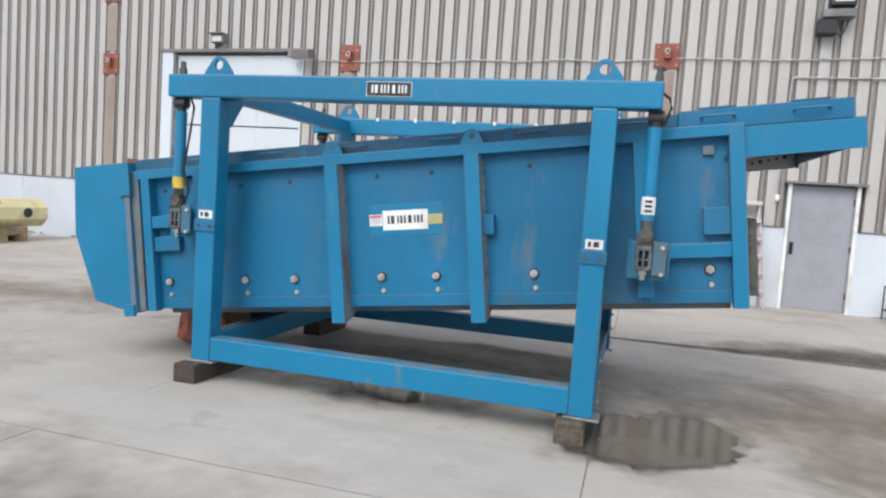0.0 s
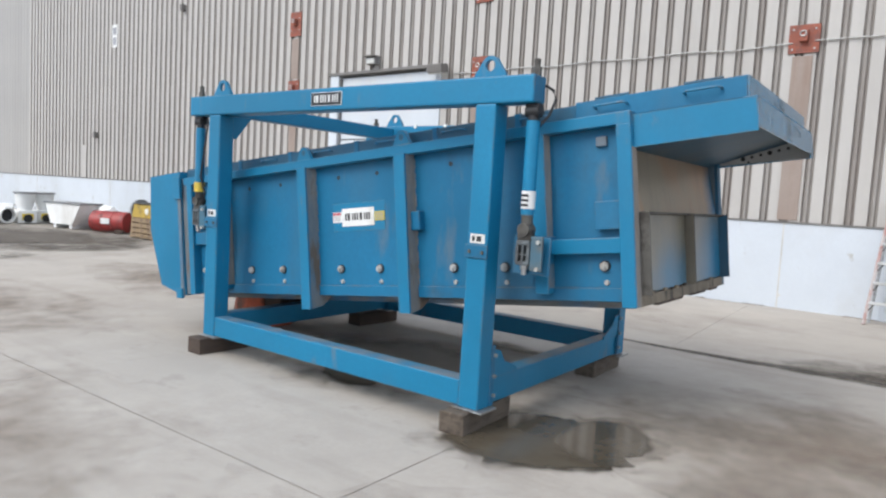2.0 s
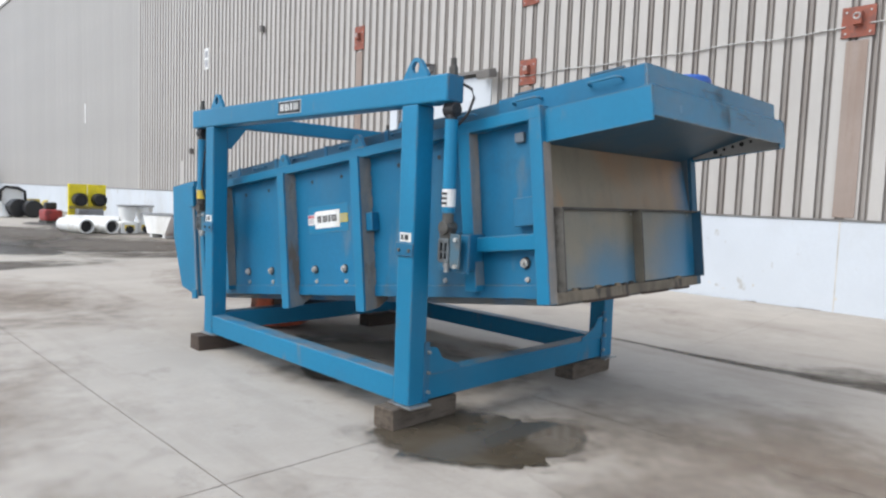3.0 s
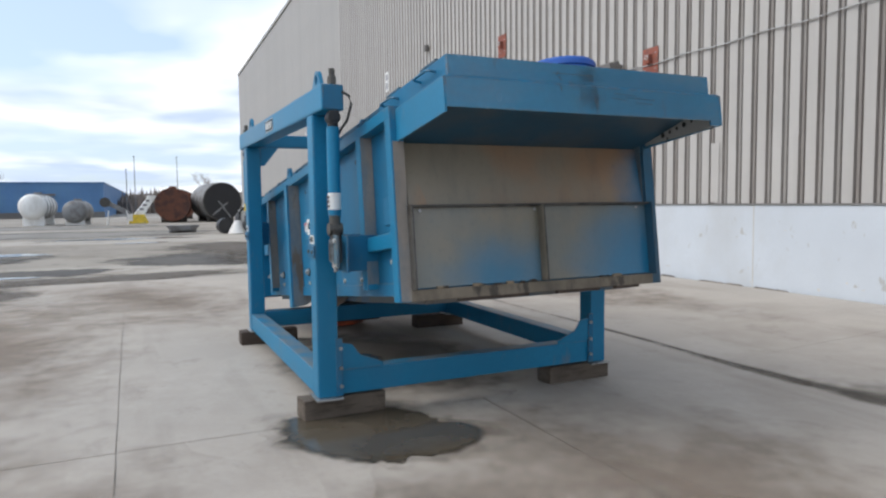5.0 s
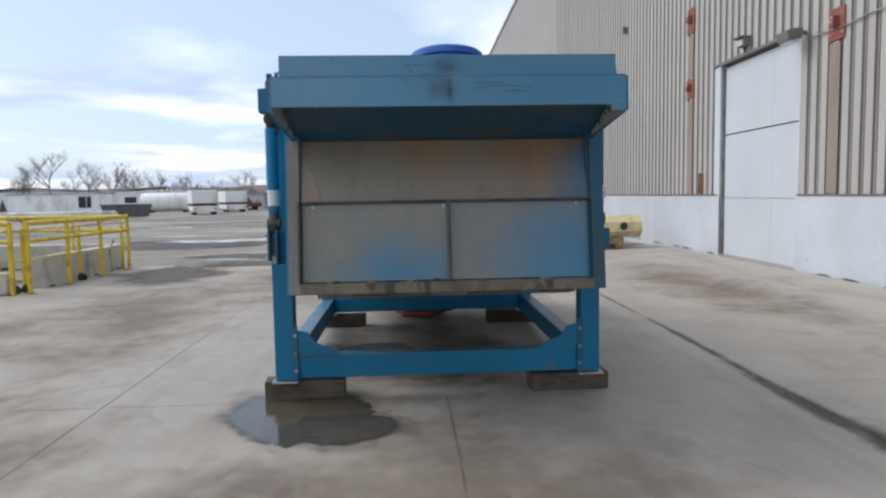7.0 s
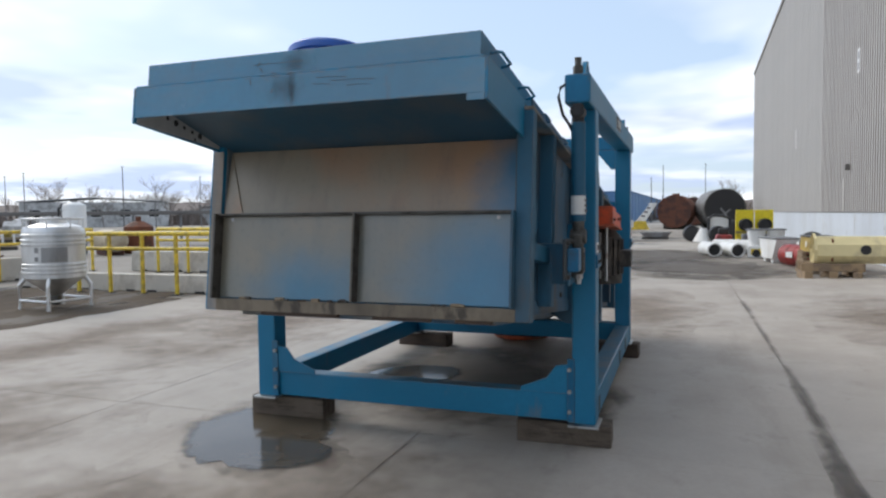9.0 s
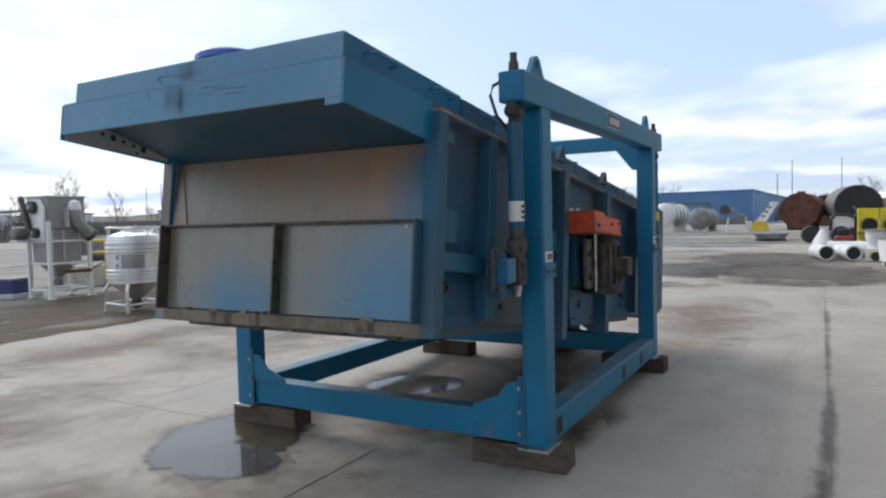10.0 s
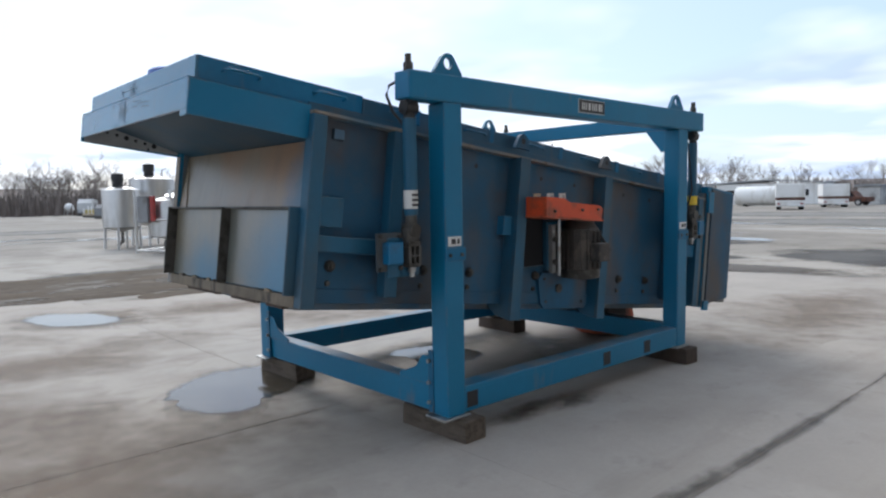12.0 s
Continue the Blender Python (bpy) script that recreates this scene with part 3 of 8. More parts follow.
    x = nt.nodes.new("ShaderNodeMix")
    x.data_type = "RGBA"
    nt.links.new(r.outputs[0], x.inputs[0])
    nt.links.new(old, x.inputs[6])
    nt.links.new(coat, x.inputs[7])
    nt.links.new(x.outputs[2], b.inputs["Base Color"])
    return m


M["panel_a"] = dusted_panel("dusted_blue_sheet", (0.010, 0.14, 0.25), (0.148, 0.150, 0.122), (0.70, 0.05), 0.0, 0.66, (0.205, 0.168, 0.108), 0.0, 0.30)
M["panel_b"] = dusted_panel("part_wiped_blue_sheet", (0.009, 0.15, 0.28), (0.130, 0.148, 0.134), (0.92, 0.18), 0.14, 0.80, (0.185, 0.160, 0.115), 0.0, 0.30)
M["liner"] = dusted_panel("dust_caked_liner", (0.012, 0.12, 0.23), (0.235, 0.190, 0.125), (1.03, 0.25), 0.01, 0.19, (0.30, 0.17, 0.08), 0.22, 0.40, 0.12, 0.2, (0.075, 0.062, 0.048))
M["lip"] = material("scuffed_blue_paint", (0.012, 0.155, 0.28), 0.24, spec=0.9, second=(0.085, 0.16, 0.21), amount=0.42, scale=1.6, stretch=(1, 0.5, 1.2), grain=30, vary=0.12, bump=0.08, sharp=0.3, third=(0.055, 0.05, 0.045), amount3=0.12, scale3=3.2, stretch3=(1, 1, 0.3), sharp3=0.12, worn=(0.11, 0.10, 0.09))
M["tan_bar"] = material("dusty_lit_side_steel", (0.190, 0.165, 0.125), 0.8, spec=0.25, second=(0.10, 0.12, 0.13), amount=0.4, scale=3.0, stretch=(1, 1, 0.4), grain=36, vary=0.14, bump=0.15, sharp=0.25)
M["boss_dust"] = material("dust_dulled_blue_steel", (0.040, 0.125, 0.185), 0.7, second=(0.10, 0.11, 0.11), amount=0.5, scale=6.0, grain=40, vary=0.14, bump=0.12, sharp=0.25, worn=(0.13, 0.12, 0.105))
# darker copy of the blue with grey stains; carries the shade under the lip
M["blue_under"] = material("stained_shade_dark_blue", (0.010, 0.068, 0.125), 0.55, second=(0.075, 0.085, 0.09), amount=0.42, scale=1.5, grain=26, vary=0.12, bump=0.06, sharp=0.3)
# rear plates: dust and brown dirt, plus a blue darkened for their shade
M["blue_back"] = material("dusty_shade_darkened_blue_paint", (0.008, 0.090, 0.178), 0.6, second=(0.040, 0.062, 0.075), amount=0.50, scale=1.5, stretch=(1, 1, 0.5), grain=26, vary=0.16, bump=0.06, sharp=0.3, third=(0.120, 0.078, 0.046), amount3=0.58, scale3=1.5, stretch3=(1, 1, 0.55), sharp3=0.24, fourth=(0.075, 0.052, 0.036), amount4=0.36, scale4=2.1, fifth=(0.05, 0.085, 0.115), amount5=0.35, scale5=4.0)



def feather(m, inner, outer, ragged=0.5, grain=2.2, most=0.95, upright=False):
    """Let a stain thin out towards the rim of its own extent, with a ragged edge."""
    nt = m.node_tree
    b = nt.nodes["Principled BSDF"]
    co = nt.nodes.new("ShaderNodeTexCoord")
    mp = nt.nodes.new("ShaderNodeMapping")
    mp.inputs["Location"].default_value, mp.inputs["Scale"].default_value = ((0, -1, -1), (0, 2, 2)) if upright else ((-1, -1, 0), (2, 2, 0))
    nt.links.new(co.outputs["Generated"], mp.inputs[0])
    ln = nt.nodes.new("ShaderNodeVectorMath")
    ln.operation = "LENGTH"
    nt.links.new(mp.outputs[0], ln.inputs[0])
    total = ln.outputs["Value"]
    for sc, amp in ((grain, ragged), (grain * 5, ragged * 0.45)):
        ns = nt.nodes.new("ShaderNodeTexNoise")
        ns.inputs["Scale"].default_value, ns.inputs["Detail"].default_value = sc, 7.0
        nt.links.new(co.outputs["Object"], ns.inputs["Vector"])
        off = nt.nodes.new("ShaderNodeMath")
        off.operation = "MULTIPLY_ADD"
        nt.links.new(ns.outputs["Fac"], off.inputs[0])
        off.inputs[1].default_value = amp * 2
        off.inputs[2].default_value = -amp
        add = nt.nodes.new("ShaderNodeMath")
        nt.links.new(total, add.inputs[0])
        nt.links.new(off.outputs[0], add.inputs[1])
        total = add.outputs[0]
    r = nt.nodes.new("ShaderNodeMapRange")
    r.interpolation_type = "SMOOTHSTEP"
    r.inputs[1].default_value, r.inputs[2].default_value, r.inputs[3].default_value, r.inputs[4].default_value = inner, outer, most, 0.0
    nt.links.new(total, r.inputs[0])
    nt.links.new(r.outputs[0], b.inputs["Alpha"])


M["weep"] = material("dark_weep_stain", (0.045, 0.060, 0.066), 0.7, second=(0.085, 0.075, 0.060), amount=0.5, scale=6.0, grain=40, vary=0.2, bump=0.05, sharp=0.25)
feather(M["weep"], 0.0, 1.0, 0.8, 12.0, 0.17, True)
feather(M["damp"], 0.0, 0.95, 0.6, 2.6, 0.66)
feather(M["crack"], 0.0, 0.95, 0.7, 2.4, 0.45)
feather(M["damp_shade"], 0.35, 0.90, 0.4, 1.2, 0.85)
feather(M["mud"], 0.25, 0.85, 0.6, 0.7)
feather(M["soil"], -0.1, 0.9, 0.8, 1.1, 0.58)
feather(M["patch_dark"], 0.45, 0.85, 0.5, 0.5)
feather(M["patch_light"], 0.35, 0.85, 0.5, 0.3)
feather(M["water"], 0.70, 0.86, 0.24, 1.7, 1.0)

# ---- mesh helpers ----
WORLD = {}


def box(bm, lo, hi, m=None, bevel=0.0):
    """A block between two corners, its edges rounded by bevel."""
    lo, hi = Vector(lo), Vector(hi)
    made = bmesh.ops.create_cube(bm, size=1.0, matrix=Matrix.LocRotScale((lo + hi) / 2, None, hi - lo))
    verts = made["verts"]
    if bevel:
        edges = list({e for v in verts for e in v.link_edges})
        out = bmesh.ops.bevel(bm, geom=edges, offset=bevel, segments=2, profile=0.6, affect="EDGES")
        verts = list({v for f in out["faces"] for v in f.verts} | {v for v in verts if v.is_valid})
    if m is not None:
        bmesh.ops.transform(bm, matrix=m, verts=verts)
    return bm


def prism(bm, pts, y0, y1, m=None):
    """A plate: the outline pts in (x, z), thick from y0 to y1."""
    a = [bm.verts.new((x, y0, z)) for x, z in pts]
    b = [bm.verts.new((x, y1, z)) for x, z in pts]
    n = len(pts)
    faces = [bm.faces.new(a), bm.faces.new(b[::-1])]
    for i in range(n):
        faces.append(bm.faces.new((a[i], b[i], b[(i + 1) % n], a[(i + 1) % n])))
    bmesh.ops.recalc_face_normals(bm, faces=faces)
    if m is not None:
        bmesh.ops.transform(bm, matrix=m, verts=a + b)
    return bm


def cyl(bm, p0, p1, r0, r1=None, seg=18, caps=True, m=None):
    p0, p1 = Vector(p0), Vector(p1)
    d = p1 - p0
    mat = Matrix.Translation((p0 + p1) / 2) @ d.to_track_quat("Z", "Y").to_matrix().to_4x4()
    if m is not None:
        mat = m @ mat
    bmesh.ops.create_cone(bm, cap_ends=caps, segments=seg, radius1=r0, radius2=r0 if r1 is None else r1, depth=d.length, matrix=mat)
    return bm


def sweep(bm, pts, r, seg=8, m=None):
    """A bent round bar through pts."""
    pts = [Vector(p) for p in pts]
    rings = []
    for i, p in enumerate(pts):
        d = (pts[min(i + 1, len(pts) - 1)] - pts[max(i - 1, 0)]).normalized()
        q = d.to_track_quat("Z", "Y").to_matrix()
        rings.append([bm.verts.new(p + q @ Vector((r * math.cos(a), r * math.sin(a), 0))) for a in (2 * math.pi * k / seg for k in range(seg))])
    for a, b in zip(rings, rings[1:]):
        for k in range(seg):
            bm.faces.new((a[k], a[(k + 1) % seg], b[(k + 1) % seg], b[k]))
    bm.faces.new(rings[0][::-1]), bm.faces.new(rings[-1])
    if m is not None:
        bmesh.ops.transform(bm, matrix=m, verts=[v for ring in rings for v in ring])
    return bm


def revolve(bm, prof, seg=24, m=None):
    """A turned body: prof is (radius, height) from bottom to top, round the z axis."""
    rings = [[bm.verts.new((r * math.cos(a), r * math.sin(a), z)) for a in (2 * math.pi * k / seg for k in range(seg))] for r, z in prof]
    for a, b in zip(rings, rings[1:]):
        for k in range(seg):
            bm.faces.new((a[k], a[(k + 1) % seg], b[(k + 1) % seg], b[k]))
    bm.faces.new(rings[0][::-1]), bm.faces.new(rings[-1])
    if m is not None:
        bmesh.ops.transform(bm, matrix=m, verts=[v for ring in rings for v in ring])
    return bm


def mesh_of(name, bm, mats, smooth=False):
    bmesh.ops.recalc_face_normals(bm, faces=bm.faces)
    me = bpy.data.meshes.new(name)
    bm.to_mesh(me)
    bm.free()
    for x in mats if isinstance(mats, (list, tuple)) else [mats]:
        me.materials.append(x)
    if smooth:
        for p in me.polygons:
            p.use_smooth = True
        me.set_sharp_from_angle(angle=radians(38))
    return me


def thing(name, x, y, z, label, category, group="", turn=0.0):
    ob = new(name)
    ob.empty_display_size = 0.2
    ob.matrix_basis = pose(x, y, z, 0, 0, turn)
    WORLD[ob] = ob.matrix_basis.copy()
    return tagged(ob, label, category, group)


def part(name, bm, mat, parent, label="", smooth=False, local=False, kind=""):
    """One mesh under a thing or a part. Its shape is given in world metres, or, with local, in those of its thing."""
    ob = new(name, mesh_of(name, bm, mat, smooth))
    ob.parent = parent
    if not local:
        ob.matrix_parent_inverse = WORLD.get(parent, Matrix.Identity(4)).inverted()
    if label or kind:
        tagged(ob, label, kind=kind)
    return ob


def whole(name, bm, mat, label, category="", group="", kind="", smooth=False):
    return tagged(new(name, mesh_of(name, bm, mat, smooth)), label, category, group, kind)


def B():
    return bmesh.new()

# ---- large structure: ground, building ----
WALL_Y, WALL_TURN = 12.07, -1.3       # the long facade, almost along x
WALL_M = Matrix.Translation((0, WALL_Y, 0)) @ pose(0, 0, 0, 0, 0, WALL_TURN)


def ground_z_at(y):
    """The concrete apron rises gently towards the facade."""
    return 0.012 if y < 8.15 else 0.012 + 0.115 * (y - 8.15) / 3.85


bm = B()
N = 60
R = [0, 4, 8, 14, 22, 32, 45, 60, 80, 110, 150, 220, 400, 900, 2500]
rings = []
for r in R[1:]:
    rings.append([bm.verts.new((r * math.cos(2 * math.pi * k / N), r * math.sin(2 * math.pi * k / N), -0.018 + 0.003 * math.sin(1.7 * r + 5 * k) * (5 < r < 70))) for k in range(N)])
c0 = bm.verts.new((0, 0, -0.018))
for k in range(N):
    bm.faces.new((c0, rings[0][k], rings[0][(k + 1) % N]))
for a, b in zip(rings, rings[1:]):
    for k in range(N):
        bm.faces.new((a[k], b[k], b[(k + 1) % N], a[(k + 1) % N]))
whole("ground", bm, M["asphalt"], "old grey asphalt yard with dirt and gravel", kind="structure", smooth=True)

WALL_X0, WALL_X1, EAVE, PLINTH = -66.5, 14.0, 14.4, 1.43
ROLL = (-9.80, -6.72, 4.25)           # the tall white door: from, to, top
PASS = (2.36, 3.29, 2.15)             # the grey door
wall = tagged(new("wall_north"), "long industrial wall of ribbed metal cladding on a white painted plinth", kind="structure")
wall.matrix_basis = WALL_M
WORLD[wall] = WALL_M


def wall_box(name, lo, hi, mat, parent=None, label="", bevel=0.0):
    return part(name, box(B(), lo, hi, None, bevel), mat, parent or wall, label, local=True)


# core behind the cladding, and the plinth, both open at the doors
for x0, x1 in ((WALL_X0, ROLL[0]), (ROLL[1], PASS[0]), (PASS[1], WALL_X1)):
    wall_box("plinth", (x0, -0.06, -0.15), (x1, 0.30, PLINTH), M["plinth"], label="white painted concrete plinth, stained along the ground", bevel=0.008)
    wall_box("core", (x0, 0.08, PLINTH + 0.004), (x1, 0.30, EAVE), M["trim"])
wall_box("core", (ROLL[0], 0.08, ROLL[2]), (ROLL[1], 0.30, EAVE), M["trim"])
wall_box("core", (PASS[0], 0.08, PASS[2]), (PASS[1], 0.30, EAVE), M["trim"])
wall_box("gutter", (WALL_X0 - 0.1, -0.12, EAVE), (WALL_X1, 0.2, EAVE + 0.22), M["far_clad"], bevel=0.02)
wall_box("drip_flashing", (WALL_X0, -0.075, PLINTH + 0.002), (ROLL[0] - 0.12, -0.004, PLINTH + 0.03), M["trim"])
wall_box("drip_flashing", (ROLL[1] + 0.05, -0.075, PLINTH + 0.002), (PASS[0] - 0.1, -0.004, PLINTH + 0.03), M["trim"])
wall_box("drip_flashing", (PASS[1] + 0.1, -0.075, PLINTH + 0.002), (WALL_X1, -0.004, PLINTH + 0.03), M["trim"])
# plinth joints: shallow vertical grooves with a dark filler
for x in (-33.0, -27.0, -21.0, -13.9, -3.2, 0.22, 6.0):
    wall_box("joint_filler", (x - 0.008, -0.064, 0.0), (x + 0.008, -0.05, PLINTH), M["barrier"])
hall = tagged(new("hall"), "closed rear walls and roof of the metal-clad hall", kind="structure")
hall.matrix_basis = WALL_M
WORLD[hall] = WALL_M
part("end_wall", box(B(), (WALL_X0, 0.3, -0.1), (WALL_X0 + 0.3, 44, EAVE)), M["far_clad"], hall, local=True)
part("end_wall", box(B(), (WALL_X1 - 0.3, 0.3, -0.1), (WALL_X1, 44, EAVE)), M["far_clad"], hall, local=True)
part("rear_wall", box(B(), (WALL_X0, 44, -0.1), (WALL_X1, 44.3, EAVE)), M["far_clad"], hall, local=True)
part("roof", prism(B(), [(0.1, EAVE + 0.05), (22, EAVE + 3.2), (44.2, EAVE + 0.05), (44.2, EAVE + 0.25), (22, EAVE + 3.4), (0.1, EAVE + 0.25)], -WALL_X1, -WALL_X0, pose(0, 0, 0, 0, 0, 90)), M["roof_grey"], hall, local=True)

# tall white sectional door, closed
door1 = tagged(new("door_1"), "closed tall white sectional door with flat panels", "door", kind="structure")
door1.matrix_basis = WALL_M
WORLD[door1] = WALL_M
x0, x1, top = ROLL
for z0, z1 in ((0.10, 1.375), (1.385, 2.745), (2.775, 4.22)):
    for k in range(3):
        w = (x1 - x0 - 0.04) / 3
        part("panel", box(B(), (x0 + 0.02 + k * w + 0.0015, 0.05, z0), (x0 + 0.02 + (k + 1) * w - 0.0015, 0.11, z1), None, 0.004), M["door_white"], door1, local=True)
part("frame", box(B(), (x0 - 0.28, -0.05, -0.05), (x0, 0.16, top + 0.02), None, 0.01), M["door_white"], door1, "white jamb board", local=True)
part("frame", box(B(), (x1, -0.03, PLINTH), (x1 + 0.05, 0.16, top + 0.02), None, 0.006), M["door_white"], door1, local=True)
part("lintel", box(B(), (x0 - 0.34, -0.075, top + 0.02), (x1 + 0.1, 0.16, top + 0.09), None, 0.01), M["trim"], door1, "dark steel head flashing", local=True)
part("stop_strip", box(B(), (x0 - 0.03, -0.01, 0.0), (x0 + 0.05, 0.05, 4.2)), M["grey_far"], door1, local=True)
part("seal", box(B(), (x0, 0.04, 0.06), (x1, 0.12, 0.13)), M["black"], door1, local=True)
part("backing", box(B(), (x0, 0.14, 0.0), (x1, 0.2, top)), M["trim"], door1, local=True)
part("threshold", box(B(), (x0, -0.06, -0.1), (x1, 0.2, 0.125)), M["concrete"], door1, local=True)

# grey steel door
door2 = tagged(new("door_2"), "closed plain grey steel door in a white frame", "door", kind="structure")
door2.matrix_basis = WALL_M
WORLD[door2] = WALL_M
x0, x1, top = PASS
part("leaf", box(B(), (x0 + 0.01, 0.0, 0.14), (x1 - 0.01, 0.05, top - 0.01), None, 0.004), M["grey_door"], door2, local=True)
part("frame", box(B(), (x0 - 0.055, -0.09, 0.0), (x0, 0.1, top + 0.04), None, 0.006), M["white"], door2, local=True)
part("frame", box(B(), (x1, -0.09, 0.0), (x1 + 0.055, 0.1, top + 0.04), None, 0.006), M["white"], door2, local=True)
part("drip_cap", box(B(), (x0 - 0.1, -0.16, top + 0.01), (x1 + 0.14, 0.1, top + 0.05), None, 0.006), M["trim"], door2, local=True)
part("threshold", box(B(), (x0, -0.1, -0.1), (x1, 0.1, 0.137)), M["concrete"], door2, local=True)
part("backing", box(B(), (x0, 0.12, 0.0), (x1, 0.2, top)), M["trim"], door2, local=True)
bm = box(B(), (x0 + 0.05, -0.014, 1.02), (x0 + 0.11, 0.0, 1.22), None, 0.004)
sweep(bm, [(x0 + 0.08, -0.01, 1.06), (x0 + 0.08, -0.06, 1.06), (x0 + 0.08, -0.06, 1.18), (x0 + 0.08, -0.01, 1.18)], 0.011)
part("door_handle", bm, M["black"], door2, "black pull handle", local=True)
for z in (0.35, 1.1, 1.85):
    part("hinge", cyl(B(), (x1 - 0.004, -0.015, z), (x1 - 0.004, -0.015, z + 0.11), 0.014, seg=8), M["grime"], door2, local=True)

# ---- the screening machine ----
machine = thing("screening_machine", -1.6, 5.48, 0.0, "blue steel gyratory screening machine hung in a tube frame, dusty", "machine")
YF, YB = 4.235, 6.722                  # outer faces of the frame
Z0, ZT = 0.16, 2.315
POST = [(-3.165, -3.005), (-0.315, -0.160)]
DEEP = 0.15


def mpart(name, bm, mat="blue", label="", parent=machine, smooth=False):
    return part(name, bm, M[mat], parent, label, smooth)


for px0, px1 in POST:
    for y0, y1 in ((YF, YF + DEEP), (YB - DEEP, YB)):
        post = mpart("post", box(B(), (px0, y0, Z0 + 0.012), (px1, y1, ZT - 0.17), None, 0.014))
        mpart("foot_plate", box(B(), (px0 - 0.03, y0 - 0.02, Z0), (px1 + 0.045, y1 + 0.02, Z0 + 0.014), None, 0.003), "steel", "scuffed steel foot plate", post)
        out = -1 if y0 == YF else 1
        yo = y0 if out < 0 else y1
        # small tie plate with a sticker above it
        zz = 1.155 if px0 < -1 else 1.165
        plate = mpart("tie_plate", box(B(), (px0 - 0.008, min(yo, yo + out * 0.012), zz), (px1 + 0.008, max(yo, yo + out * 0.012), zz + 0.085), None, 0.003), "blue_body", "", post)
        for dx in (0.03, 0.13):
            mpart("bolt", cyl(B(), (px0 + dx, yo + out * 0.012, zz + 0.04), (px0 + dx, yo + out * 0.022, zz + 0.04), 0.012, seg=6), "grime", "", post)
        st = mpart("sticker", box(B(), (px0 + 0.025, min(yo, yo + out * 0.0035), zz + 0.095), (px1 - 0.02, max(yo, yo + out * 0.0035), zz + 0.155)), "white", "white sticker with dark print", post)
        for k, (a, b) in enumerate(((0.015, 0.035), (0.05, 0.085))):
            mpart("print_bar", box(B(), (px0 + 0.025 + a, min(yo, yo + out * 0.006), zz + 0.108), (px0 + 0.025 + b, max(yo, yo + out * 0.006), zz + 0.142)), "label_black", "", post)
for y0 in (YF, YB - DEEP):
    out = -1 if y0 == YF else 1
    yo = y0 if out < 0 else y0 + DEEP
    beam = mpart("top_beam", box(B(), (-3.46, y0, ZT - 0.17), (0.10, y0 + DEEP, ZT), None, 0.014))
    for x in (-3.46 - 0.003, 0.10 - 0.003):
        mpart("end_cap", box(B(), (x, y0 + 0.008, ZT - 0.162), (x + 0.006, y0 + DEEP - 0.008, ZT - 0.008), None, 0.002), "blue_body", "", beam)
    low = mpart("bottom_beam", box(B(), (POST[0][1], y0 + 0.005, Z0 + 0.018), (POST[1][0], y0 + DEEP - 0.005, Z0 + 0.192), None, 0.012), "blue")
    for x in (-2.55, -1.95, -0.43):
        if out > 0:
            # no slot is cut: a black block paints the dark inside it
            mpart("fork_pocket", box(B(), (x, yo - 0.03, Z0 + 0.045), (x + 0.10, yo - 0.002, Z0 + 0.15), None, 0.004), "black", "black block painted as the dark of a fork slot", low)
    # name plate: dark field with pale bars
    pl = mpart("name_plate", box(B(), (-1.845, min(yo, yo + out * 0.004), ZT - 0.135), (-1.515, max(yo, yo + out * 0.004), ZT - 0.035)), "white", "black name plate with a white border", beam)
    mpart("name_field", box(B(), (-1.840, min(yo, yo + out * 0.007), ZT - 0.131), (-1.520, max(yo, yo + out * 0.007), ZT - 0.039)), "label_black", "", beam)
    for a, b in ((0.030, 0.042), (0.054, 0.074), (0.098, 0.108), (0.122, 0.132), (0.148, 0.158), (0.182, 0.200), (0.226, 0.236), (0.250, 0.260), (0.274, 0.284)):
        mpart("print_bar", box(B(), (-1.835 + a, min(yo, yo + out * 0.010), ZT - 0.112), (-1.835 + b, max(yo, yo + out * 0.010), ZT - 0.058)), "white", "", beam)
    # lifting lugs
    for x in (-3.07, -0.26):
        bm = B()
        yc = y0 + DEEP / 2
        outer = [(x - 0.120, ZT - 0.002), (x - 0.114, ZT + 0.028)] + [(x + 0.064 * math.cos(a), ZT + 0.082 + 0.060 * math.sin(a)) for a in (math.pi * (0.86 - 0.72 * k / 8) for k in range(9))] + [(x + 0.114, ZT + 0.028), (x + 0.120, ZT - 0.002)]
        inner = [(x + 0.036 * math.cos(a), ZT + 0.080 + 0.036 * math.sin(a)) for a in (2 * math.pi * k / 16 for k in range(16))]
        loops = []
        for yy in (yc - 0.014, yc + 0.014):
            lo_ = [bm.verts.new((px, yy, pz)) for px, pz in outer]
            li_ = [bm.verts.new((px, yy, pz)) for px, pz in inner]
            ed = [bm.edges.new((l[i], l[(i + 1) % len(l)])) for l in (lo_, li_) for i in range(len(l))]
            bmesh.ops.triangle_fill(bm, edges=ed, use_beauty=True)
            loops.append((lo_, li_))
        for j in (0, 1):
            l0, l1 = loops[0][j], loops[1][j]
            for i in range(len(l0)):
                bm.faces.new((l0[i], l0[(i + 1) % len(l0)], l1[(i + 1) % len(l1)], l1[i]))
        mpart("lifting_lug", bm, "blue", "", beam)
# clips on the rear beam
for k in range(6):
    x = -2.72 + 0.42 * k
    mpart("clip", box(B(), (x, YB - DEEP - 0.012, ZT - 0.03), (x + 0.03, YB - DEEP + 0.02, ZT + 0.008), None, 0.004), "white", "small white clip")
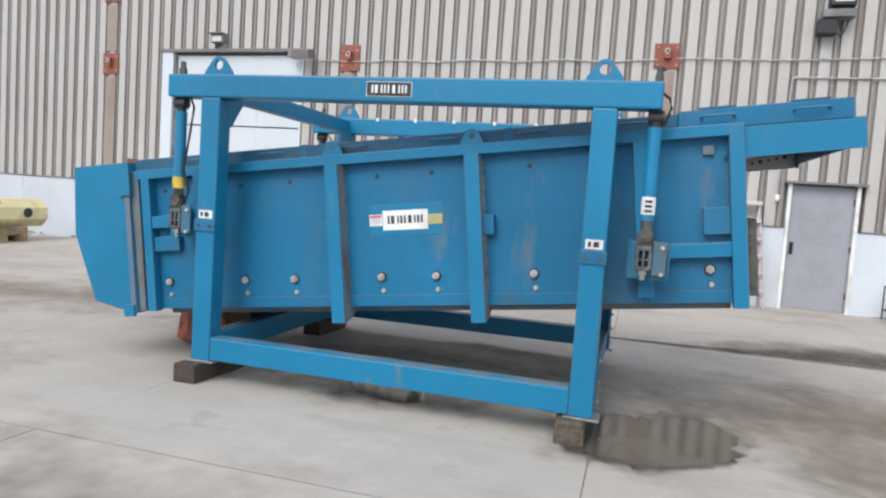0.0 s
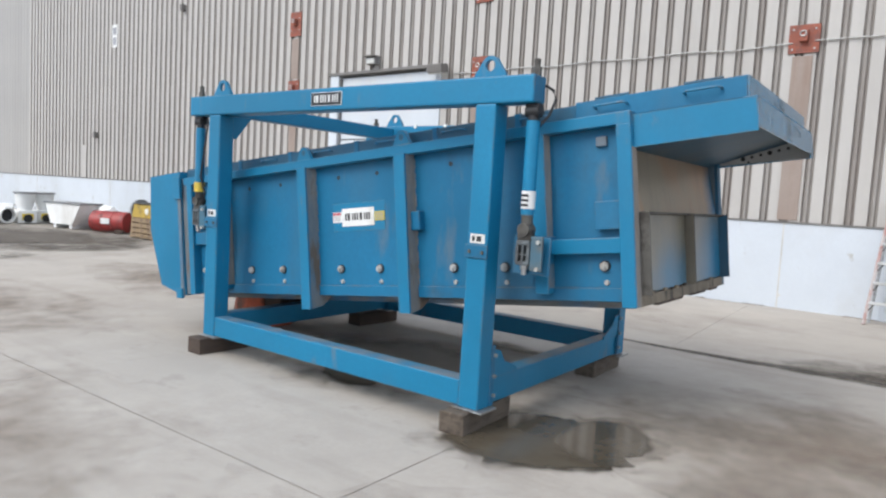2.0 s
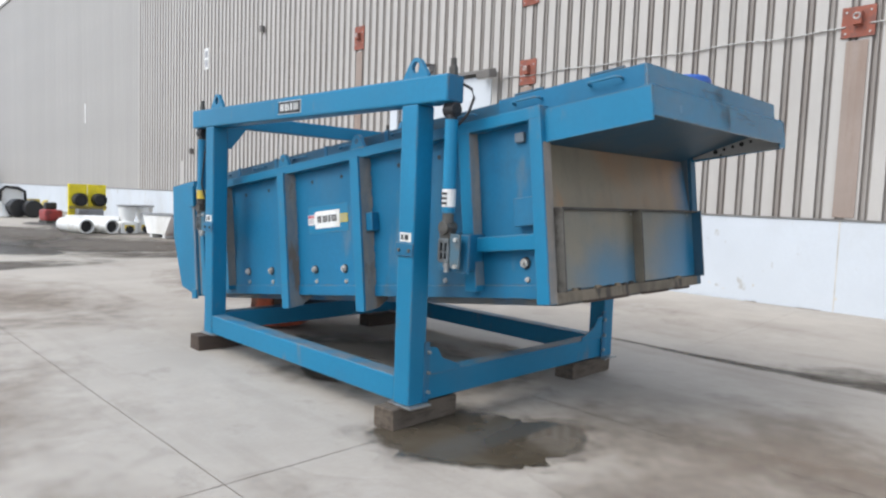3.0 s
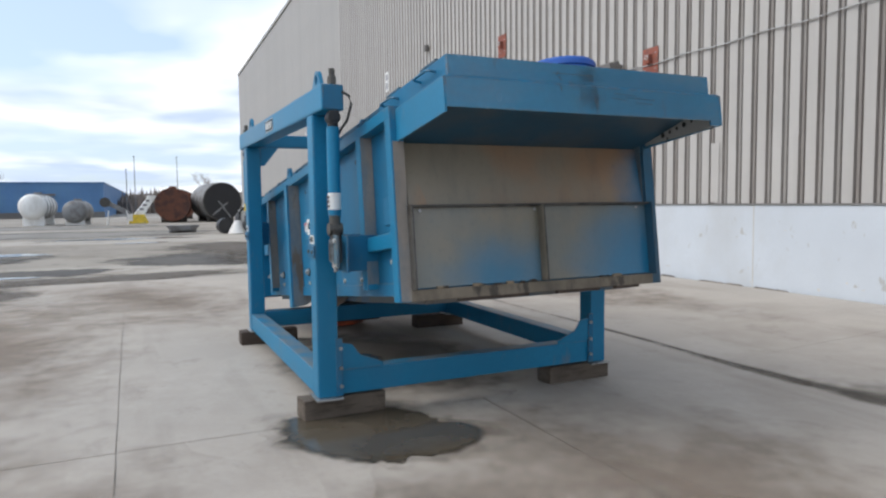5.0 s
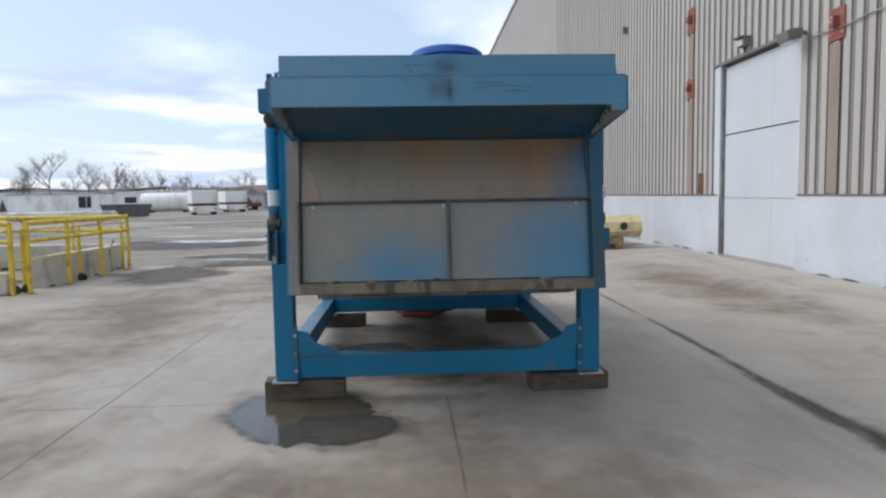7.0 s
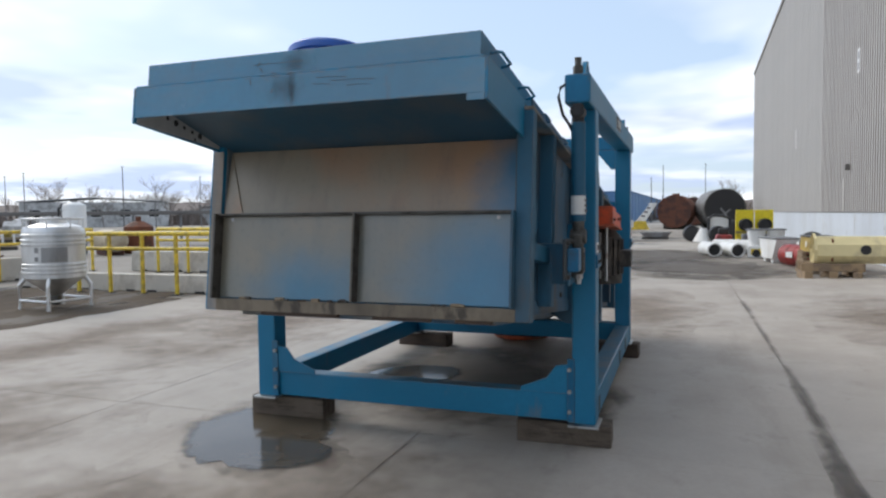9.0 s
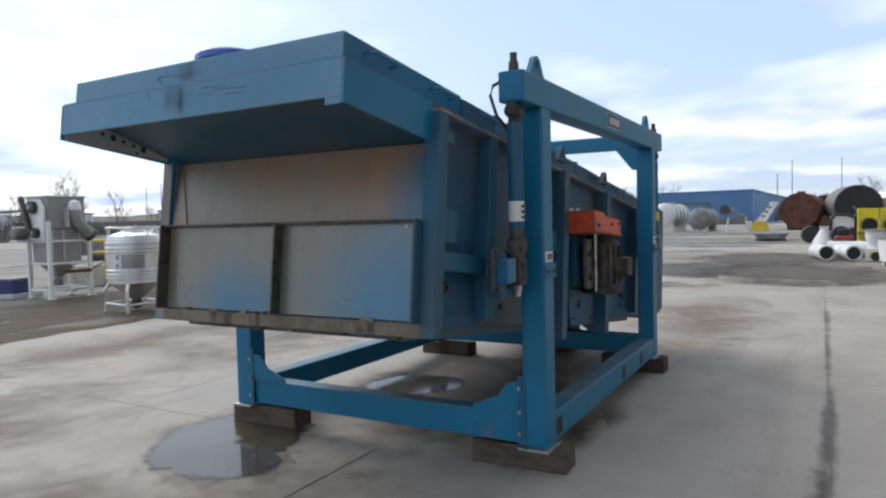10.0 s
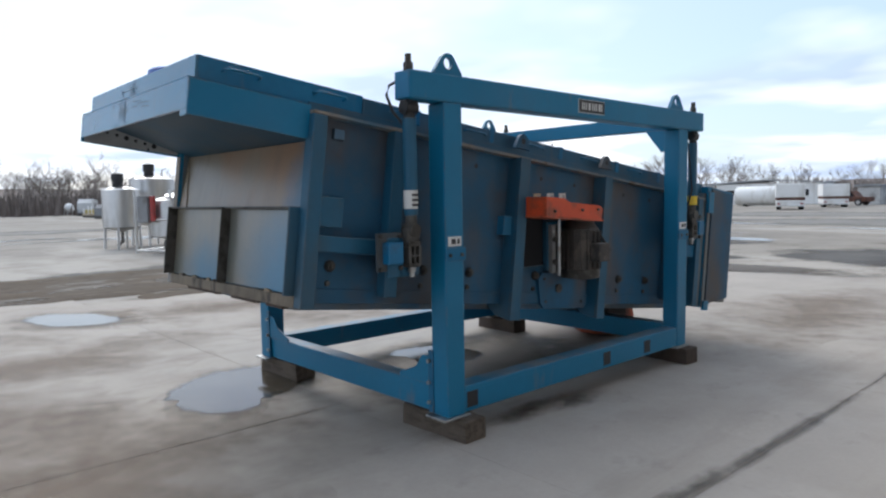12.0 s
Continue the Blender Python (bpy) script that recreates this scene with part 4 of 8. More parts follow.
# cross members
mpart("cross_beam", box(B(), (-3.15, YF + DEEP, Z0 + 0.03), (-3.02, YB - DEEP, Z0 + 0.21), None, 0.012))
mpart("cross_beam", box(B(), (-0.30, YF + DEEP, Z0 + 0.022), (-0.175, YB - DEEP, Z0 + 0.202), None, 0.012))
mpart("cross_tie", box(B(), (-3.14, YF + DEEP, ZT - 0.165), (-3.03, YB - DEEP, ZT - 0.03), None, 0.012))
for yy, s in ((YF + DEEP, 1), (YB - DEEP, -1)):
    tri_ = [(0, 0), (0.20, 0), (0.07, 0.12), (0.05, 0.19), (0, 0.19)]
    # knee plates at the foot of the outlet side
    bm = prism(B(), [(0.0, 0.0), (0.33, 0.0), (0.33, 0.03), (0.16, 0.10), (0.10, 0.18), (0.0, 0.20)], -0.006, 0.006, Matrix.Translation((-0.165, yy, Z0 + 0.20)) @ pose(0, 0, 0, 0, 0, 90 * s) if s > 0 else Matrix.Translation((-0.165, yy, Z0 + 0.20)) @ pose(0, 0, 0, 0, 0, -90))
    mpart("knee_plate", bm, "blue")
    bm = box(B(), (-0.168, yy - 0.02 if s > 0 else yy - 0.028, Z0 + 0.02), (-0.152, yy + 0.028 if s > 0 else yy + 0.02, Z0 + 0.43), None, 0.003)
    fl = mpart("splice_plate", bm, "blue_body")
    for z in (0.09, 0.22, 0.36):
        mpart("bolt", cyl(B(), (-0.152, yy + s * 0.012, Z0 + z), (-0.132, yy + s * 0.012, Z0 + z), 0.013, seg=6), "steel", "", fl)
    # knees under the top tie
    bm = prism(B(), [(0, 0), (0.0, -0.20), (0.04, -0.20), (0.20, 0.0)], -0.006, 0.006, Matrix.Translation((-3.03, yy, ZT - 0.165)) @ pose(0, 0, 0, 0, 0, 90 * s))
    mpart("knee_plate", bm, "blue")

# -- the tilted body: local u along, w up, turned about the y axis --
TILT_DEG = 6.8
BODY = Matrix.Translation((-1.2, 0, 1.3)) @ pose(0, 0, 0, 0, -TILT_DEG, 0)
SF, SB = 4.59, 6.415                   # side plates


def bpart(name, bm, mat="blue_body", label="", parent=None, smooth=False):
    bmesh.ops.transform(bm, matrix=BODY, verts=bm.verts)
    return mpart(name, bm, mat, label, parent or machine, smooth)


body = bpart("screen_body", box(B(), (-2.72, SF, -0.54), (1.25, SB, 0.58), None, 0.006), "blue_body", "blue steel screen box, tilted")
bpart("lower_box", box(B(), (1.25, SF, -0.54), (1.86, SB, -0.03)), "blue_body", "", body)
bpart("deck_end", box(B(), (1.25, SF + 0.012, 0.0), (1.262, SB - 0.012, 0.57)), "blue_dirty", "grimy end of the screen deck inside the outlet", body)
for ya in (SF, SB - 0.010):
    bpart("cheek", box(B(), (1.25, ya, -0.03), (1.86, ya + 0.010, 0.58)), "dusted_web", "", body)
for y, s in ((SF, -1), (SB, 1)):
    def yy(a, b):
        return (min(y + s * a, y + s * b), max(y + s * a, y + s * b))

    def sbox(lo, hi, near, far, bevel=0.004):
        a, b = yy(near, far)
        return box(B(), (lo[0], a, lo[1]), (hi[0], b, hi[1]), None, bevel)
    edges_u = [-2.59, -2.17, -0.997, 0.075, 1.21, 1.794]
    for k in range(5):
        # rear side gets darker copies of the blue: dirt plus painted shade
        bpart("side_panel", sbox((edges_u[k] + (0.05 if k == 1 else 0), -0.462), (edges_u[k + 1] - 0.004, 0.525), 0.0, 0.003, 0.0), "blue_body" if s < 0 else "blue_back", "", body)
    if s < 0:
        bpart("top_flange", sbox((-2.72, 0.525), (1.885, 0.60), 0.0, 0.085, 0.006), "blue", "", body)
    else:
        # pale colour here imitates sky reflected in the flange's edge
        bpart("top_flange", sbox((-2.72, 0.528), (1.885, 0.546), 0.0, 0.085, 0.003), "dust_and_sheen", "thin flange, its edge painted pale for reflected sky", body)
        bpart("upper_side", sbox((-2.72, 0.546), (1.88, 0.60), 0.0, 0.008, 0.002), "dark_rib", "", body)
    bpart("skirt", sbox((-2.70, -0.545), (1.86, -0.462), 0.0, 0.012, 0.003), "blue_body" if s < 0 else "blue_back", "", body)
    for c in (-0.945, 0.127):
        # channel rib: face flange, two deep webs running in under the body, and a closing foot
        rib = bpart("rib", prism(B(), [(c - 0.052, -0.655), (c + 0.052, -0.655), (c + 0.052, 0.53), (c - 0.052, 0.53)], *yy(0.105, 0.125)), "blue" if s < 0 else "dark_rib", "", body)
        for du, wide in ((-0.052, 0.014), (0.038, 0.014)):
            web = [(0.105, 0.525), (0.0, 0.525), (0.0, -0.548), (-0.15, -0.552), (-0.02, -0.635), (0.105, -0.655)]
            bm = B()
            one = [bm.verts.new((c + du, y + s * o, w)) for o, w in web]
            two = [bm.verts.new((c + du + wide, y + s * o, w)) for o, w in web]
            bm.faces.new(one), bm.faces.new(two[::-1])
            for i in range(len(web)):
                j = (i + 1) % len(web)
                bm.faces.new((one[i], two[i], two[j], one[j]))
            bpart("rib_web", bm, "dust_and_sheen" if s < 0 else "dark_rib", "rib web caked with pale dust" if s < 0 else "rib web with grime, painted darker for its shaded side", rib)
        if s < 0:
            # caulked weld bead where the web meets the side plate
            for k in range(26):
                w0 = -0.44 + 0.036 * k
                bpart("weld_bead", box(B(), (c + 0.050, y - 0.008, w0), (c + 0.061, y, w0 + 0.022 + 0.010 * (k % 3)), None), "dust_and_sheen", "", rib) if k % 4 != 3 else None
        ear = [(c - 0.085, 0.60), (c - 0.068, 0.635)] + [(c + 0.056 * math.cos(t), 0.652 + 0.056 * math.sin(t)) for t in (math.pi * (0.95 - 0.9 * k / 8) for k in range(9))] + [(c + 0.068, 0.635), (c + 0.085, 0.60)]
        lug = bpart("rib_lug", prism(B(), ear, *yy(0.055, 0.085)), "blue" if s < 0 else "blue_back", "", rib)
        # the lug is solid; a dark disc paints the hole's inner shade
        bpart("lug_hole", cyl(B(), (c, y + s * 0.05, 0.656), (c, y + s * 0.087, 0.656), 0.022), "dark_rib" if s < 0 else "black", "dark disc painted as the inside of a lifting hole", rib)
        bpart("lug_pad", sbox((c - 0.12 if c < 0 else c + 0.03, -0.04), (c - 0.03 if c < 0 else c + 0.13, 0.10), 0.0, 0.07, 0.006), "blue_body", "", rib)
    for c, wlo, whi, half in ((1.84, -0.575, 0.527, 0.046), (1.26, -0.50, 0.527, 0.05), (-2.12, -0.50, 0.527, 0.05), (-2.63, -0.56, 0.527, 0.04)):
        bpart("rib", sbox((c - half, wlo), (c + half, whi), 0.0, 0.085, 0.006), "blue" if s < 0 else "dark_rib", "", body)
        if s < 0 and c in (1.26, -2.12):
            bpart("rib_web", sbox((c + half, wlo + 0.04), (c + half + 0.003, whi - 0.002), 0.002, 0.082, 0.0), "dust_and_sheen", "rib web caked with pale dust", body)
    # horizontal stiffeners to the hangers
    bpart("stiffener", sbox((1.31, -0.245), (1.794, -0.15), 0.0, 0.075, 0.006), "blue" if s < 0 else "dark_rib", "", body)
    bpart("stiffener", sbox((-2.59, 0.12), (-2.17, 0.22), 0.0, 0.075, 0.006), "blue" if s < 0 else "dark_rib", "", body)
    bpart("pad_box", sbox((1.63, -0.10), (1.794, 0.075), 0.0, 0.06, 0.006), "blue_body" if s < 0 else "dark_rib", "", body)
    bpart("pad_box", sbox((-2.59, -0.07), (-2.35, 0.05), 0.0, 0.06, 0.006), "blue_body", "", body)
    # big clamp bolts with a lesser one below, and tie holes above
    for c in (-2.50, -1.785, -1.35, -0.625, -0.20, 0.515, 0.945, 1.665):
        r = 0.036
        bm = cyl(B(), (c, y, -0.325), (c, y + s * 0.012, -0.325), r, seg=20)
        nut = bpart("clamp_washer", bm, "black", "", body)
        bpart("clamp_bolt", cyl(cyl(B(), (c, y + s * 0.012, -0.325), (c, y + s * 0.03, -0.325), 0.029, seg=6), (c, y + s * 0.03, -0.325), (c, y + s * 0.045, -0.325), 0.013, seg=10), "zinc" if s < 0 else "grime", "bright hexagon bolt" if s < 0 else "dark hexagon bolt", body)
        bpart("small_bolt", cyl(B(), (c + 0.008, y, -0.428), (c + 0.008, y + s * 0.016, -0.428), 0.019, 0.015, seg=12), "zinc" if s < 0 else "grime", "small zinc capped bolt" if s < 0 else "dark capped bolt", body)
        if c < 1.2:
            # tie holes are black discs, the dark inside them painted on
            bpart("tie_hole", cyl(B(), (c, y - s * 0.01, 0.425), (c, y + s * 0.0045, 0.425), 0.017, seg=14), "black", "", body)
    bpart("corner_boss", sbox((1.64, 0.415), (1.71, 0.475), 0.0, 0.03, 0.006), "blue_dirty", "", body)
# sign board on the front side
y = SF
bpart("sign_backing", box(B(), (-0.70, y - 0.006, -0.02), (-0.13, y, 0.21), None, 0.002), "blue", "", body)
sign = bpart("sign", box(B(), (-0.595, y - 0.011, 0.02), (-0.243, y - 0.005, 0.165), None, 0.002), "white", "white sign with dark letter-like bars", body)
for a, b in ((0.040, 0.054), (0.066, 0.092), (0.116, 0.128), (0.140, 0.156), (0.168, 0.182), (0.200, 0.226), (0.246, 0.258), (0.270, 0.286), (0.298, 0.312)):
    bpart("print_bar", box(B(), (-0.595 + a, y - 0.014, 0.068), (-0.595 + b, y - 0.010, 0.126)), "label_black", "", sign)
st = bpart("sticker", box(B(), (-0.70, y - 0.010, 0.055), (-0.60, y - 0.005, 0.14)), "white", "small warning sticker", body)
bpart("print_bar", box(B(), (-0.695, y - 0.013, 0.115), (-0.605, y - 0.009, 0.135)), "label_pink", "", st)
for z in (0.07, 0.085, 0.10):
    bpart("print_bar", box(B(), (-0.69, y - 0.013, z), (-0.615, y - 0.009, z + 0.006)), "label_grey", "", st)
st = bpart("sticker", box(B(), (-0.238, y - 0.010, 0.055), (-0.135, y - 0.005, 0.125)), "label_yellow", "yellow sticker with dark lines", body)
for z in (0.065, 0.08, 0.095, 0.108):
    bpart("print_bar", box(B(), (-0.232, y - 0.013, z), (-0.142, y - 0.009, z + 0.007)), "label_grey", "", st)
# top covers
cover = bpart("top_cover", box(B(), (-2.80, SF + 0.012, 0.58), (1.50, SB - 0.004, 0.700), None, 0.008), "dark_rib", "flat blue top cover in sections")
for c in (-1.95, -1.25, -0.45, 0.35, 1.05):
    bpart("cover_joint", box(B(), (c, SF + 0.006, 0.61), (c + 0.05, SB + 0.002, 0.706), None, 0.003), "blue_body", "", cover)
for c in (-2.2, -1.5, -0.80, -0.10, 0.55, 1.20):
    for yv, s_ in ((SF + 0.012, -1), (SB - 0.012, 1)):
        pts = [(c - 0.10, yv - s_ * 0.004, 0.655), (c - 0.10, yv + s_ * 0.026, 0.657), (c - 0.08, yv + s_ * 0.040, 0.659), (c + 0.08, yv + s_ * 0.040, 0.659), (c + 0.10, yv + s_ * 0.026, 0.657), (c + 0.10, yv - s_ * 0.004, 0.655)]
        bpart("grab_handle", sweep(B(), pts, 0.006, 8), "blue", "round-bar handle along the cover's edge", cover, True)
# outlet: upper hood and overhanging lip, open below
hood = bpart("outlet_hood", box(B(), (1.50, 4.592, 0.585), (2.517, 6.402, 0.712), None, 0.006), "blue_body", "overhanging blue outlet hood")
bpart("hood_lid", box(B(), (1.62, 4.65, 0.712), (2.42, 6.34, 0.722), None, 0.004), "blue", "", hood)
for c in (1.74, 2.285):
    for yv, s_ in ((4.592, -1), (6.402, 1)):
        pts = [(c - 0.10, yv - s_ * 0.004, 0.655), (c - 0.10, yv + s_ * 0.032, 0.660), (c - 0.08, yv + s_ * 0.050, 0.663), (c + 0.08, yv + s_ * 0.050, 0.663), (c + 0.10, yv + s_ * 0.032, 0.660), (c + 0.10, yv - s_ * 0.004, 0.655)]
        bpart("grab_handle", sweep(B(), pts, 0.0075, 8), "blue", "round-bar handle along the hood's edge", hood, True)
for c in (1.74, 2.285):
    bpart("hood_tab", box(B(), (c - 0.11, 4.592, 0.713), (c + 0.11, 4.608, 0.726), None, 0.003), "dark_rib", "", hood)
t = 0.012
LF, LW0, LW1 = 2.573, 0.395, 0.578     # the lip's front, foot and rim
for yv in (4.545, 6.45 - t):
    bpart("lip_side", prism(B(), [(1.88, LW0 - 0.012), (LF, LW0), (LF, LW1), (1.88, LW1)], yv, yv + t), "blue", "", hood)
bpart("lip_front", box(B(), (LF - 0.012, 4.557, LW0 + 0.026), (LF, 6.438, LW1), None, 0.003), "lip", "scuffed blue lip plate", hood)
bpart("lip_tab", box(B(), (LF - 0.012, 6.355, LW0 - 0.004), (LF - 0.001, 6.437, LW0 + 0.03), None, 0.002), "lip", "", hood)
bpart("lip_front", box(B(), (2.517, 4.592, LW1 + 0.002), (2.529, 6.402, 0.709), None, 0.003), "lip", "scuffed blue hood front", hood)
bpart("lip_rim", box(B(), (2.50, 4.56, LW1 - 0.002), (LF, 6.435, LW1 + 0.008), None, 0.002), "blue", "", hood)
for yv, s_ in ((4.557, 1), (6.438, -1)):
    a, b = sorted((yv, yv + s_ * 0.006))
    lf = bpart("inner_plate", box(B(), (1.90, a, LW0 + 0.003), (LF - 0.016, b, 0.558), None, 0.002), "inner_plate", "bare grey inner plate with a row of holes", hood)
    for k in range(7):
        c = 2.08 + 0.066 * k
        wv = 0.437 + 0.010 * k
        # the holes are black discs laid on, their inner shade painted
        bpart("plate_hole", cyl(B(), (c, yv + s_ * 0.004, wv), (c, yv + s_ * 0.0075, wv), 0.012 if k % 3 else 0.018, seg=10), "black", "", lf)
    bpart("plate_hole", cyl(B(), (2.12, yv + s_ * 0.004, 0.408), (2.12, yv + s_ * 0.0075, 0.408), 0.009, seg=10), "black", "", lf)
random.seed(17)
for k in range(7):
    low = k % 2
    yv, wv = random.gauss(5.40, 0.07), random.uniform(0.50, 0.57) if low else random.uniform(0.60, 0.66)
    m_ = Matrix.Translation((LF if low else 2.5293, yv, wv)) @ pose(0, 0, 0, random.uniform(-75, 75), 0, 0)
    bpart("scratch", box(B(), (-0.0005, -random.uniform(0.001, 0.004), -random.uniform(0.006, 0.024)), (0.001, random.uniform(0.001, 0.003), random.uniform(0.006, 0.02)), m_), "smudge", "", hood)
bpart("scratch", box(B(), (2.5288, 5.24, 0.652), (2.5302, 5.52, 0.655), None), "smudge", "", hood)
for y0, y1, w0, w1, f in ((5.38, 5.60, 0.585, 0.715, 2.5292), (5.30, 5.58, 0.43, 0.585, LF), (5.47, 5.515, 0.42, 0.585, LF + 0.0008)):
    bpart("weep_stain", box(B(), (f + 0.0006, y0, w0), (f + 0.0012, y1, w1)), "weep", "dark weeping stain on the paint", hood)
for y0, y1, w0, w1 in ((5.62, 5.78, 0.548, 0.540), (5.70, 5.92, 0.528, 0.521), (5.60, 5.70, 0.520, 0.512), (5.78, 5.90, 0.500, 0.497)):
    bpart("scratch", sweep(B(), [(LF, y0, w0), (LF, y0 * 0.6 + y1 * 0.4, w0 * 0.4 + w1 * 0.6 + 0.004), (LF, y1, w1)], 0.0018, 5), "smudge", "", hood)
# the underside of the lip, its shade painted in as a darker blue
bpart("lip_ceiling", prism(B(), [(1.77, 0.388), (LF - 0.014, 0.556), (LF - 0.014, 0.566), (1.77, 0.398)], 4.558, 6.437), "blue_under", "blue underside with drips, painted darker for its shade", hood)
# round inlet collar with a blue plastic cap
bm = B()
revolve(bm, [(0.20, 0.715), (0.20, 0.75), (0.215, 0.755), (0.215, 0.785), (0.205, 0.797), (0.05, 0.805)], 32, Matrix.Translation((2.24, 5.50, 0)))
bpart("inlet_cap", bm, "blue_plastic", "round bright blue plastic cap", smooth=True)
bpart("strap", sweep(B(), [(1.75, 6.2, 0.735), (1.80, 6.05, 0.76), (1.95, 5.98, 0.75), (2.05, 6.1, 0.735)], 0.016), "black")

# outlet end: lower panels, dusty liner above
bpart("end_plate", box(B(), (1.85, SF, -0.50), (1.871, SB, 0.0), None, 0.003), "blue_end")
ym = 5.513
front = bpart("end_panel", box(B(), (1.871, SF + 0.012, -0.497), (1.880, ym, -0.012), None, 0.002), "panel_a", "blue panel under grey and tan dust")
bpart("end_panel", box(B(), (1.871, ym, -0.497), (1.880, SB - 0.012, -0.012), None, 0.002), "panel_b", "blue panel, dust partly wiped away")
# the last bar is the divider's dark leaf, its shaded side put into the colour
for lo, hi in (((1.871, SF - 0.004, -0.505), (1.952, SF + 0.010, -0.002)), ((1.871, SB - 0.010, -0.505), (1.952, SB + 0.004, -0.002)), ((1.879, ym, -0.50), (1.946, ym + 0.009, -0.005))):
    bpart("panel_bar", box(B(), lo, hi, None, 0.003), "dark_rib" if lo[1] > 6 else "grime", "dark flat bar", front)
# the divider's other leaf: tan dust, paler to paint its lit side
bpart("panel_bar", box(B(), (1.879, ym - 0.009, -0.50), (1.942, ym - 0.0005, -0.005), None, 0.003), "tan_bar", "dust-tan leaf of the divider, painted as its lit side", front)
bpart("panel_bar", box(B(), (1.871, SF, -0.014), (1.925, SB, 0.0), None, 0.003), "grime", "dark top edge bar", front)
for yv in (SF + 0.08, ym - 0.03, SB - 0.09):
    bpart("bolt", cyl(B(), (1.880, yv, -0.032), (1.883, yv, -0.032), 0.011, seg=6), "steel", "", front)
bpart("sill", box(B(), (1.84, SF - 0.01, -0.575), (1.89, SB + 0.01, -0.505), None, 0.006), "sill", "dust-caked sill board", front)
random.seed(4)
for k in range(16):
    yv = random.uniform(SF + 0.05, SB - 0.12)
    w_ = random.uniform(0.015, 0.06)
    h_ = random.uniform(0.006, 0.018)
    bpart("dirt_clump", box(B(), (1.875, yv, -0.508), (1.894, yv + w_, -0.505 + h_), None, 0.004), random.choice(("timber", "tan", "grime")), "", front)
for yv, w_ in ((4.9, 0.5), (5.62, 0.34), (6.1, 0.2)):
    bpart("drip_edge", box(B(), (1.845, yv, -0.592), (1.885, yv + w_, -0.572), None, 0.004), "timber", "", front)
bpart("end_strip", box(B(), (1.886, SF - 0.072, -0.57), (1.889, SF - 0.002, 0.385), None, 0.0), "dust_and_sheen", "corner post end caked with dust", front)
liner = bpart("liner", prism(B(), [(1.80, -0.02), (1.866, -0.02), (1.815, 0.392), (1.76, 0.392)], SF + 0.011, SB - 0.011), "liner", "tan dust-covered liner board")
for yv, s in ((SF, 1),):
    inner = yv + s * 0.011
    bm = B()
    vs = [bm.verts.new(p) for p in ((1.872, inner, -0.004), (1.872, inner + s * 0.13, -0.004), (1.824, inner, 0.388), (1.78, inner, -0.004), (1.77, inner, 0.388))]
    bm.faces.new((vs[0], vs[1], vs[2])), bm.faces.new((vs[1], vs[3], vs[4], vs[2])), bm.faces.new((vs[0], vs[2], vs[4], vs[3])), bm.faces.new((vs[0], vs[3], vs[1]))
    bpart("deflector", bm, "liner", "", liner)

# feed end hood
outline = [(-3.34, 0.668), (-2.80, 0.674), (-2.78, -0.572), (-2.84, -0.572), (-3.21, -0.465), (-3.375, 0.11)]
fh = bpart("feed_hood", prism(B(), outline, SF - 0.07, SB + 0.07), "blue", "faceted blue end hood")
for y, s in ((SF - 0.07, -1), (SB + 0.07, 1)):
    a, b = sorted((y, y + s * 0.012))
    bpart("hood_edge", box(B(), (-2.84, a, -0.57), (-2.79, b, 0.40), None, 0.003), "blue_dirty", "", fh)
    a, b = sorted((y, y + s * 0.03))
    bpart("latch_plate", box(B(), (-2.88, a, 0.40), (-2.77, b, 0.62), None, 0.004), "blue", "", fh)
    bpart("foot_tab", box(B(), (-2.90, a, -0.60), (-2.80, b, -0.50), None, 0.004), "blue", "", fh)
bpart("rear_cover", prism(B(), [(-3.33, 0.648), (-2.86, 0.652), (-2.86, -0.535), (-3.335, -0.47)], SB + 0.0702, SB + 0.088), "blue_back", "dull blue cover plate on the end hood", fh)
bpart("hood_notch", box(B(), (-3.32, SB + 0.03, -0.52), (-3.16, SB + 0.069, -0.44), None, 0.006), "blue_dirty", "", fh)
bpart("end_collar", box(B(), (-2.80, SF - 0.05, -0.56), (-2.72, SB + 0.05, 0.60), None, 0.004), "dusted_web")
bpart("rust_box", box(B(), (-2.95, 6.0, 0.672), (-2.72, 6.15, 0.74), None, 0.006), "rust", "small rusty box on the hood")

# undercarriage: tray, drive head and its guard
bpart("under_tray", box(B(), (-2.6, SF + 0.12, -0.60), (1.80, SB - 0.12, -0.54), None, 0.006), "blue_dirty")
mpart("drive_head", revolve(B(), [(0.33, 0.055), (0.345, 0.075), (0.325, 0.24), (0.31, 0.36), (0.30, 0.42)], 12, Matrix.Translation((-3.77, 5.42, 0)) @ pose(0, 0, 0, 0, 0, 15)), "rust_orange", "rusty orange drive head under the feed end", smooth=False)
# same rusty drive as the head; its shaded side is painted as darker rust
mpart("drive_box", box(B(), (-3.62, 5.22, 0.13), (-3.27, 5.80, 0.50), None, 0.02), "rust_black", "rusty drive block, painted dark for its shaded side")
mpart("drive_flange", prism(B(), [(-4.16, 0.385), (-3.40, 0.475), (-3.40, 0.50), (-4.16, 0.41)], 4.70, 6.25), "tan", "dusty flange plate under the body")
# drive motor with an orange belt guard on the rear side
for x0, x1, col in ((-1.60, -1.52, "white"), (-1.755, -1.67, "white"), (-1.44, -1.36, "tan_light")):
    mpart("sticker", box(B(), (x0, SB - 0.004, 1.525), (x1, SB + 0.0055, 1.585)), col, "small safety sticker on the side plate", body)
    mpart("print_bar", box(B(), (x0 + 0.015, SB - 0.004, 1.54), (x0 + 0.04, SB + 0.007, 1.57)), "label_grey", "", body)
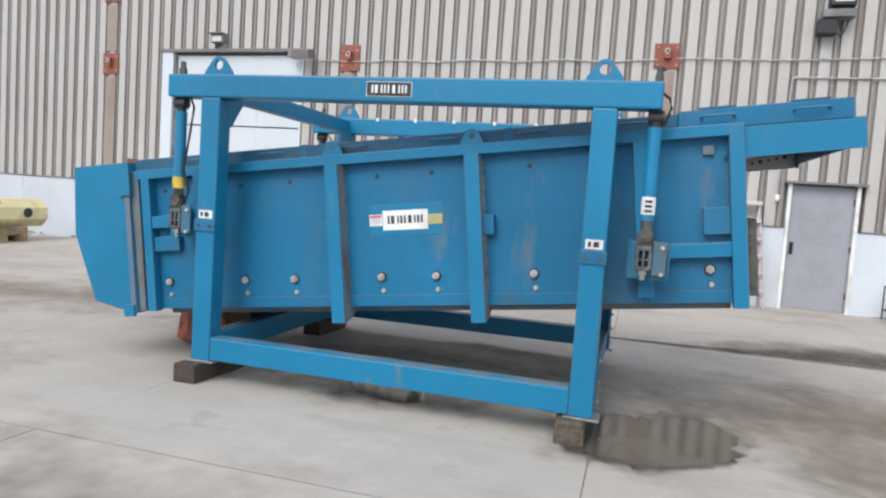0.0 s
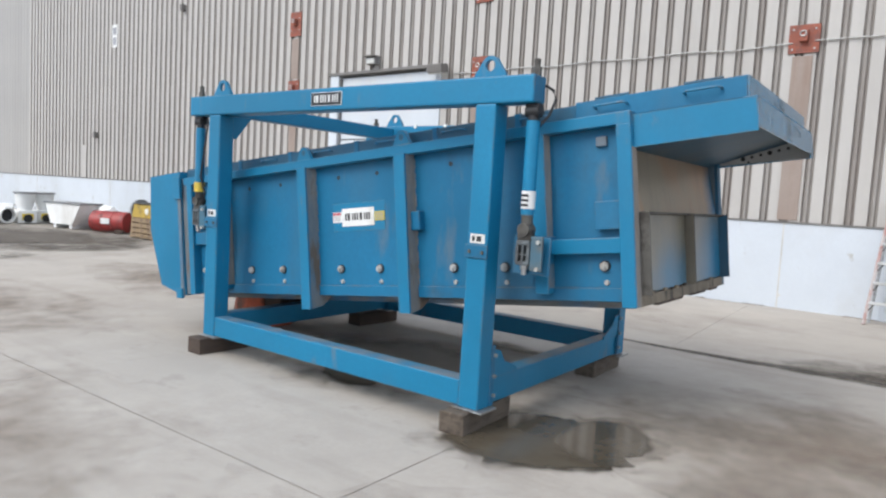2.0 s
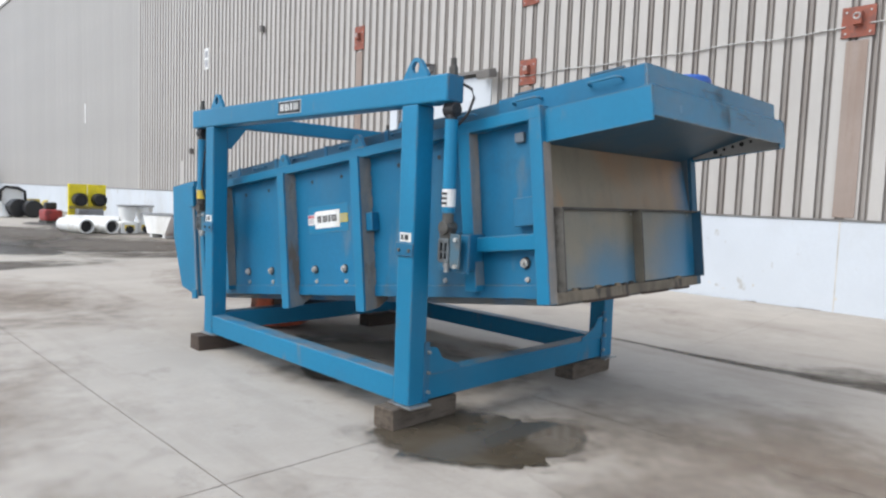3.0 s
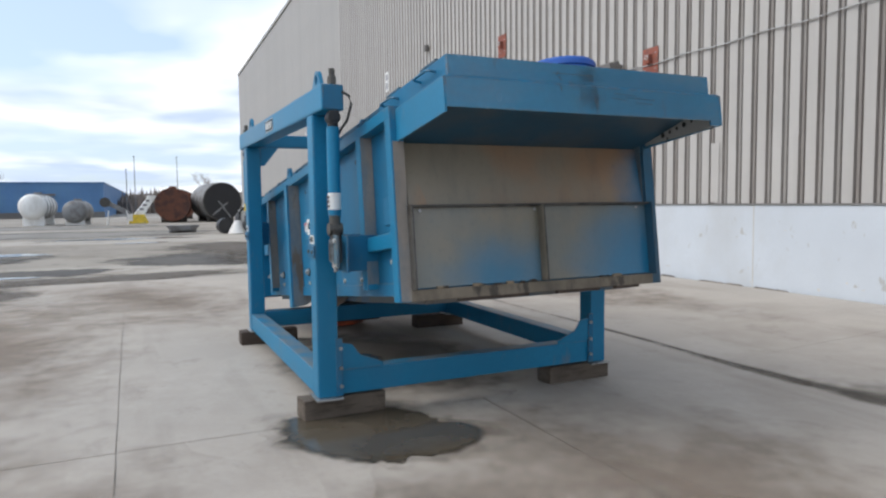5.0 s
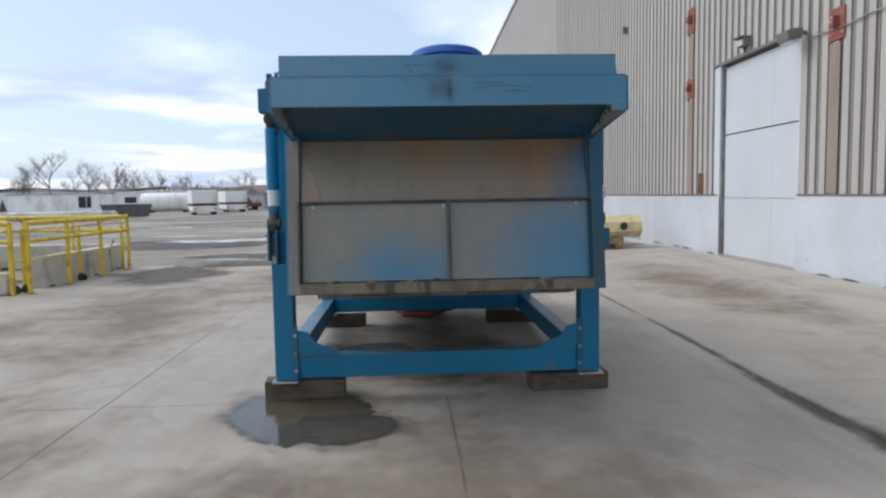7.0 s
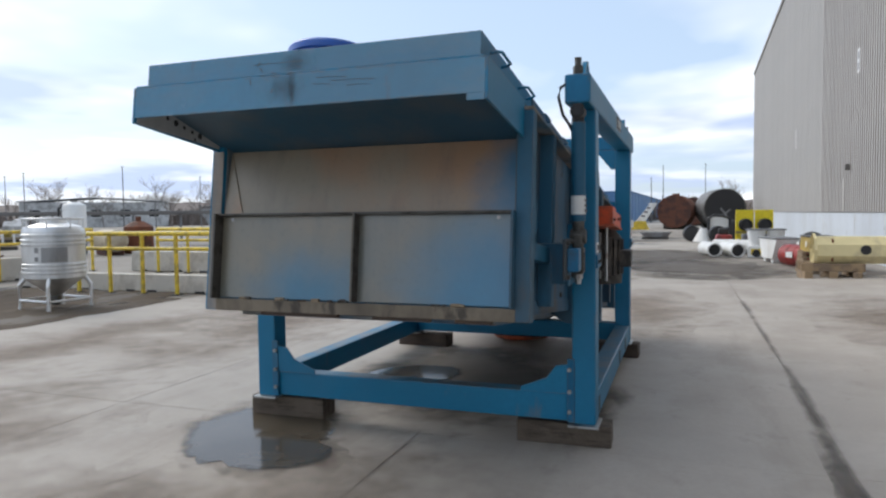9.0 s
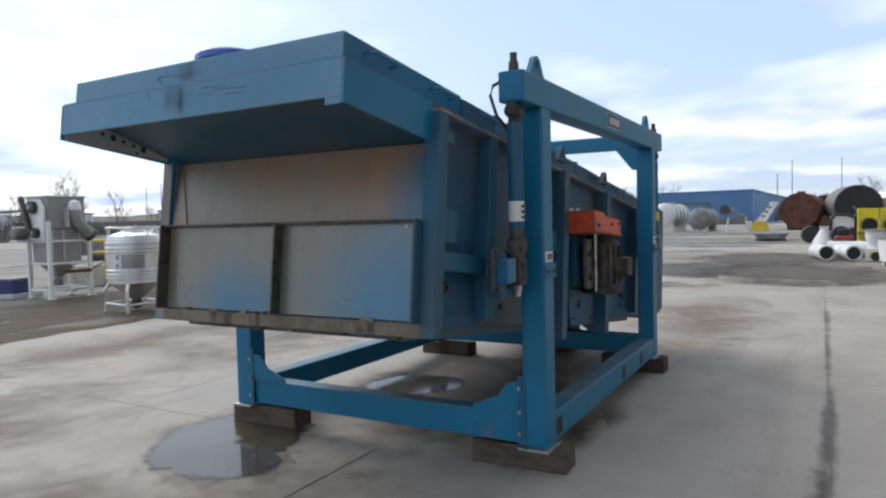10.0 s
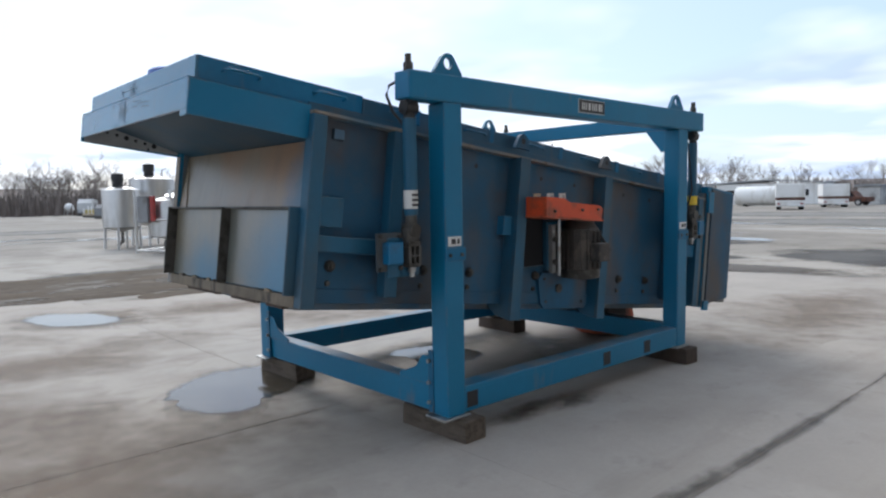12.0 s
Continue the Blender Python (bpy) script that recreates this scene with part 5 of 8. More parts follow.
guard = mpart("belt_guard", prism(B(), [(-1.13, 1.42), (-1.34, 1.40), (-1.80, 1.37), (-1.82, 1.46), (-1.78, 1.485), (-1.40, 1.515), (-1.34, 1.545), (-1.13, 1.56)], 6.43, 6.73), "orange", "bright orange belt guard, grimy along its lid")
mpart("guard_lip", prism(B(), [(-1.12, 1.412), (-1.34, 1.392), (-1.81, 1.362), (-1.81, 1.374), (-1.34, 1.404), (-1.12, 1.424)], 6.425, 6.742), "rust_orange", "", guard)
for x in (-1.22, -1.55, -1.75):
    mpart("guard_bolt", cyl(B(), (x, 6.73, 1.455), (x, 6.742, 1.455), 0.011, seg=6), "grime", "", guard)
MX, MY = -1.70, 6.60
motor = mpart("motor", revolve(B(), [(0.11, 0.95), (0.145, 0.98), (0.145, 1.31), (0.11, 1.34), (0.10, 1.39)], 24, Matrix.Translation((MX, MY, 0))), "motor_brown", "grey-brown vertical electric motor", smooth=True)
for k in range(18):
    a = 2 * math.pi * k / 18
    mpart("cooling_fin", box(B(), (0.14, -0.006, 1.0), (0.164, 0.006, 1.29), Matrix.Translation((MX, MY, 0)) @ pose(0, 0, 0, 0, 0, math.degrees(a))), "motor_brown", "", motor)
mpart("fan_cowl", revolve(B(), [(0.10, 0.915), (0.15, 0.925), (0.155, 0.99), (0.15, 0.995)], 24, Matrix.Translation((MX, MY, 0))), "grime", "", motor, True)
mpart("terminal_box", box(B(), (MX - 0.07, MY + 0.14, 1.06), (MX + 0.07, MY + 0.23, 1.20), None, 0.012), "motor_brown", "", motor)
mpart("conduit", sweep(B(), [(MX - 0.07, MY + 0.18, 1.10), (MX - 0.17, MY + 0.16, 1.13), (MX - 0.215, MY + 0.06, 1.22), (MX - 0.205, MY - 0.02, 1.34), (MX - 0.17, MY - 0.06, 1.40)], 0.012, 8), "black", "black motor cable", motor, True)
mpart("motor_plate", box(B(), (-1.88, SB + 0.004, 0.98), (-1.46, SB + 0.05, 1.37), None, 0.012), "dark_rib", "", motor)
for x in (-1.36, -1.42):
    mpart("slide_bar", box(B(), (x - 0.021, 6.575, 0.985), (x + 0.021, 6.615, 1.35), None, 0.006), "pale_bar" if x > -1.4 else "grime", "pale flat slide bar" if x > -1.4 else "", motor)
for z in (1.07, 1.24):
    mpart("adjuster_nut", cyl(B(), (-1.36, 6.612, z), (-1.36, 6.64, z), 0.022, seg=6), "grime", "", motor)
mpart("adjuster_rod", cyl(B(), (-1.36, 6.66, 0.97), (-1.36, 6.66, 1.42), 0.011, seg=10), "steel", "", motor)
# belt opening: a black sheet stands in for its inner shade, framed by flat bars
mpart("belt_opening", box(B(), (-1.47, SB + 0.0032, 1.03), (-1.14, SB + 0.008, 1.40)), "black", "flat black plate painted as the dark of the belt opening", body)
for lo, hi in (((-1.14, 1.0), (-1.12, 1.42)), ((-1.48, 1.0), (-1.46, 1.42)), ((-1.46, 1.01), (-1.14, 1.03))):
    mpart("opening_bar", box(B(), (lo[0], SB + 0.003, lo[1]), (hi[0], SB + 0.022, hi[1]), None, 0.003), "dark_rib", "", body)
# rounded gear cover low on the side plate
cov = [(-2.0, 0.66), (-1.96, 0.63), (-1.44, 0.69), (-1.40, 0.73), (-1.38, 0.92), (-1.42, 0.97), (-1.92, 0.93), (-1.98, 0.88)]
cover_ = mpart("gear_cover", prism(B(), cov, SB + 0.004, SB + 0.030), "blue_back", "dirt-brown gear cover plate", body)
mpart("cover_boss", cyl(B(), (-1.62, SB + 0.030, 0.83), (-1.62, SB + 0.045, 0.83), 0.035, seg=18), "grime", "", cover_, True)
for x, z in ((-1.92, 0.69), (-1.46, 0.74), (-1.45, 0.92), (-1.92, 0.88)):
    mpart("bolt", cyl(B(), (x, SB + 0.030, z), (x, SB + 0.040, z), 0.011, seg=6), "grime", "", cover_)
# four hangers between beam ends and body
for hx, hy in ((0.07, 4.315), (-3.38, 4.30), (0.05, 6.645), (-3.38, 6.655)):
    s = -1 if hy < 5.5 else 1
    hanger = mpart("hanger_rod", cyl(B(), (hx, hy, 1.46), (hx, hy, 2.04), 0.042, seg=20), "blue" if s < 0 else "dark_rib", "round blue hanger rod", smooth=True)
    bm = cyl(B(), (hx, hy, 2.03), (hx, hy, 2.07), 0.035)
    cyl(bm, (hx - 0.045, hy, 2.10), (hx + 0.045, hy, 2.10), 0.042)
    box(bm, (hx - 0.05, hy - 0.03, 2.07), (hx + 0.05, hy + 0.03, 2.146), None, 0.012)
    mpart("universal_joint", bm, "black", "greasy black joint", hanger)
    bm = cyl(B(), (hx, hy, 1.40), (hx, hy, 1.465), 0.036)
    cyl(bm, (hx, hy - 0.045, 1.37), (hx, hy + 0.045, 1.37), 0.042)
    box(bm, (hx - 0.05, hy - 0.028, 1.30), (hx + 0.05, hy + 0.028, 1.385), None, 0.014)
    mpart("universal_joint", bm, "grime", "greasy lower joint", hanger)
    mpart("top_bolt", cyl(cyl(B(), (hx, hy, ZT - 0.002), (hx, hy, ZT + 0.05), 0.03, seg=6), (hx, hy, ZT + 0.05), (hx, hy, ZT + 0.10), 0.02, seg=12), "grime", "", hanger)
    # bracket: a cast cage with two tall rounded windows and a cross bar
    cast = "dust_steel" if s < 0 else "grime"
    cage = mpart("hanger_bracket", box(B(), (hx - 0.050, hy - 0.035, 1.272), (hx + 0.046, hy + 0.035, 1.305), None, 0.012), cast, "dusty steel hanger cage", hanger)
    for dx, w_ in ((-0.052, 0.022), (-0.009, 0.015), (0.026, 0.022)):
        mpart("cage_bar", box(B(), (hx + dx, hy - 0.034, 1.160), (hx + dx + w_, hy + 0.034, 1.274), None, 0.006), cast, "", hanger)
    for z, h_ in ((1.148, 0.026), (1.210, 0.012)):
        mpart("cage_bar", box(B(), (hx - 0.048, hy - 0.032, z), (hx + 0.044, hy + 0.032, z + h_), None, 0.010), cast, "", hanger)
    # black sheet behind the bars paints the hollow's shade
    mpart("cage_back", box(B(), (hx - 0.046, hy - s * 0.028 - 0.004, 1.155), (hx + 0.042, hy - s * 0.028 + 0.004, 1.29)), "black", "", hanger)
    if s < 0:
        mpart("clamp_plate", box(B(), (hx + 0.052, hy - 0.030, 1.12), (hx + 0.135, hy - 0.012, 1.335), None, 0.008), "boss_dust", "dusty clamp plate beside the cage", hanger)
        for bz_ in (1.135, 1.30):
            mpart("bolt", cyl(B(), (hx + 0.108, hy - 0.030, bz_), (hx + 0.108, hy - 0.046, bz_), 0.014, seg=6), "zinc", "", hanger)
    yb = SF if s < 0 else SB
    a, b = sorted((hy - s * 0.03, yb))
    mpart("bracket_plate", box(B(), (hx + 0.05, a, 1.09), (hx + 0.07, b, 1.33), None, 0.004), "blue_body" if s < 0 else "dark_rib", "", hanger)
    mpart("bracket_plate", box(B(), (hx - 0.10, a, 1.09), (hx - 0.08, b, 1.33), None, 0.004), "blue_body" if s < 0 else "dark_rib", "", hanger)
    mpart("bracket_plate", box(B(), (hx - 0.10, min(hy - s * 0.03, hy - s * 0.045), 1.09), (hx + 0.16, max(hy - s * 0.03, hy - s * 0.045), 1.33), None, 0.004), "blue_body" if s < 0 else "dark_rib", "", hanger)
    if s > 0:
        dx = 0.085 if hx > -1 else -0.195
        mpart("boss_plate", box(B(), (hx + dx - 0.035, hy - 0.055, 1.13), (hx + dx + 0.145, hy - 0.035, 1.36), None, 0.004), "rib_grime", "dust-grey bracket plate", hanger)
        mpart("boss", box(B(), (hx + dx, hy - 0.036, 1.175), (hx + dx + 0.11, hy + 0.03, 1.305), None, 0.008), "boss_blue", "clean blue square boss", hanger)
        for bx_, bz_ in ((-0.018, 1.145), (-0.018, 1.34), (0.128, 1.145), (0.128, 1.34)):
            mpart("bolt", cyl(B(), (hx + dx + bx_, hy - 0.036, bz_), (hx + dx + bx_, hy - 0.016, bz_), 0.014, seg=6), "grime", "", hanger)
    mpart("lower_bolt", cyl(cyl(B(), (hx, hy, 1.12), (hx, hy, 1.152), 0.026, seg=6), (hx, hy, 1.088), (hx, hy, 1.12), 0.017, seg=10), "steel", "", hanger)
    if hx > -1:
        st = mpart("sticker", cyl(B(), (hx, hy, 1.50), (hx, hy, 1.61), 0.0435, seg=20, caps=False), "white", "worn white wrap-round sticker", hanger)
        for k in range(3):
            mpart("print_bar", box(B(), (hx - 0.022, hy + s * 0.040, 1.515 + 0.03 * k), (hx + 0.022, hy + s * 0.047, 1.53 + 0.03 * k)), "label_black", "", hanger)
    else:
        mpart("yellow_band", cyl(B(), (hx, hy, 1.46), (hx, hy, 1.545), 0.047, seg=20), "yellow", "yellow band", hanger)
    # safety cable beside the rod
    sx = 0.10 if hx < -1 else 0.03
    pts = [(hx + sx * 0.6, hy + s * -0.02, 2.15), (hx + sx * 1.1, hy, 2.08), (hx + sx, hy + 0.02 * s, 1.9), (hx + sx * 0.6, hy + 0.03 * s, 1.6), (hx + sx * 0.9, hy, 1.45), (hx + sx * 0.5, hy, 1.33)]
    if hx > -1:
        pts = [(hx + 0.03, hy - s * 0.06, ZT - 0.05), (hx + 0.075, hy - s * 0.09, ZT - 0.08), (hx + 0.09, hy - s * 0.1, 2.18), (hx + 0.06, hy - s * 0.08, 2.08), (hx + 0.03, hy - s * 0.05, 2.03), (hx, hy - s * 0.03, 1.98)]
    mpart("safety_cable", sweep(B(), pts, 0.009), "black", "", hanger)

# timber blocks under the four feet
for bx, by, dark in ((-0.385, 4.13, 0), (-3.235, 4.13, 1), (-0.395, 6.19, 0), (-3.25, 6.20, 1)):
    bm = box(B(), (-0.0, 0.0, 0.0), (0.19, 0.61, 0.148), None, 0.012)
    bmesh.ops.subdivide_edges(bm, edges=[e for e in bm.edges if e.calc_length() > 0.3], cuts=7)
    for v in bm.verts:
        v.co += Vector((noise.noise(v.co * 5) * 0.014, noise.noise(v.co * 7 + Vector((3, 1, 2))) * 0.014, noise.noise(v.co * 9 + Vector((1, bx, by))) * 0.006 - 0.004 if v.co.z > 0.1 else 0))
    ob = whole("timber_block", bm, M["timber" if dark else "pale_timber"], "short weathered timber block under a machine foot", "timber block", "timber blocks under the machine")
    ob.matrix_basis = pose(bx, by, 0.012, 0, 0, {0: 2, 1: -3}[dark])

# ---- things on the facade ----
def wall_thing(name, x, d, z, label, category, group=""):
    ob = new(name)
    ob.empty_display_size = 0.1
    ob.matrix_basis = WALL_M @ pose(x, -d, z)
    WORLD[ob] = ob.matrix_basis.copy()
    return tagged(ob, label, category, group)


def wpart(name, bm, mat, parent, label="", smooth=False):
    return part(name, bm, M[mat], parent, label, smooth, local=True)


def wall_bracket(x, z, h=0.42):
    br = wall_thing("wall_bracket", x, 0.056, z, "weathered red-orange steel bracket plate on the cladding", "bracket", "brackets on the wall")
    wpart("plate", box(B(), (-0.21, -0.016, -h / 2), (0.21, 0.0, h / 2), None, 0.004), "bracket_red", br)
    wpart("arm", box(B(), (-0.05, -0.11, -0.05), (0.06, -0.016, 0.12), None, 0.006), "bracket_red", br)
    wpart("eye", sweep(B(), [(0.04 * math.cos(a), -0.11, 0.06 + 0.04 * math.sin(a)) for a in (2 * math.pi * k / 12 for k in range(13))], 0.012), "steel", br)
    for dx, dz in ((-0.15, -0.15), (0.15, -0.15), (-0.15, 0.14), (0.15, 0.14)):
        wpart("bolt", cyl(B(), (dx, -0.016, dz), (dx, -0.03, dz), 0.014, seg=6), "steel", br)
    return br


for x, z, h in ((0.25, 4.19, 0.42), (-5.64, 4.15, 0.50), (-11.44, 4.02, 0.46), (-5.64, 5.68, 0.42), (-11.44, 5.66, 0.60), (0.25, 5.75, 0.42), (6.0, 4.2, 0.42)):
    wall_bracket(x, z, h)


def wall_lamp(x, z, s=1.0):
    lamp = wall_thing("wall_lamp", x, 0.055, z, "small weathered grey floodlight above the tall door", "lamp", "lamps on the wall")
    wpart("box", box(B(), (-0.16 * s, -0.14, -0.09 * s), (0.16 * s, 0, 0.10 * s), None, 0.015), "grey_far", lamp)
    wpart("lens", box(B(), (-0.12 * s, -0.155, -0.07 * s), (0.12 * s, -0.14, 0.05 * s), None, 0.006), "lamp_glass", lamp)
    wpart("hood", box(B(), (-0.18 * s, -0.22, 0.09 * s), (0.18 * s, 0.0, 0.115 * s), None, 0.006), "trim", lamp)
    wpart("stay", sweep(B(), [(0, 0, -0.07), (0.02, -0.08, -0.14), (0.10, -0.09, -0.13)], 0.012), "grime", lamp)


wall_lamp(-8.62, 4.52, 0.95)
fl = wall_thing("door_floodlight", -6.52, 0.055, 4.22, "boxy dark floodlight at the corner of the tall door", "lamp")
wpart("arm", box(B(), (-0.04, -0.25, -0.03), (0.04, 0, 0.03), None, 0.006), "trim", fl)
wpart("ballast_box", box(B(), (-0.40, -0.18, -0.08), (-0.22, -0.02, 0.05), None, 0.012), "grey_far", fl)
wpart("head", box(B(), (-0.19, -0.42, -0.08), (0.19, -0.18, 0.10), pose(0, 0, 0, 12, 0, 0), 0.02), "trim", fl)
wpart("lens", box(B(), (-0.16, -0.40, -0.10), (0.16, -0.22, -0.075), pose(0, 0, 0, 12, 0, 0), 0.004), "lamp_glass", fl)
fl = wall_thing("area_floodlight", 2.62, 0.055, 4.62, "large dark floodlight on a box above the grey door", "lamp")
wpart("driver_box", box(B(), (-0.12, -0.26, 0.12), (0.34, 0, 0.24), None, 0.012), "grey_far", fl)
wpart("reflector", box(B(), (-0.02, -0.30, 0.24), (0.34, -0.04, 0.52), pose(0, 0, 0, -14, 0, 0), 0.03), "black", fl)
wpart("lens", box(B(), (0.03, -0.315, 0.29), (0.29, -0.30, 0.47), pose(0, 0, 0, -14, 0, 0), 0.006), "lamp_glass", fl)
wpart("junction_box", box(B(), (-0.17, -0.22, -0.13), (0.10, 0, 0.11), None, 0.02), "black", fl)
wpart("cable", sweep(B(), [(0.10, -0.1, -0.08), (0.18, -0.12, -0.16), (0.24, -0.06, -0.02), (0.28, -0.03, 0.12)], 0.01), "black", fl)


def wall_cable(pts, r=0.012, label="thin pale cable strung along the cladding"):
    c = new("wall_cable", mesh_of("wall_cable", sweep(B(), pts, r, 6), M["steel"]))
    c.matrix_basis = WALL_M
    return tagged(c, label, "cable", "cables on the wall")


def sag(x0, z0, x1, z1, n=24, dip=0.03, d=-0.075):
    return [(x0 + (x1 - x0) * k / n, d, z0 + (z1 - z0) * k / n - dip * math.sin(math.pi * (k / n) * 4) ** 2) for k in range(n + 1)]


wall_cable(sag(-6.3, 4.10, 0.1, 4.13, 28))
wall_cable(sag(0.4, 4.15, 13.5, 4.20, 40))
wall_cable(sag(2.2, 3.85, 13.5, 3.95, 30, 0.02), 0.016, "pale conduit along the cladding")
wall_cable([(2.2, -0.075, 3.85), (2.17, -0.075, 3.0), (2.15, -0.075, 1.95)], 0.014, "vertical pale conduit beside the grey door")
sw = wall_thing("pull_switch", 2.15, 0.06, 1.86, "small white pull switch at the end of the conduit", "switch")
wpart("body", revolve(B(), [(0.02, 0), (0.035, 0.02), (0.035, 0.09), (0.02, 0.11)], 14, pose(0, -0.02, 0)), "white", sw, smooth=True)
tag_ = wall_thing("number_tag", -20.85, 0.056, 6.28, "small white tag with dark marks high on the cladding", "sign")
wpart("board", box(B(), (-0.18, -0.012, -0.38), (0.18, 0, 0.38), None, 0.004), "white", tag_)
for a, b, c, d in ((-0.11, 0.05, 0.11, 0.28), (-0.11, -0.29, 0.11, -0.05)):
    wpart("print_bar", box(B(), (a, -0.018, b), (c, -0.012, d)), "label_grey", tag_)
for x, z, w, h, mt, lab in ((-10.77, 1.72, 0.14, 0.24, "rust", "rusty patch plate low on the cladding"), (-4.02, 1.98, 0.09, 0.50, "crest", "pale patch strip on the cladding"), (-22.95, 2.05, 0.16, 0.58, "crest", "pale patch strip on the cladding"), (-35.8, 5.3, 0.10, 0.5, "white", "pale patch strip on the cladding")):
    pp = wall_thing("patch_plate", x, 0.056, z, lab, "patch")
    wpart("sheet", box(B(), (-w, -0.006, -h), (w, 0, h), None, 0.002), mt, pp)
for x, z in ((-22.0, 2.97), (-16.6, 6.68)):
    pk = wall_thing("wall_peg", x, 0.056, z, "small dark fixing on the cladding", "fixing", "fixings on the wall")
    wpart("body", box(B(), (-0.06, -0.14, -0.1), (0.06, 0, 0.1), None, 0.02), "trim", pk)
# rust-streaked cover strips below the brackets
for x, z0, z1 in ((-11.44, 1.48, 3.74), (-5.68, 1.48, 3.86), (-11.44, 4.30, 5.30), (0.25, 1.48, 3.94)):
    cs = wall_thing("cover_strip", x, 0.054, z0, "rust-streaked cover strip on the cladding", "cover strip", "cover strips on the wall")
    wpart("strip", box(B(), (-0.14, -0.006, 0), (0.14, 0, z1 - z0), None, 0.002), "streaked", cs)

# stepladder leaning at the plinth
lad = thing("stepladder", 1.72, 11.62, ground_z_at(11.62), "folded stepladder with red rails and grey treads against the wall", "ladder", turn=WALL_TURN)
for s in (-1, 1):
    part("rail", sweep(B(), [(s * 0.31, -0.12, 0.0), (s * 0.155, 0.20, 1.66)], 0.024, 6), M["ladder_red"], lad, local=True)
    part("rear_leg", sweep(B(), [(s * 0.27, 0.12, 0.0), (s * 0.14, 0.25, 1.55)], 0.018, 6), M["steel"], lad, local=True)
for k in range(5):
    f = 0.17 + 0.165 * k
    part("tread", box(B(), (-0.31 + 0.155 * f, -0.07 + 0.32 * f - 0.12, 1.66 * f), (0.31 - 0.155 * f, 0.03 + 0.32 * f - 0.12, 1.66 * f + 0.035), None, 0.006), M["grey_pale"], lad, local=True)
part("top_cap", box(B(), (-0.19, 0.10, 1.66), (0.19, 0.30, 1.72), None, 0.01), M["grey_pale"], lad, local=True)
for sx in (-0.17, 0.14):
    part("cap_side", box(B(), (sx, 0.15, 1.46), (sx + 0.03, 0.21, 1.66), None, 0.006), M["grey_pale"], lad, local=True)
part("cap_rail", box(B(), (-0.17, 0.14, 1.42), (0.17, 0.21, 1.46), None, 0.006), M["grey_pale"], lad, local=True)
for k in range(4):
    f = 0.17 + 0.165 * k
    for s in (-1, 1):
        x0 = s * (0.30 - 0.155 * f)
        part("tread_brace", sweep(B(), [(x0, -0.12 + 0.32 * f, 1.66 * f - 0.09), (x0 - s * 0.06, -0.12 + 0.32 * f, 1.66 * f)], 0.008, 5), M["grime"], lad, local=True)
cart = thing("wire_cart", 3.95, 11.5, ground_z_at(11.5), "low wire cart beside the grey door", "cart")
for sx in (-0.22, 0.22):
    for sy in (-0.16, 0.16):
        part("leg", sweep(B(), [(sx, sy, 0.03), (sx, sy, 0.55)], 0.012, 6), M["grime"], cart, local=True)
for z in (0.18, 0.53):
    part("frame", sweep(B(), [(-0.22, -0.16, z), (0.22, -0.16, z), (0.22, 0.16, z), (-0.22, 0.16, z), (-0.22, -0.16, z)], 0.012, 6), M["grime"], cart, local=True)
for k in range(5):
    part("brace", sweep(B(), [(-0.2 + 0.1 * k, -0.16, 0.18), (-0.12 + 0.08 * k, -0.16, 0.53)], 0.005, 5), M["grime"], cart, local=True)
part("bin", box(B(), (-0.18, -0.13, 0.19), (0.18, 0.13, 0.42), None, 0.02), M["steel"], cart, local=True)


# ---- water and damp on the yard ----
def blot(name, cx, cy, rx, ry, mat, label, z, seed, rough=0.28, n=64, turn=0.0, category="puddle"):
    """A flat patch with a wandering outline, lying on the ground."""
    bm = B()
    vs = []
    for k in range(n):
        a = 2 * math.pi * k / n
        c, s = math.cos(a), math.sin(a)
        w = 1 + rough * noise.noise(Vector((c * 1.3 + seed, s * 1.3, seed))) + 0.35 * rough * noise.noise(Vector((c * 4 + seed, s * 4, 2.0))) + 0.14 * rough * noise.noise(Vector((c * 11 + seed, s * 11, 5.0)))
        vs.append(bm.verts.new((rx * c * w, ry * s * w, 0.0)))
    bm.faces.new(vs)
    ob = whole(name, bm, M[mat], label, category, kind="stuff")
    rise = math.degrees(math.atan2(ground_z_at(cy + 0.01) - ground_z_at(cy - 0.01), 0.02))
    ob.matrix_basis = pose(cx, cy, ground_z_at(cy) + z) @ pose(0, 0, 0, rise, 0, 0) @ pose(0, 0, 0, 0, 0, turn)
    return ob


# damp under the machine; its colour also paints the machine's shade
blot("damp_patch", -1.75, 5.35, 1.75, 1.25, "damp_shade", "dark patch of damp and painted shade under the machine", 0.003, 2.0, 0.25, category="stain")
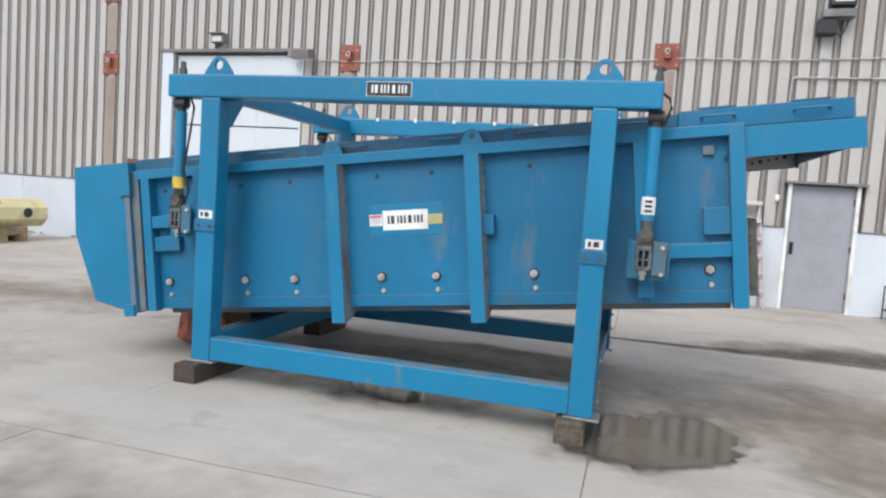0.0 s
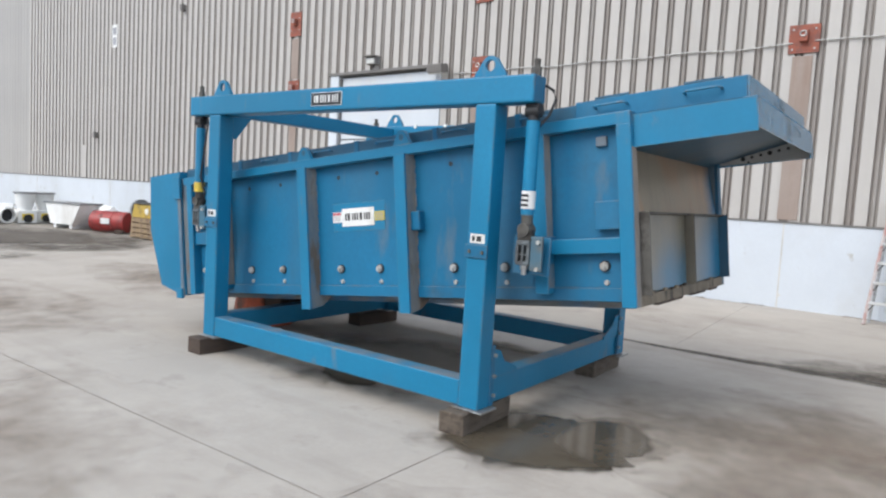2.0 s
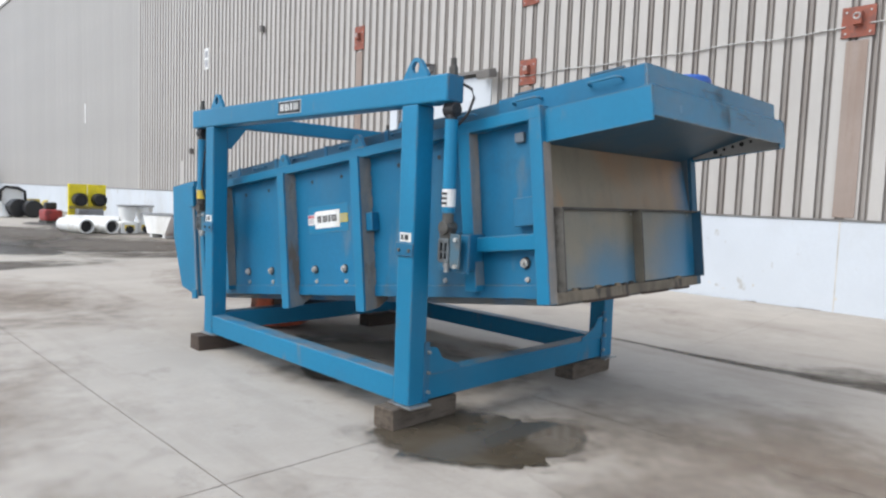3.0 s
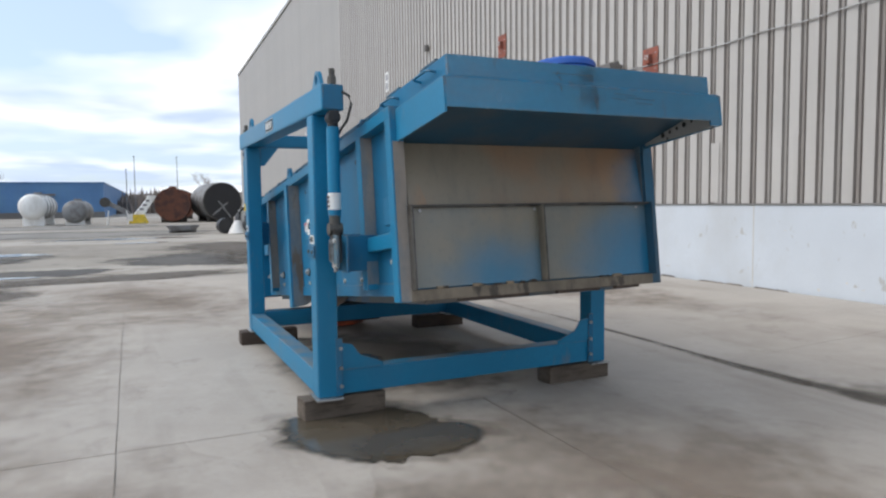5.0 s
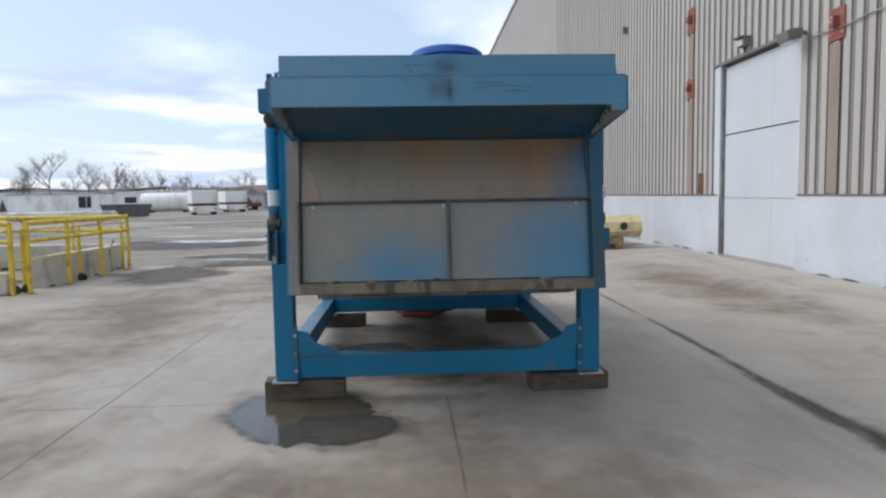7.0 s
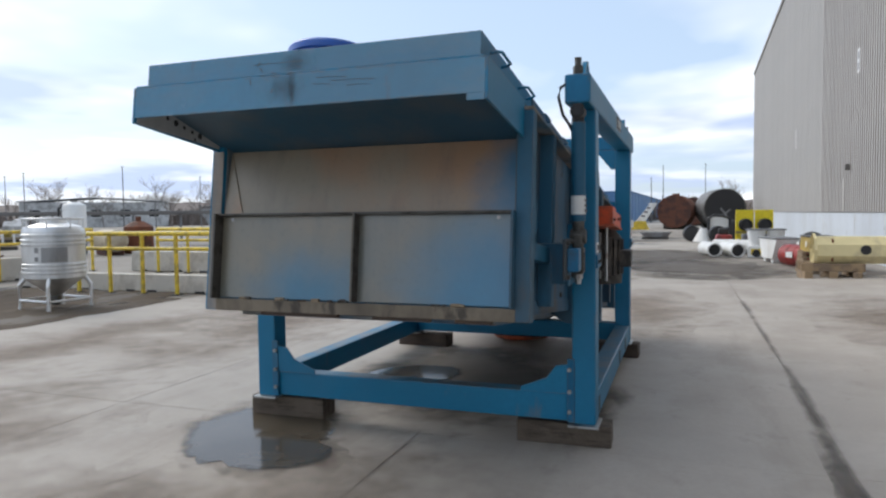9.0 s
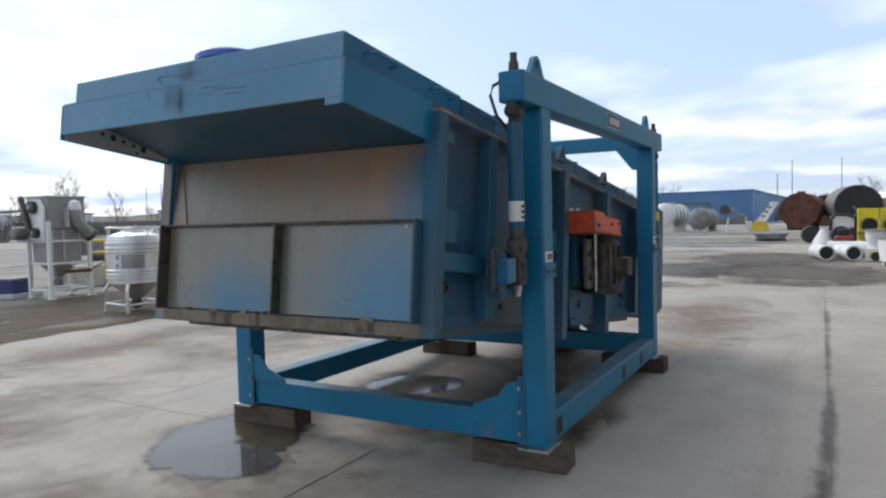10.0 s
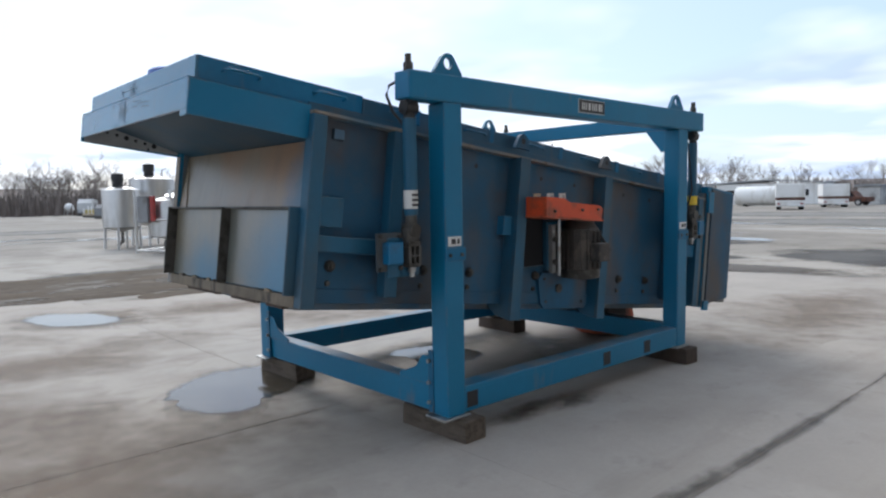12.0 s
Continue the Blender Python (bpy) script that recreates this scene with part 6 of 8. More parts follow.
for cx, cy, rx, ry, sd, tn, mt in ((3.4, 8.46, 2.4, 0.50, 6.3, 3, "damp"), (1.75, 8.22, 1.35, 0.26, 7.7, 5, "damp"), (0.0, 8.12, 1.8, 0.045, 9.2, 1, "crack"), (0.3, 8.08, 1.7, 0.11, 3.4, -1, "damp"), (2.3, 8.40, 1.7, 0.80, 5.4, 6, "damp"), (0.9, 8.12, 1.1, 0.15, 5.9, 2, "damp"), (-1.6, 8.13, 1.6, 0.05, 6.6, 0, "damp"), (-2.2, 8.17, 1.6, 0.045, 2.2, 0, "crack"), (6.0, 8.47, 2.0, 0.30, 4.4, -1, "damp"), (-4.9, 8.16, 2.0, 0.05, 12.1, -0.3, "crack"), (-7.2, 8.17, 1.8, 0.06, 13.1, 0.3, "crack")):
    blot("damp_patch", cx, cy, rx, ry, mt, "damp dirt streak along a slab joint", 0.003 + sd * 0.0001, sd, 0.4, 120, tn, category="stain")
for cx, cy, rx, ry, sd, tn in ((-1.45, 6.70, 0.45, 0.20, 8.1, -6), (-0.95, 6.66, 0.45, 0.17, 3.3, 4)):
    blot("damp_patch", cx, cy, rx, ry, "damp", "small damp dirt mark beside the machine", 0.0035, sd, 0.4, 80, tn, category="stain")
# brown films of soil dragged over the slabs
for cx, cy, rx, ry, sd, tn in ((-4.0, 1.6, 5.5, 1.3, 1.1, 6), (-2.0, 0.2, 4.5, 1.1, 2.1, -4), (-7.2, 3.4, 3.6, 1.6, 3.1, 8), (2.9, 4.6, 2.6, 1.5, 4.1, 10), (1.7, 5.7, 2.2, 1.6, 7.1, -6), (1.0, 2.2, 2.6, 1.2, 10.3, 4), (2.4, 0.9, 2.4, 0.8, 5.1, -8), (-6.5, 6.6, 3.4, 1.2, 6.1, 0), (-5.2, 9.9, 4.6, 1.2, 9.1, 0)):
    blot("soil_film", cx, cy, rx, ry, "soil", "thin brown film of dragged soil on the slabs", 0.0015 + sd * 0.0001, sd, 0.5, 90, tn, category="stain")
for cx, cy, rx, ry, sd, tn in ((0.32, -0.16, 0.72, 1.10, 5.1, 25), (0.27, 4.50, 0.76, 0.84, 1.3, -38)):
    blot("damp_patch", cx, cy, rx, ry, "damp", "wet brown fringe round a puddle", 0.0042, sd, 0.45, 120, tn, category="stain")
blot("puddle", 0.27, 4.50, 0.63, 0.70, "water", "shallow puddle beside a machine foot", 0.006, 1.3, 0.5, 200, -38)
blot("puddle", -1.76, 4.87, 0.62, 0.38, "water", "shallow puddle under the machine", 0.0075, 3.7, 0.45, 120, 118)
blot("puddle", 0.32, -0.16, 0.50, 0.80, "water", "bright puddle near the edge of the slabs", 0.006, 5.1, 0.30, 120, 25)
for cx, cy, rx, ry, sd, tn in ((-3.6, -2.6, 3.6, 1.5, 1, 4), (1.2, -3.4, 3.4, 1.6, 2, -5), (-1.4, -4.6, 3.6, 1.6, 3, 8), (-8.8, 0.3, 2.6, 1.4, 4, -10), (-11.6, 3.0, 1.2, 3.2, 5, 5), (-6.4, -3.4, 2.4, 1.8, 6, 0), (-15.6, 7.6, 5.2, 2.6, 7, 4), (-21.5, 6.6, 5.0, 2.8, 8, -3), (-13.0, 10.9, 2.4, 1.2, 9, 0), (-18.5, 10.6, 3.5, 1.2, 10, 0)):
    blot("mud", cx, cy, rx, ry, "mud", "dark wet mud along the edge of the slabs", -0.016 + 0.0005 * sd if cy < -2.5 or cx < -11 else 0.0028, sd, 0.6, 110, tn, category="mud")
for cx, cy, rx, ry, sd in ((-12.6, 0.4, 0.22, 0.62, 1.0), (-20.5, -1.5, 0.7, 2.2, 2.0), (-24.0, -5.0, 0.6, 3.0, 3.0), (-33.0, -9.0, 0.9, 4.0, 4.0), (-30.0, 2.5, 0.7, 2.4, 5.0), (-8.5, -22.0, 5.5, 0.8, 6.0), (-2.0, -24.5, 4.0, 0.7, 7.0), (-26.0, 3.6, 0.4, 1.0, 8.0)):
    blot("puddle", cx, cy, rx, ry, "water_far", "thin puddle on the old asphalt", -0.016, sd, 0.9, 120)
for cx, cy, rx, ry, mt, sd, tn in ((-13.4, 1.2, 1.1, 1.9, "patch_dark", 3, 4), (-16.5, 5.0, 3.0, 2.0, "patch_dark", 5, 0), (-19, -3.5, 3.5, 4.5, "patch_dark", 7, 10), (-36, 0, 5, 9, "patch_light", 9, 0), (-28.0, -16, 6, 7, "patch_light", 11, 0), (-50, -6, 9, 14, "patch_light", 13, 0), (-3, -6.0, 6.5, 1.6, "patch_dark", 15, 3), (-5, -34, 16, 4, "patch_light", 17, 0), (-24.0, 9.0, 3.5, 1.6, "patch_dark", 19, 0)):
    blot("ground_patch", cx, cy, rx, ry, mt, "uneven patch of old paving and dirt", -0.0245 + 0.0002 * sd, sd, 1.1, 160, tn, category="paving")


def mud_field(x0, x1, y0, y1, step, seed, label):
    """Churned, rutted mud: an uneven sheet that sinks into the ground all round its rim."""
    bm = B()
    nx, ny = int((x1 - x0) / step), int((y1 - y0) / step)
    grid = []
    for j in range(ny + 1):
        row = []
        for i in range(nx + 1):
            x, y = x0 + (x1 - x0) * i / nx, y0 + (y1 - y0) * j / ny
            rim = max(0.0, min(1.0, 2.2 * min(x - x0, x1 - x, y - y0, y1 - y) + 0.5 * noise.noise(Vector((x * 0.9, y * 0.9, seed + 4)))))
            p = Vector((x * 0.55, y * 1.6, seed))
            h = 0.030 * noise.noise(p) + 0.022 * noise.noise(p * 2.7) + 0.012 * noise.noise(Vector((x * 6, y * 9, seed)))
            row.append(bm.verts.new((x, y, -0.030 + 0.034 * rim + h * rim - 0.02 * (1 - rim))))
        grid.append(row)
    for j in range(ny):
        for i in range(nx):
            bm.faces.new((grid[j][i], grid[j][i + 1], grid[j + 1][i + 1], grid[j + 1][i]))
    return whole("mud", bm, M["mud_rut"], label, "mud", kind="stuff", smooth=True)


mud_field(-9.5, 3.6, -6.8, -1.95, 0.10, 3.0, "churned brown mud along the edge of the slabs")
mud_field(-6.6, -0.9, -2.6, -1.15, 0.08, 7.0, "ridge of dark mud against the slab edge")


# ---- stored goods along the facade ----
def pallet_mesh_parts(parent, x, y, z, w=1.2, d=1.0, turn=0.0):
    m = pose(x, y, z, 0, 0, turn)
    for k in range(3):
        part("bearer", box(B(), (-w / 2, -d / 2 + k * (d - 0.09) / 2, 0.022), (w / 2, -d / 2 + 0.09 + k * (d - 0.09) / 2, 0.11), m), M["pallet"], parent, local=True)
    for k in range(6):
        x0 = -w / 2 + k * (w - 0.1) / 5
        part("board", box(B(), (x0, -d / 2, 0.11), (x0 + 0.1, d / 2, 0.13), m), M["pallet"], parent, local=True)
    for k in range(3):
        x0 = -w / 2 + k * (w - 0.1) / 2
        part("board", box(B(), (x0, -d / 2, 0.0), (x0 + 0.1, d / 2, 0.022), m), M["pallet"], parent, local=True)


GZ = -0.008
for k in range(4):
    pal = thing("pallet", -14.45, 10.35, GZ + 0.132 * k, "stacked plain wooden pallet", "pallet", "stack of pallets", turn=4 - 2 * k)
    pallet_mesh_parts(pal, 0, 0, 0, 0.95, 0.8)
blk = thing("control_box", -14.45, 10.35, GZ + 0.53, "mustard yellow machine housing lying on stacked pallets", "machine part", turn=3)
part("housing", prism(B(), [(-0.62, 0.0), (0.62, 0.0), (0.55, 0.34), (-0.52, 0.34)], -0.28, 0.28), M["mustard"], blk, local=True)
part("lid", box(B(), (-0.56, -0.30, 0.34), (0.60, 0.30, 0.375), None, 0.008), M["grime"], blk, local=True)
part("end_disc", cyl(B(), (-0.70, 0, 0.17), (-0.62, 0, 0.17), 0.29, seg=28), M["grey_far"], blk, smooth=True, local=True)
part("badge", cyl(B(), (0.05, -0.285, 0.17), (0.05, -0.275, 0.17), 0.08, seg=20), M["white"], blk, local=True)
part("end_plate", box(B(), (0.60, -0.26, -0.02), (0.66, 0.26, 0.30), None, 0.01), M["rust"], blk, local=True)
duct = thing("duct_section", -12.37, 10.62, GZ + 0.38, "cream painted eight-sided duct section on timber bearers", "duct", turn=89)
R8 = [(0.31 * math.cos(math.pi * (k + 0.5) / 4), 0.31 * math.sin(math.pi * (k + 0.5) / 4) + 0.29) for k in range(8)]
bm = B()
o0 = [bm.verts.new((-0.70, y, z)) for y, z in R8]
o1 = [bm.verts.new((0.70, y, z)) for y, z in R8]
i0 = [bm.verts.new((-0.70, y * 0.94, (z - 0.29) * 0.94 + 0.29)) for y, z in R8]
i1 = [bm.verts.new((0.70, y * 0.94, (z - 0.29) * 0.94 + 0.29)) for y, z in R8]
for k in range(8):
    j = (k + 1) % 8
    bm.faces.new((o0[k], o0[j], o1[j], o1[k])), bm.faces.new((i0[j], i0[k], i1[k], i1[j])), bm.faces.new((o0[j], o0[k], i0[k], i0[j])), bm.faces.new((o1[k], o1[j], i1[j], i1[k]))
part("shell", bm, M["cream"], duct, local=True)
part("collar", cyl(B(), (-0.74, 0, 0.29), (-0.68, 0, 0.29), 0.35, seg=8, caps=False), M["cream"], duct, local=True)
part("inner_baffle", box(B(), (-0.4, -0.25, 0.05), (-0.37, 0.25, 0.53)), M["rust"], duct, local=True)
# black disc on the shell, painted as the dark of an opening
part("opening", cyl(B(), (0.22, -0.30, 0.30), (0.22, -0.275, 0.30), 0.10, seg=20), M["black"], duct, local=True)
bs = thing("timber_bearers", -12.50, 10.42, GZ, "stack of dark timber bearers", "timber", turn=89)
for x in (-0.72, -0.25, 0.20):
    part("bearer", box(B(), (x, -0.5, 0.0), (x + 0.16, 0.72, 0.22), None, 0.01), M["pallet"], bs, local=True)
for y in (-0.42, 0.0, 0.34):
    part("bearer", box(B(), (-0.78, y, 0.22), (0.42, y + 0.12, 0.388), None, 0.01), M["pallet"], bs, local=True)
rd = thing("red_drum", -16.45, 10.22, GZ, "red steel drum lying on its side with a white label", "drum", turn=28)
part("shell", revolve(B(), [(0.27, -0.52), (0.29, -0.50), (0.29, -0.16), (0.302, -0.15), (0.29, -0.14), (0.29, 0.14), (0.302, 0.15), (0.29, 0.16), (0.29, 0.50), (0.27, 0.52)], 28, pose(0, 0, 0.30, 0, 90, 0)), M["red"], rd, smooth=True, local=True)
part("label", box(B(), (-0.13, -0.305, 0.25), (0.13, -0.285, 0.40)), M["white"], rd, local=True)
part("chock", box(B(), (0.3, -0.32, 0.0), (0.5, -0.2, 0.1), None, 0.01), M["timber"], rd, local=True)
copy_thing(rd, pose(-15.85, 11.15, GZ, 0, 0, 12))


def hopper(x, y, turn, mat="white_far", s=1.0, foot="yellow", label="white flared hopper with a yellow foot"):
    hp = thing("hopper", x, y, GZ, label, "hopper", "hoppers along the wall", turn)
    part("cone", revolve(B(), [(0.20 * s, 0.38 * s), (0.20 * s, 0.44 * s), (0.26 * s, 0.62 * s), (0.29 * s, 0.93 * s), (0.31 * s, 0.95 * s)], 20), M[mat], hp, smooth=True, local=True)
    part("rim", revolve(B(), [(0.31 * s, 0.93 * s), (0.34 * s, 0.94 * s), (0.34 * s, 0.97 * s), (0.28 * s, 0.98 * s)], 20), M["grey_far"], hp, smooth=True, local=True)
    part("foot", box(B(), (-0.27 * s, -0.27 * s, 0.0), (0.27 * s, 0.27 * s, 0.40 * s), None, 0.03), M["white_far"], hp, local=True)
    part("patch", box(B(), (0.27 * s, -0.16 * s, 0.10 * s), (0.275 * s, 0.16 * s, 0.30 * s)), M[foot], hp, "yellow painted patch", local=True)
    part("flange", cyl(B(), (0.27 * s, 0, 0.15 * s), (0.31 * s, 0, 0.15 * s), 0.13 * s, seg=16), M["black"], hp, local=True)
    return hp


hopper(-20.25, 9.51, -4, s=0.96), hopper(-20.42, 10.12, -6, s=0.96)
skip = thing("white_trough", -18.1, 9.95, GZ, "white sheet-metal trough with sloping sides", "trough", turn=12)
part("shell", prism(B(), [(-0.5, 0.12), (0.4, 0.12), (0.75, 0.72), (-0.75, 0.72)], -0.35, 0.35), M["white_far"], skip, local=True)
part("rim", box(B(), (-0.78, -0.38, 0.70), (0.78, 0.38, 0.74), None, 0.006), M["grey_far"], skip, local=True)
for x in (-0.35, 0.3):
    part("foot", box(B(), (x - 0.06, -0.32, 0.0), (x + 0.06, 0.32, 0.125), None, 0.01), M["white_far"], skip, local=True)
bag = thing("bulk_bag", -17.3, 10.55, GZ, "crumpled white bulk bag", "bag")
bm = B()
bmesh.ops.create_icosphere(bm, subdivisions=3, radius=0.42)
for v in bm.verts:
    v.co = Vector((v.co.x, v.co.y * 0.9, max(-0.30, v.co.z * 0.95))) + v.co.normalized() * 0.12 * noise.noise(v.co * 4)
    v.co.z += 0.30
part("sack", bm, M["white_far"], bag, smooth=True, local=True)


def pipe_piece(x, y, turn, length=2.0, r=0.27):
    p = thing("white_pipe", x, y, GZ, "white painted pipe section with a dark open end", "pipe", "white pipes on the asphalt", turn)
    bm = B()
    outer = [[bm.verts.new((sx, r * math.cos(a), r + r * math.sin(a))) for a in (2 * math.pi * k / 24 for k in range(24))] for sx in (-length / 2, length / 2)]
    inner = [[bm.verts.new((sx, 0.82 * r * math.cos(a), r + 0.82 * r * math.sin(a))) for a in (2 * math.pi * k / 24 for k in range(24))] for sx in (-length / 2, length / 2)]
    for k in range(24):
        j = (k + 1) % 24
        bm.faces.new((outer[0][k], outer[0][j], outer[1][j], outer[1][k])), bm.faces.new((inner[0][j], inner[0][k], inner[1][k], inner[1][j]))
        for e in (0, 1):
            bm.faces.new((outer[e][k], inner[e][k], inner[e][j], outer[e][j]))
    part("shell", bm, M["white"], p, smooth=True, local=True)
    # black disc set inside paints the dark of the open end
    part("plug", cyl(B(), (length / 2 - 0.12, 0, r), (length / 2 - 0.10, 0, r), 0.81 * r, seg=24), M["black"], p, local=True)
    part("band", cyl(B(), (0, 0, r), (0.08, 0, r), r * 1.04, seg=24), M["white_far"], p, smooth=True, local=True)
    return p


pipe_piece(-20.9, 8.10, 11, 1.5, 0.235), pipe_piece(-20.7, 8.78, 13, 1.5, 0.235), pipe_piece(-22.4, 9.1, 66, 1.7, 0.25)
yf = thing("yellow_fan_frame", -25.9, 9.96, GZ, "bright yellow steel frame with two black round ducts", "frame", turn=3)
for s in (-1, 1):
    part("panel", box(B(), (-0.06, 0.02 if s > 0 else -0.70, 0.0 if s < 0 else 0.55), (0.06, 0.70 if s > 0 else -0.02, 1.58), None, 0.02), M["yellow_bright"], yf, local=True)
    part("duct", revolve(B(), [(0.23, 0.0), (0.25, 0.03), (0.25, 0.35), (0.21, 0.38), (0.17, 0.30)], 24, pose(0.06, 0.36 * s, 0.98, 0, 90, 0)), M["black"], yf, smooth=True, local=True)
    part("leg", box(B(), (-0.5, 0.60 * s - 0.05, 0.0), (0.06, 0.60 * s + 0.05, 0.09), None, 0.01), M["yellow_bright"], yf, local=True)
part("crossbar", box(B(), (0.05, -0.7, 0.62), (0.12, 0.7, 0.72), None, 0.01), M["yellow_dull"], yf, local=True)
part("motor", box(B(), (0.10, -0.5, 0.30), (0.5, 0.45, 0.62), None, 0.05), M["grey_far"], yf, local=True)
rm = thing("red_compressor", -26.6, 8.85, GZ, "small red machine with dark parts beside the wall", "machine")
part("housing", box(B(), (-0.45, -0.32, 0.1), (0.45, 0.32, 0.55), None, 0.10), M["red"], rm, local=True)
part("engine", box(B(), (-0.30, -0.2, 0.54), (0.1, 0.2, 0.82), None, 0.06), M["black"], rm, local=True)
part("skid", box(B(), (-0.55, -0.3, 0.0), (0.55, 0.3, 0.105), None, 0.01), M["grime"], rm, local=True)


def drum(name, x, y, r, length, mat, label, inside=False, turn=0.0):
    d = thing(name, x, y, GZ, label, "tank", turn=turn)
    prof = [(r * 0.98, -length / 2), (r, -length / 2 + 0.05)] + [q for k in range(1, 4) for q in ((r, -length / 2 + k * length / 4 - 0.06), (r * 1.02, -length / 2 + k * length / 4), (r, -length / 2 + k * length / 4 + 0.06))] + [(r, length / 2 - 0.05), (r * 0.98, length / 2)]
    part("shell", revolve(B(), prof, 40, pose(0, 0, r + 0.12, 0, 90, 0)), M[mat], d, smooth=True, local=True)
    for s in (-0.3, 0.3):
        part("saddle", box(B(), (s * length - 0.15, -r * 0.7, 0.0), (s * length + 0.15, r * 0.7, r * 0.42), None, 0.02), M["grime"], d, local=True)
    e = length / 2
    if inside:
        part("end_ring", revolve(B(), [(r * 0.99, e - 0.1), (r * 1.01, e - 0.05), (r * 1.01, e + 0.06), (r * 0.95, e + 0.07)], 40, pose(0, 0, r + 0.12, 0, 90, 0)), M["grime"], d, smooth=True, local=True)
        # black disc over the end paints the dark inside the tank
        part("mouth", cyl(B(), (e + 0.03, 0, r + 0.12), (e + 0.075, 0, r + 0.12), r * 0.95, seg=40), M["black"], d, local=True)
        for a in (35, -50):
            part("rung", box(B(), (e + 0.08, -0.07, -0.7 * r), (e + 0.14, 0.07, 0.35 * r), pose(0, 0, r * 0.8, a, 0, 0)), M["grey_far"], d, local=True)
    else:
        part("manway", cyl(B(), (1.2, 0, 2 * r + 0.0), (1.2, 0, 2 * r + 0.28), r * 0.22, seg=20), M[mat], d, local=True)
        part("end_rim", revolve(B(), [(r * 0.9, e), (r * 1.0, e + 0.02), (r * 1.0, e + 0.1), (r * 0.88, e + 0.08)], 40, pose(0, 0, r + 0.12, 0, 90, 0)), M["rust_dark"], d, smooth=True, local=True)
    return d


drum("rusty_tank", -61.5, 6.75, 1.46, 5.0, "rust", "large rusty brown cylindrical tank lying on saddles", turn=-6)
drum("dark_tank", -60.8, 10.25, 1.68, 5.0, "grey_far", "large cylindrical tank lying with its dark open end out", True, 8)
drum("white_tank", -76.0, 8.3, 1.5, 4.0, "white_far", "white cylindrical tank lying behind other tanks")
cr_ = thing("steel_cradle", -36.0, 5.75, GZ, "low grey steel cradle on the ground", "cradle", turn=10)
part("plate", prism(B(), [(-0.85, 0.40), (0.85, 0.40), (0.6, 0.12), (-0.6, 0.12)], -0.35, 0.35, pose(0, 0, 0, 0, 0, 90)), M["grey_far"], cr_, local=True)
for s in (-1, 1):
    part("runner", box(B(), (-0.2, 0.25 * s - 0.5, 0.0), (0.0, 0.25 * s + 0.5, 0.125), None, 0.01), M["grey_far"], cr_, local=True)
for x, y, r in ((-32.9, 7.65, 0.40), (-31.9, 8.85, 0.40), (-31.6, 9.35, 0.38)):
    cl_ = thing("hose_coil", x, y, GZ, "black rolled hose standing on edge", "hose coil", "hose coils", turn=10)
    part("coil", revolve(B(), [(r * 0.5, -0.28), (r, -0.26), (r * 1.03, 0), (r, 0.26), (r * 0.5, 0.28)], 28, pose(0, 0, r * 1.03, 0, 90, 0)), M["black"], cl_, smooth=True, local=True)
cn = thing("white_cone_hopper", -32.2, 8.2, GZ, "white cone-shaped hopper upside down", "hopper")
part("cone", revolve(B(), [(0.48, 0.0), (0.5, 0.05), (0.17, 0.64), (0.17, 0.69)], 24), M["white_far"], cn, smooth=True, local=True)
pf = thing("pump_frame", -36.5, 9.8, GZ, "low dark pump skid with a yellow valve", "pump", turn=15)
part("skid", box(B(), (-1.0, -1.2, 0), (1.0, 1.2, 0.15), None, 0.02), M["grime"], pf, local=True)
part("pump", revolve(B(), [(0.3, -0.7), (0.45, -0.6), (0.45, 0.5), (0.3, 0.6)], 20, pose(0, -0.5, 0.62, 90, 0, 0)), M["black"], pf, smooth=True, local=True)
part("valve", box(B(), (0.0, 0.45, 0.15), (0.4, 1.0, 0.75), None, 0.08), M["yellow_dull"], pf, local=True)

hp_ = thing("hose_rack", -33.6, 9.0, GZ, "white upright panel with a black hose looped over it", "rack", turn=8)
part("panel", box(B(), (-0.06, -0.55, 0.0), (0.06, 0.45, 1.25), None, 0.03), M["white_far"], hp_, local=True)
part("foot", box(B(), (-0.3, -0.55, 0.0), (0.3, 0.45, 0.08), None, 0.02), M["grey_far"], hp_, local=True)
part("hose", sweep(B(), [(0.12, -0.55, 0.55), (0.12, -0.52, 1.15), (0.12, -0.3, 1.34), (0.12, 0.2, 1.3), (0.12, 0.5, 1.15), (0.12, 0.55, 0.5), (0.2, 0.6, 0.07)], 0.07, 8), M["black"], hp_, smooth=True, local=True)
yv_ = thing("yellow_chute", -34.2, 10.2, GZ, "small bent yellow sheet-metal chute", "chute", turn=10)
part("sheet", prism(B(), [(-0.3, 0.0), (0.25, 0.0), (0.4, 0.75), (0.1, 0.45), (-0.25, 0.7)], -0.2, 0.2, pose(0, 0, 0, 0, 0, 90)), M["yellow_dull"], yv_, local=True)


# ---- far side of the yard ----
def saddle_tank(x, y, r, length, mat, label, bands=3, turn=0.0, lift=0.55):
    t_ = thing("storage_tank", x, y, GZ, label, "tank", "storage tanks across the yard", turn)
    zc = r + lift
    prof = [(r * 0.05, length / 2 + r * 0.55)] + [(r * math.sin(a), length / 2 + r * 0.55 * math.cos(a)) for a in (math.pi / 2 * k / 6 for k in range(1, 7))]
    prof = [(q, -h) for q, h in prof] + [(q, h) for q, h in reversed(prof)]
    part("shell", revolve(B(), prof, 32, pose(0, 0, zc, 0, 90, 0)), M[mat], t_, smooth=True, local=True)
    for k in range(bands):
        xx = -length / 2 + (k + 0.5) * length / bands
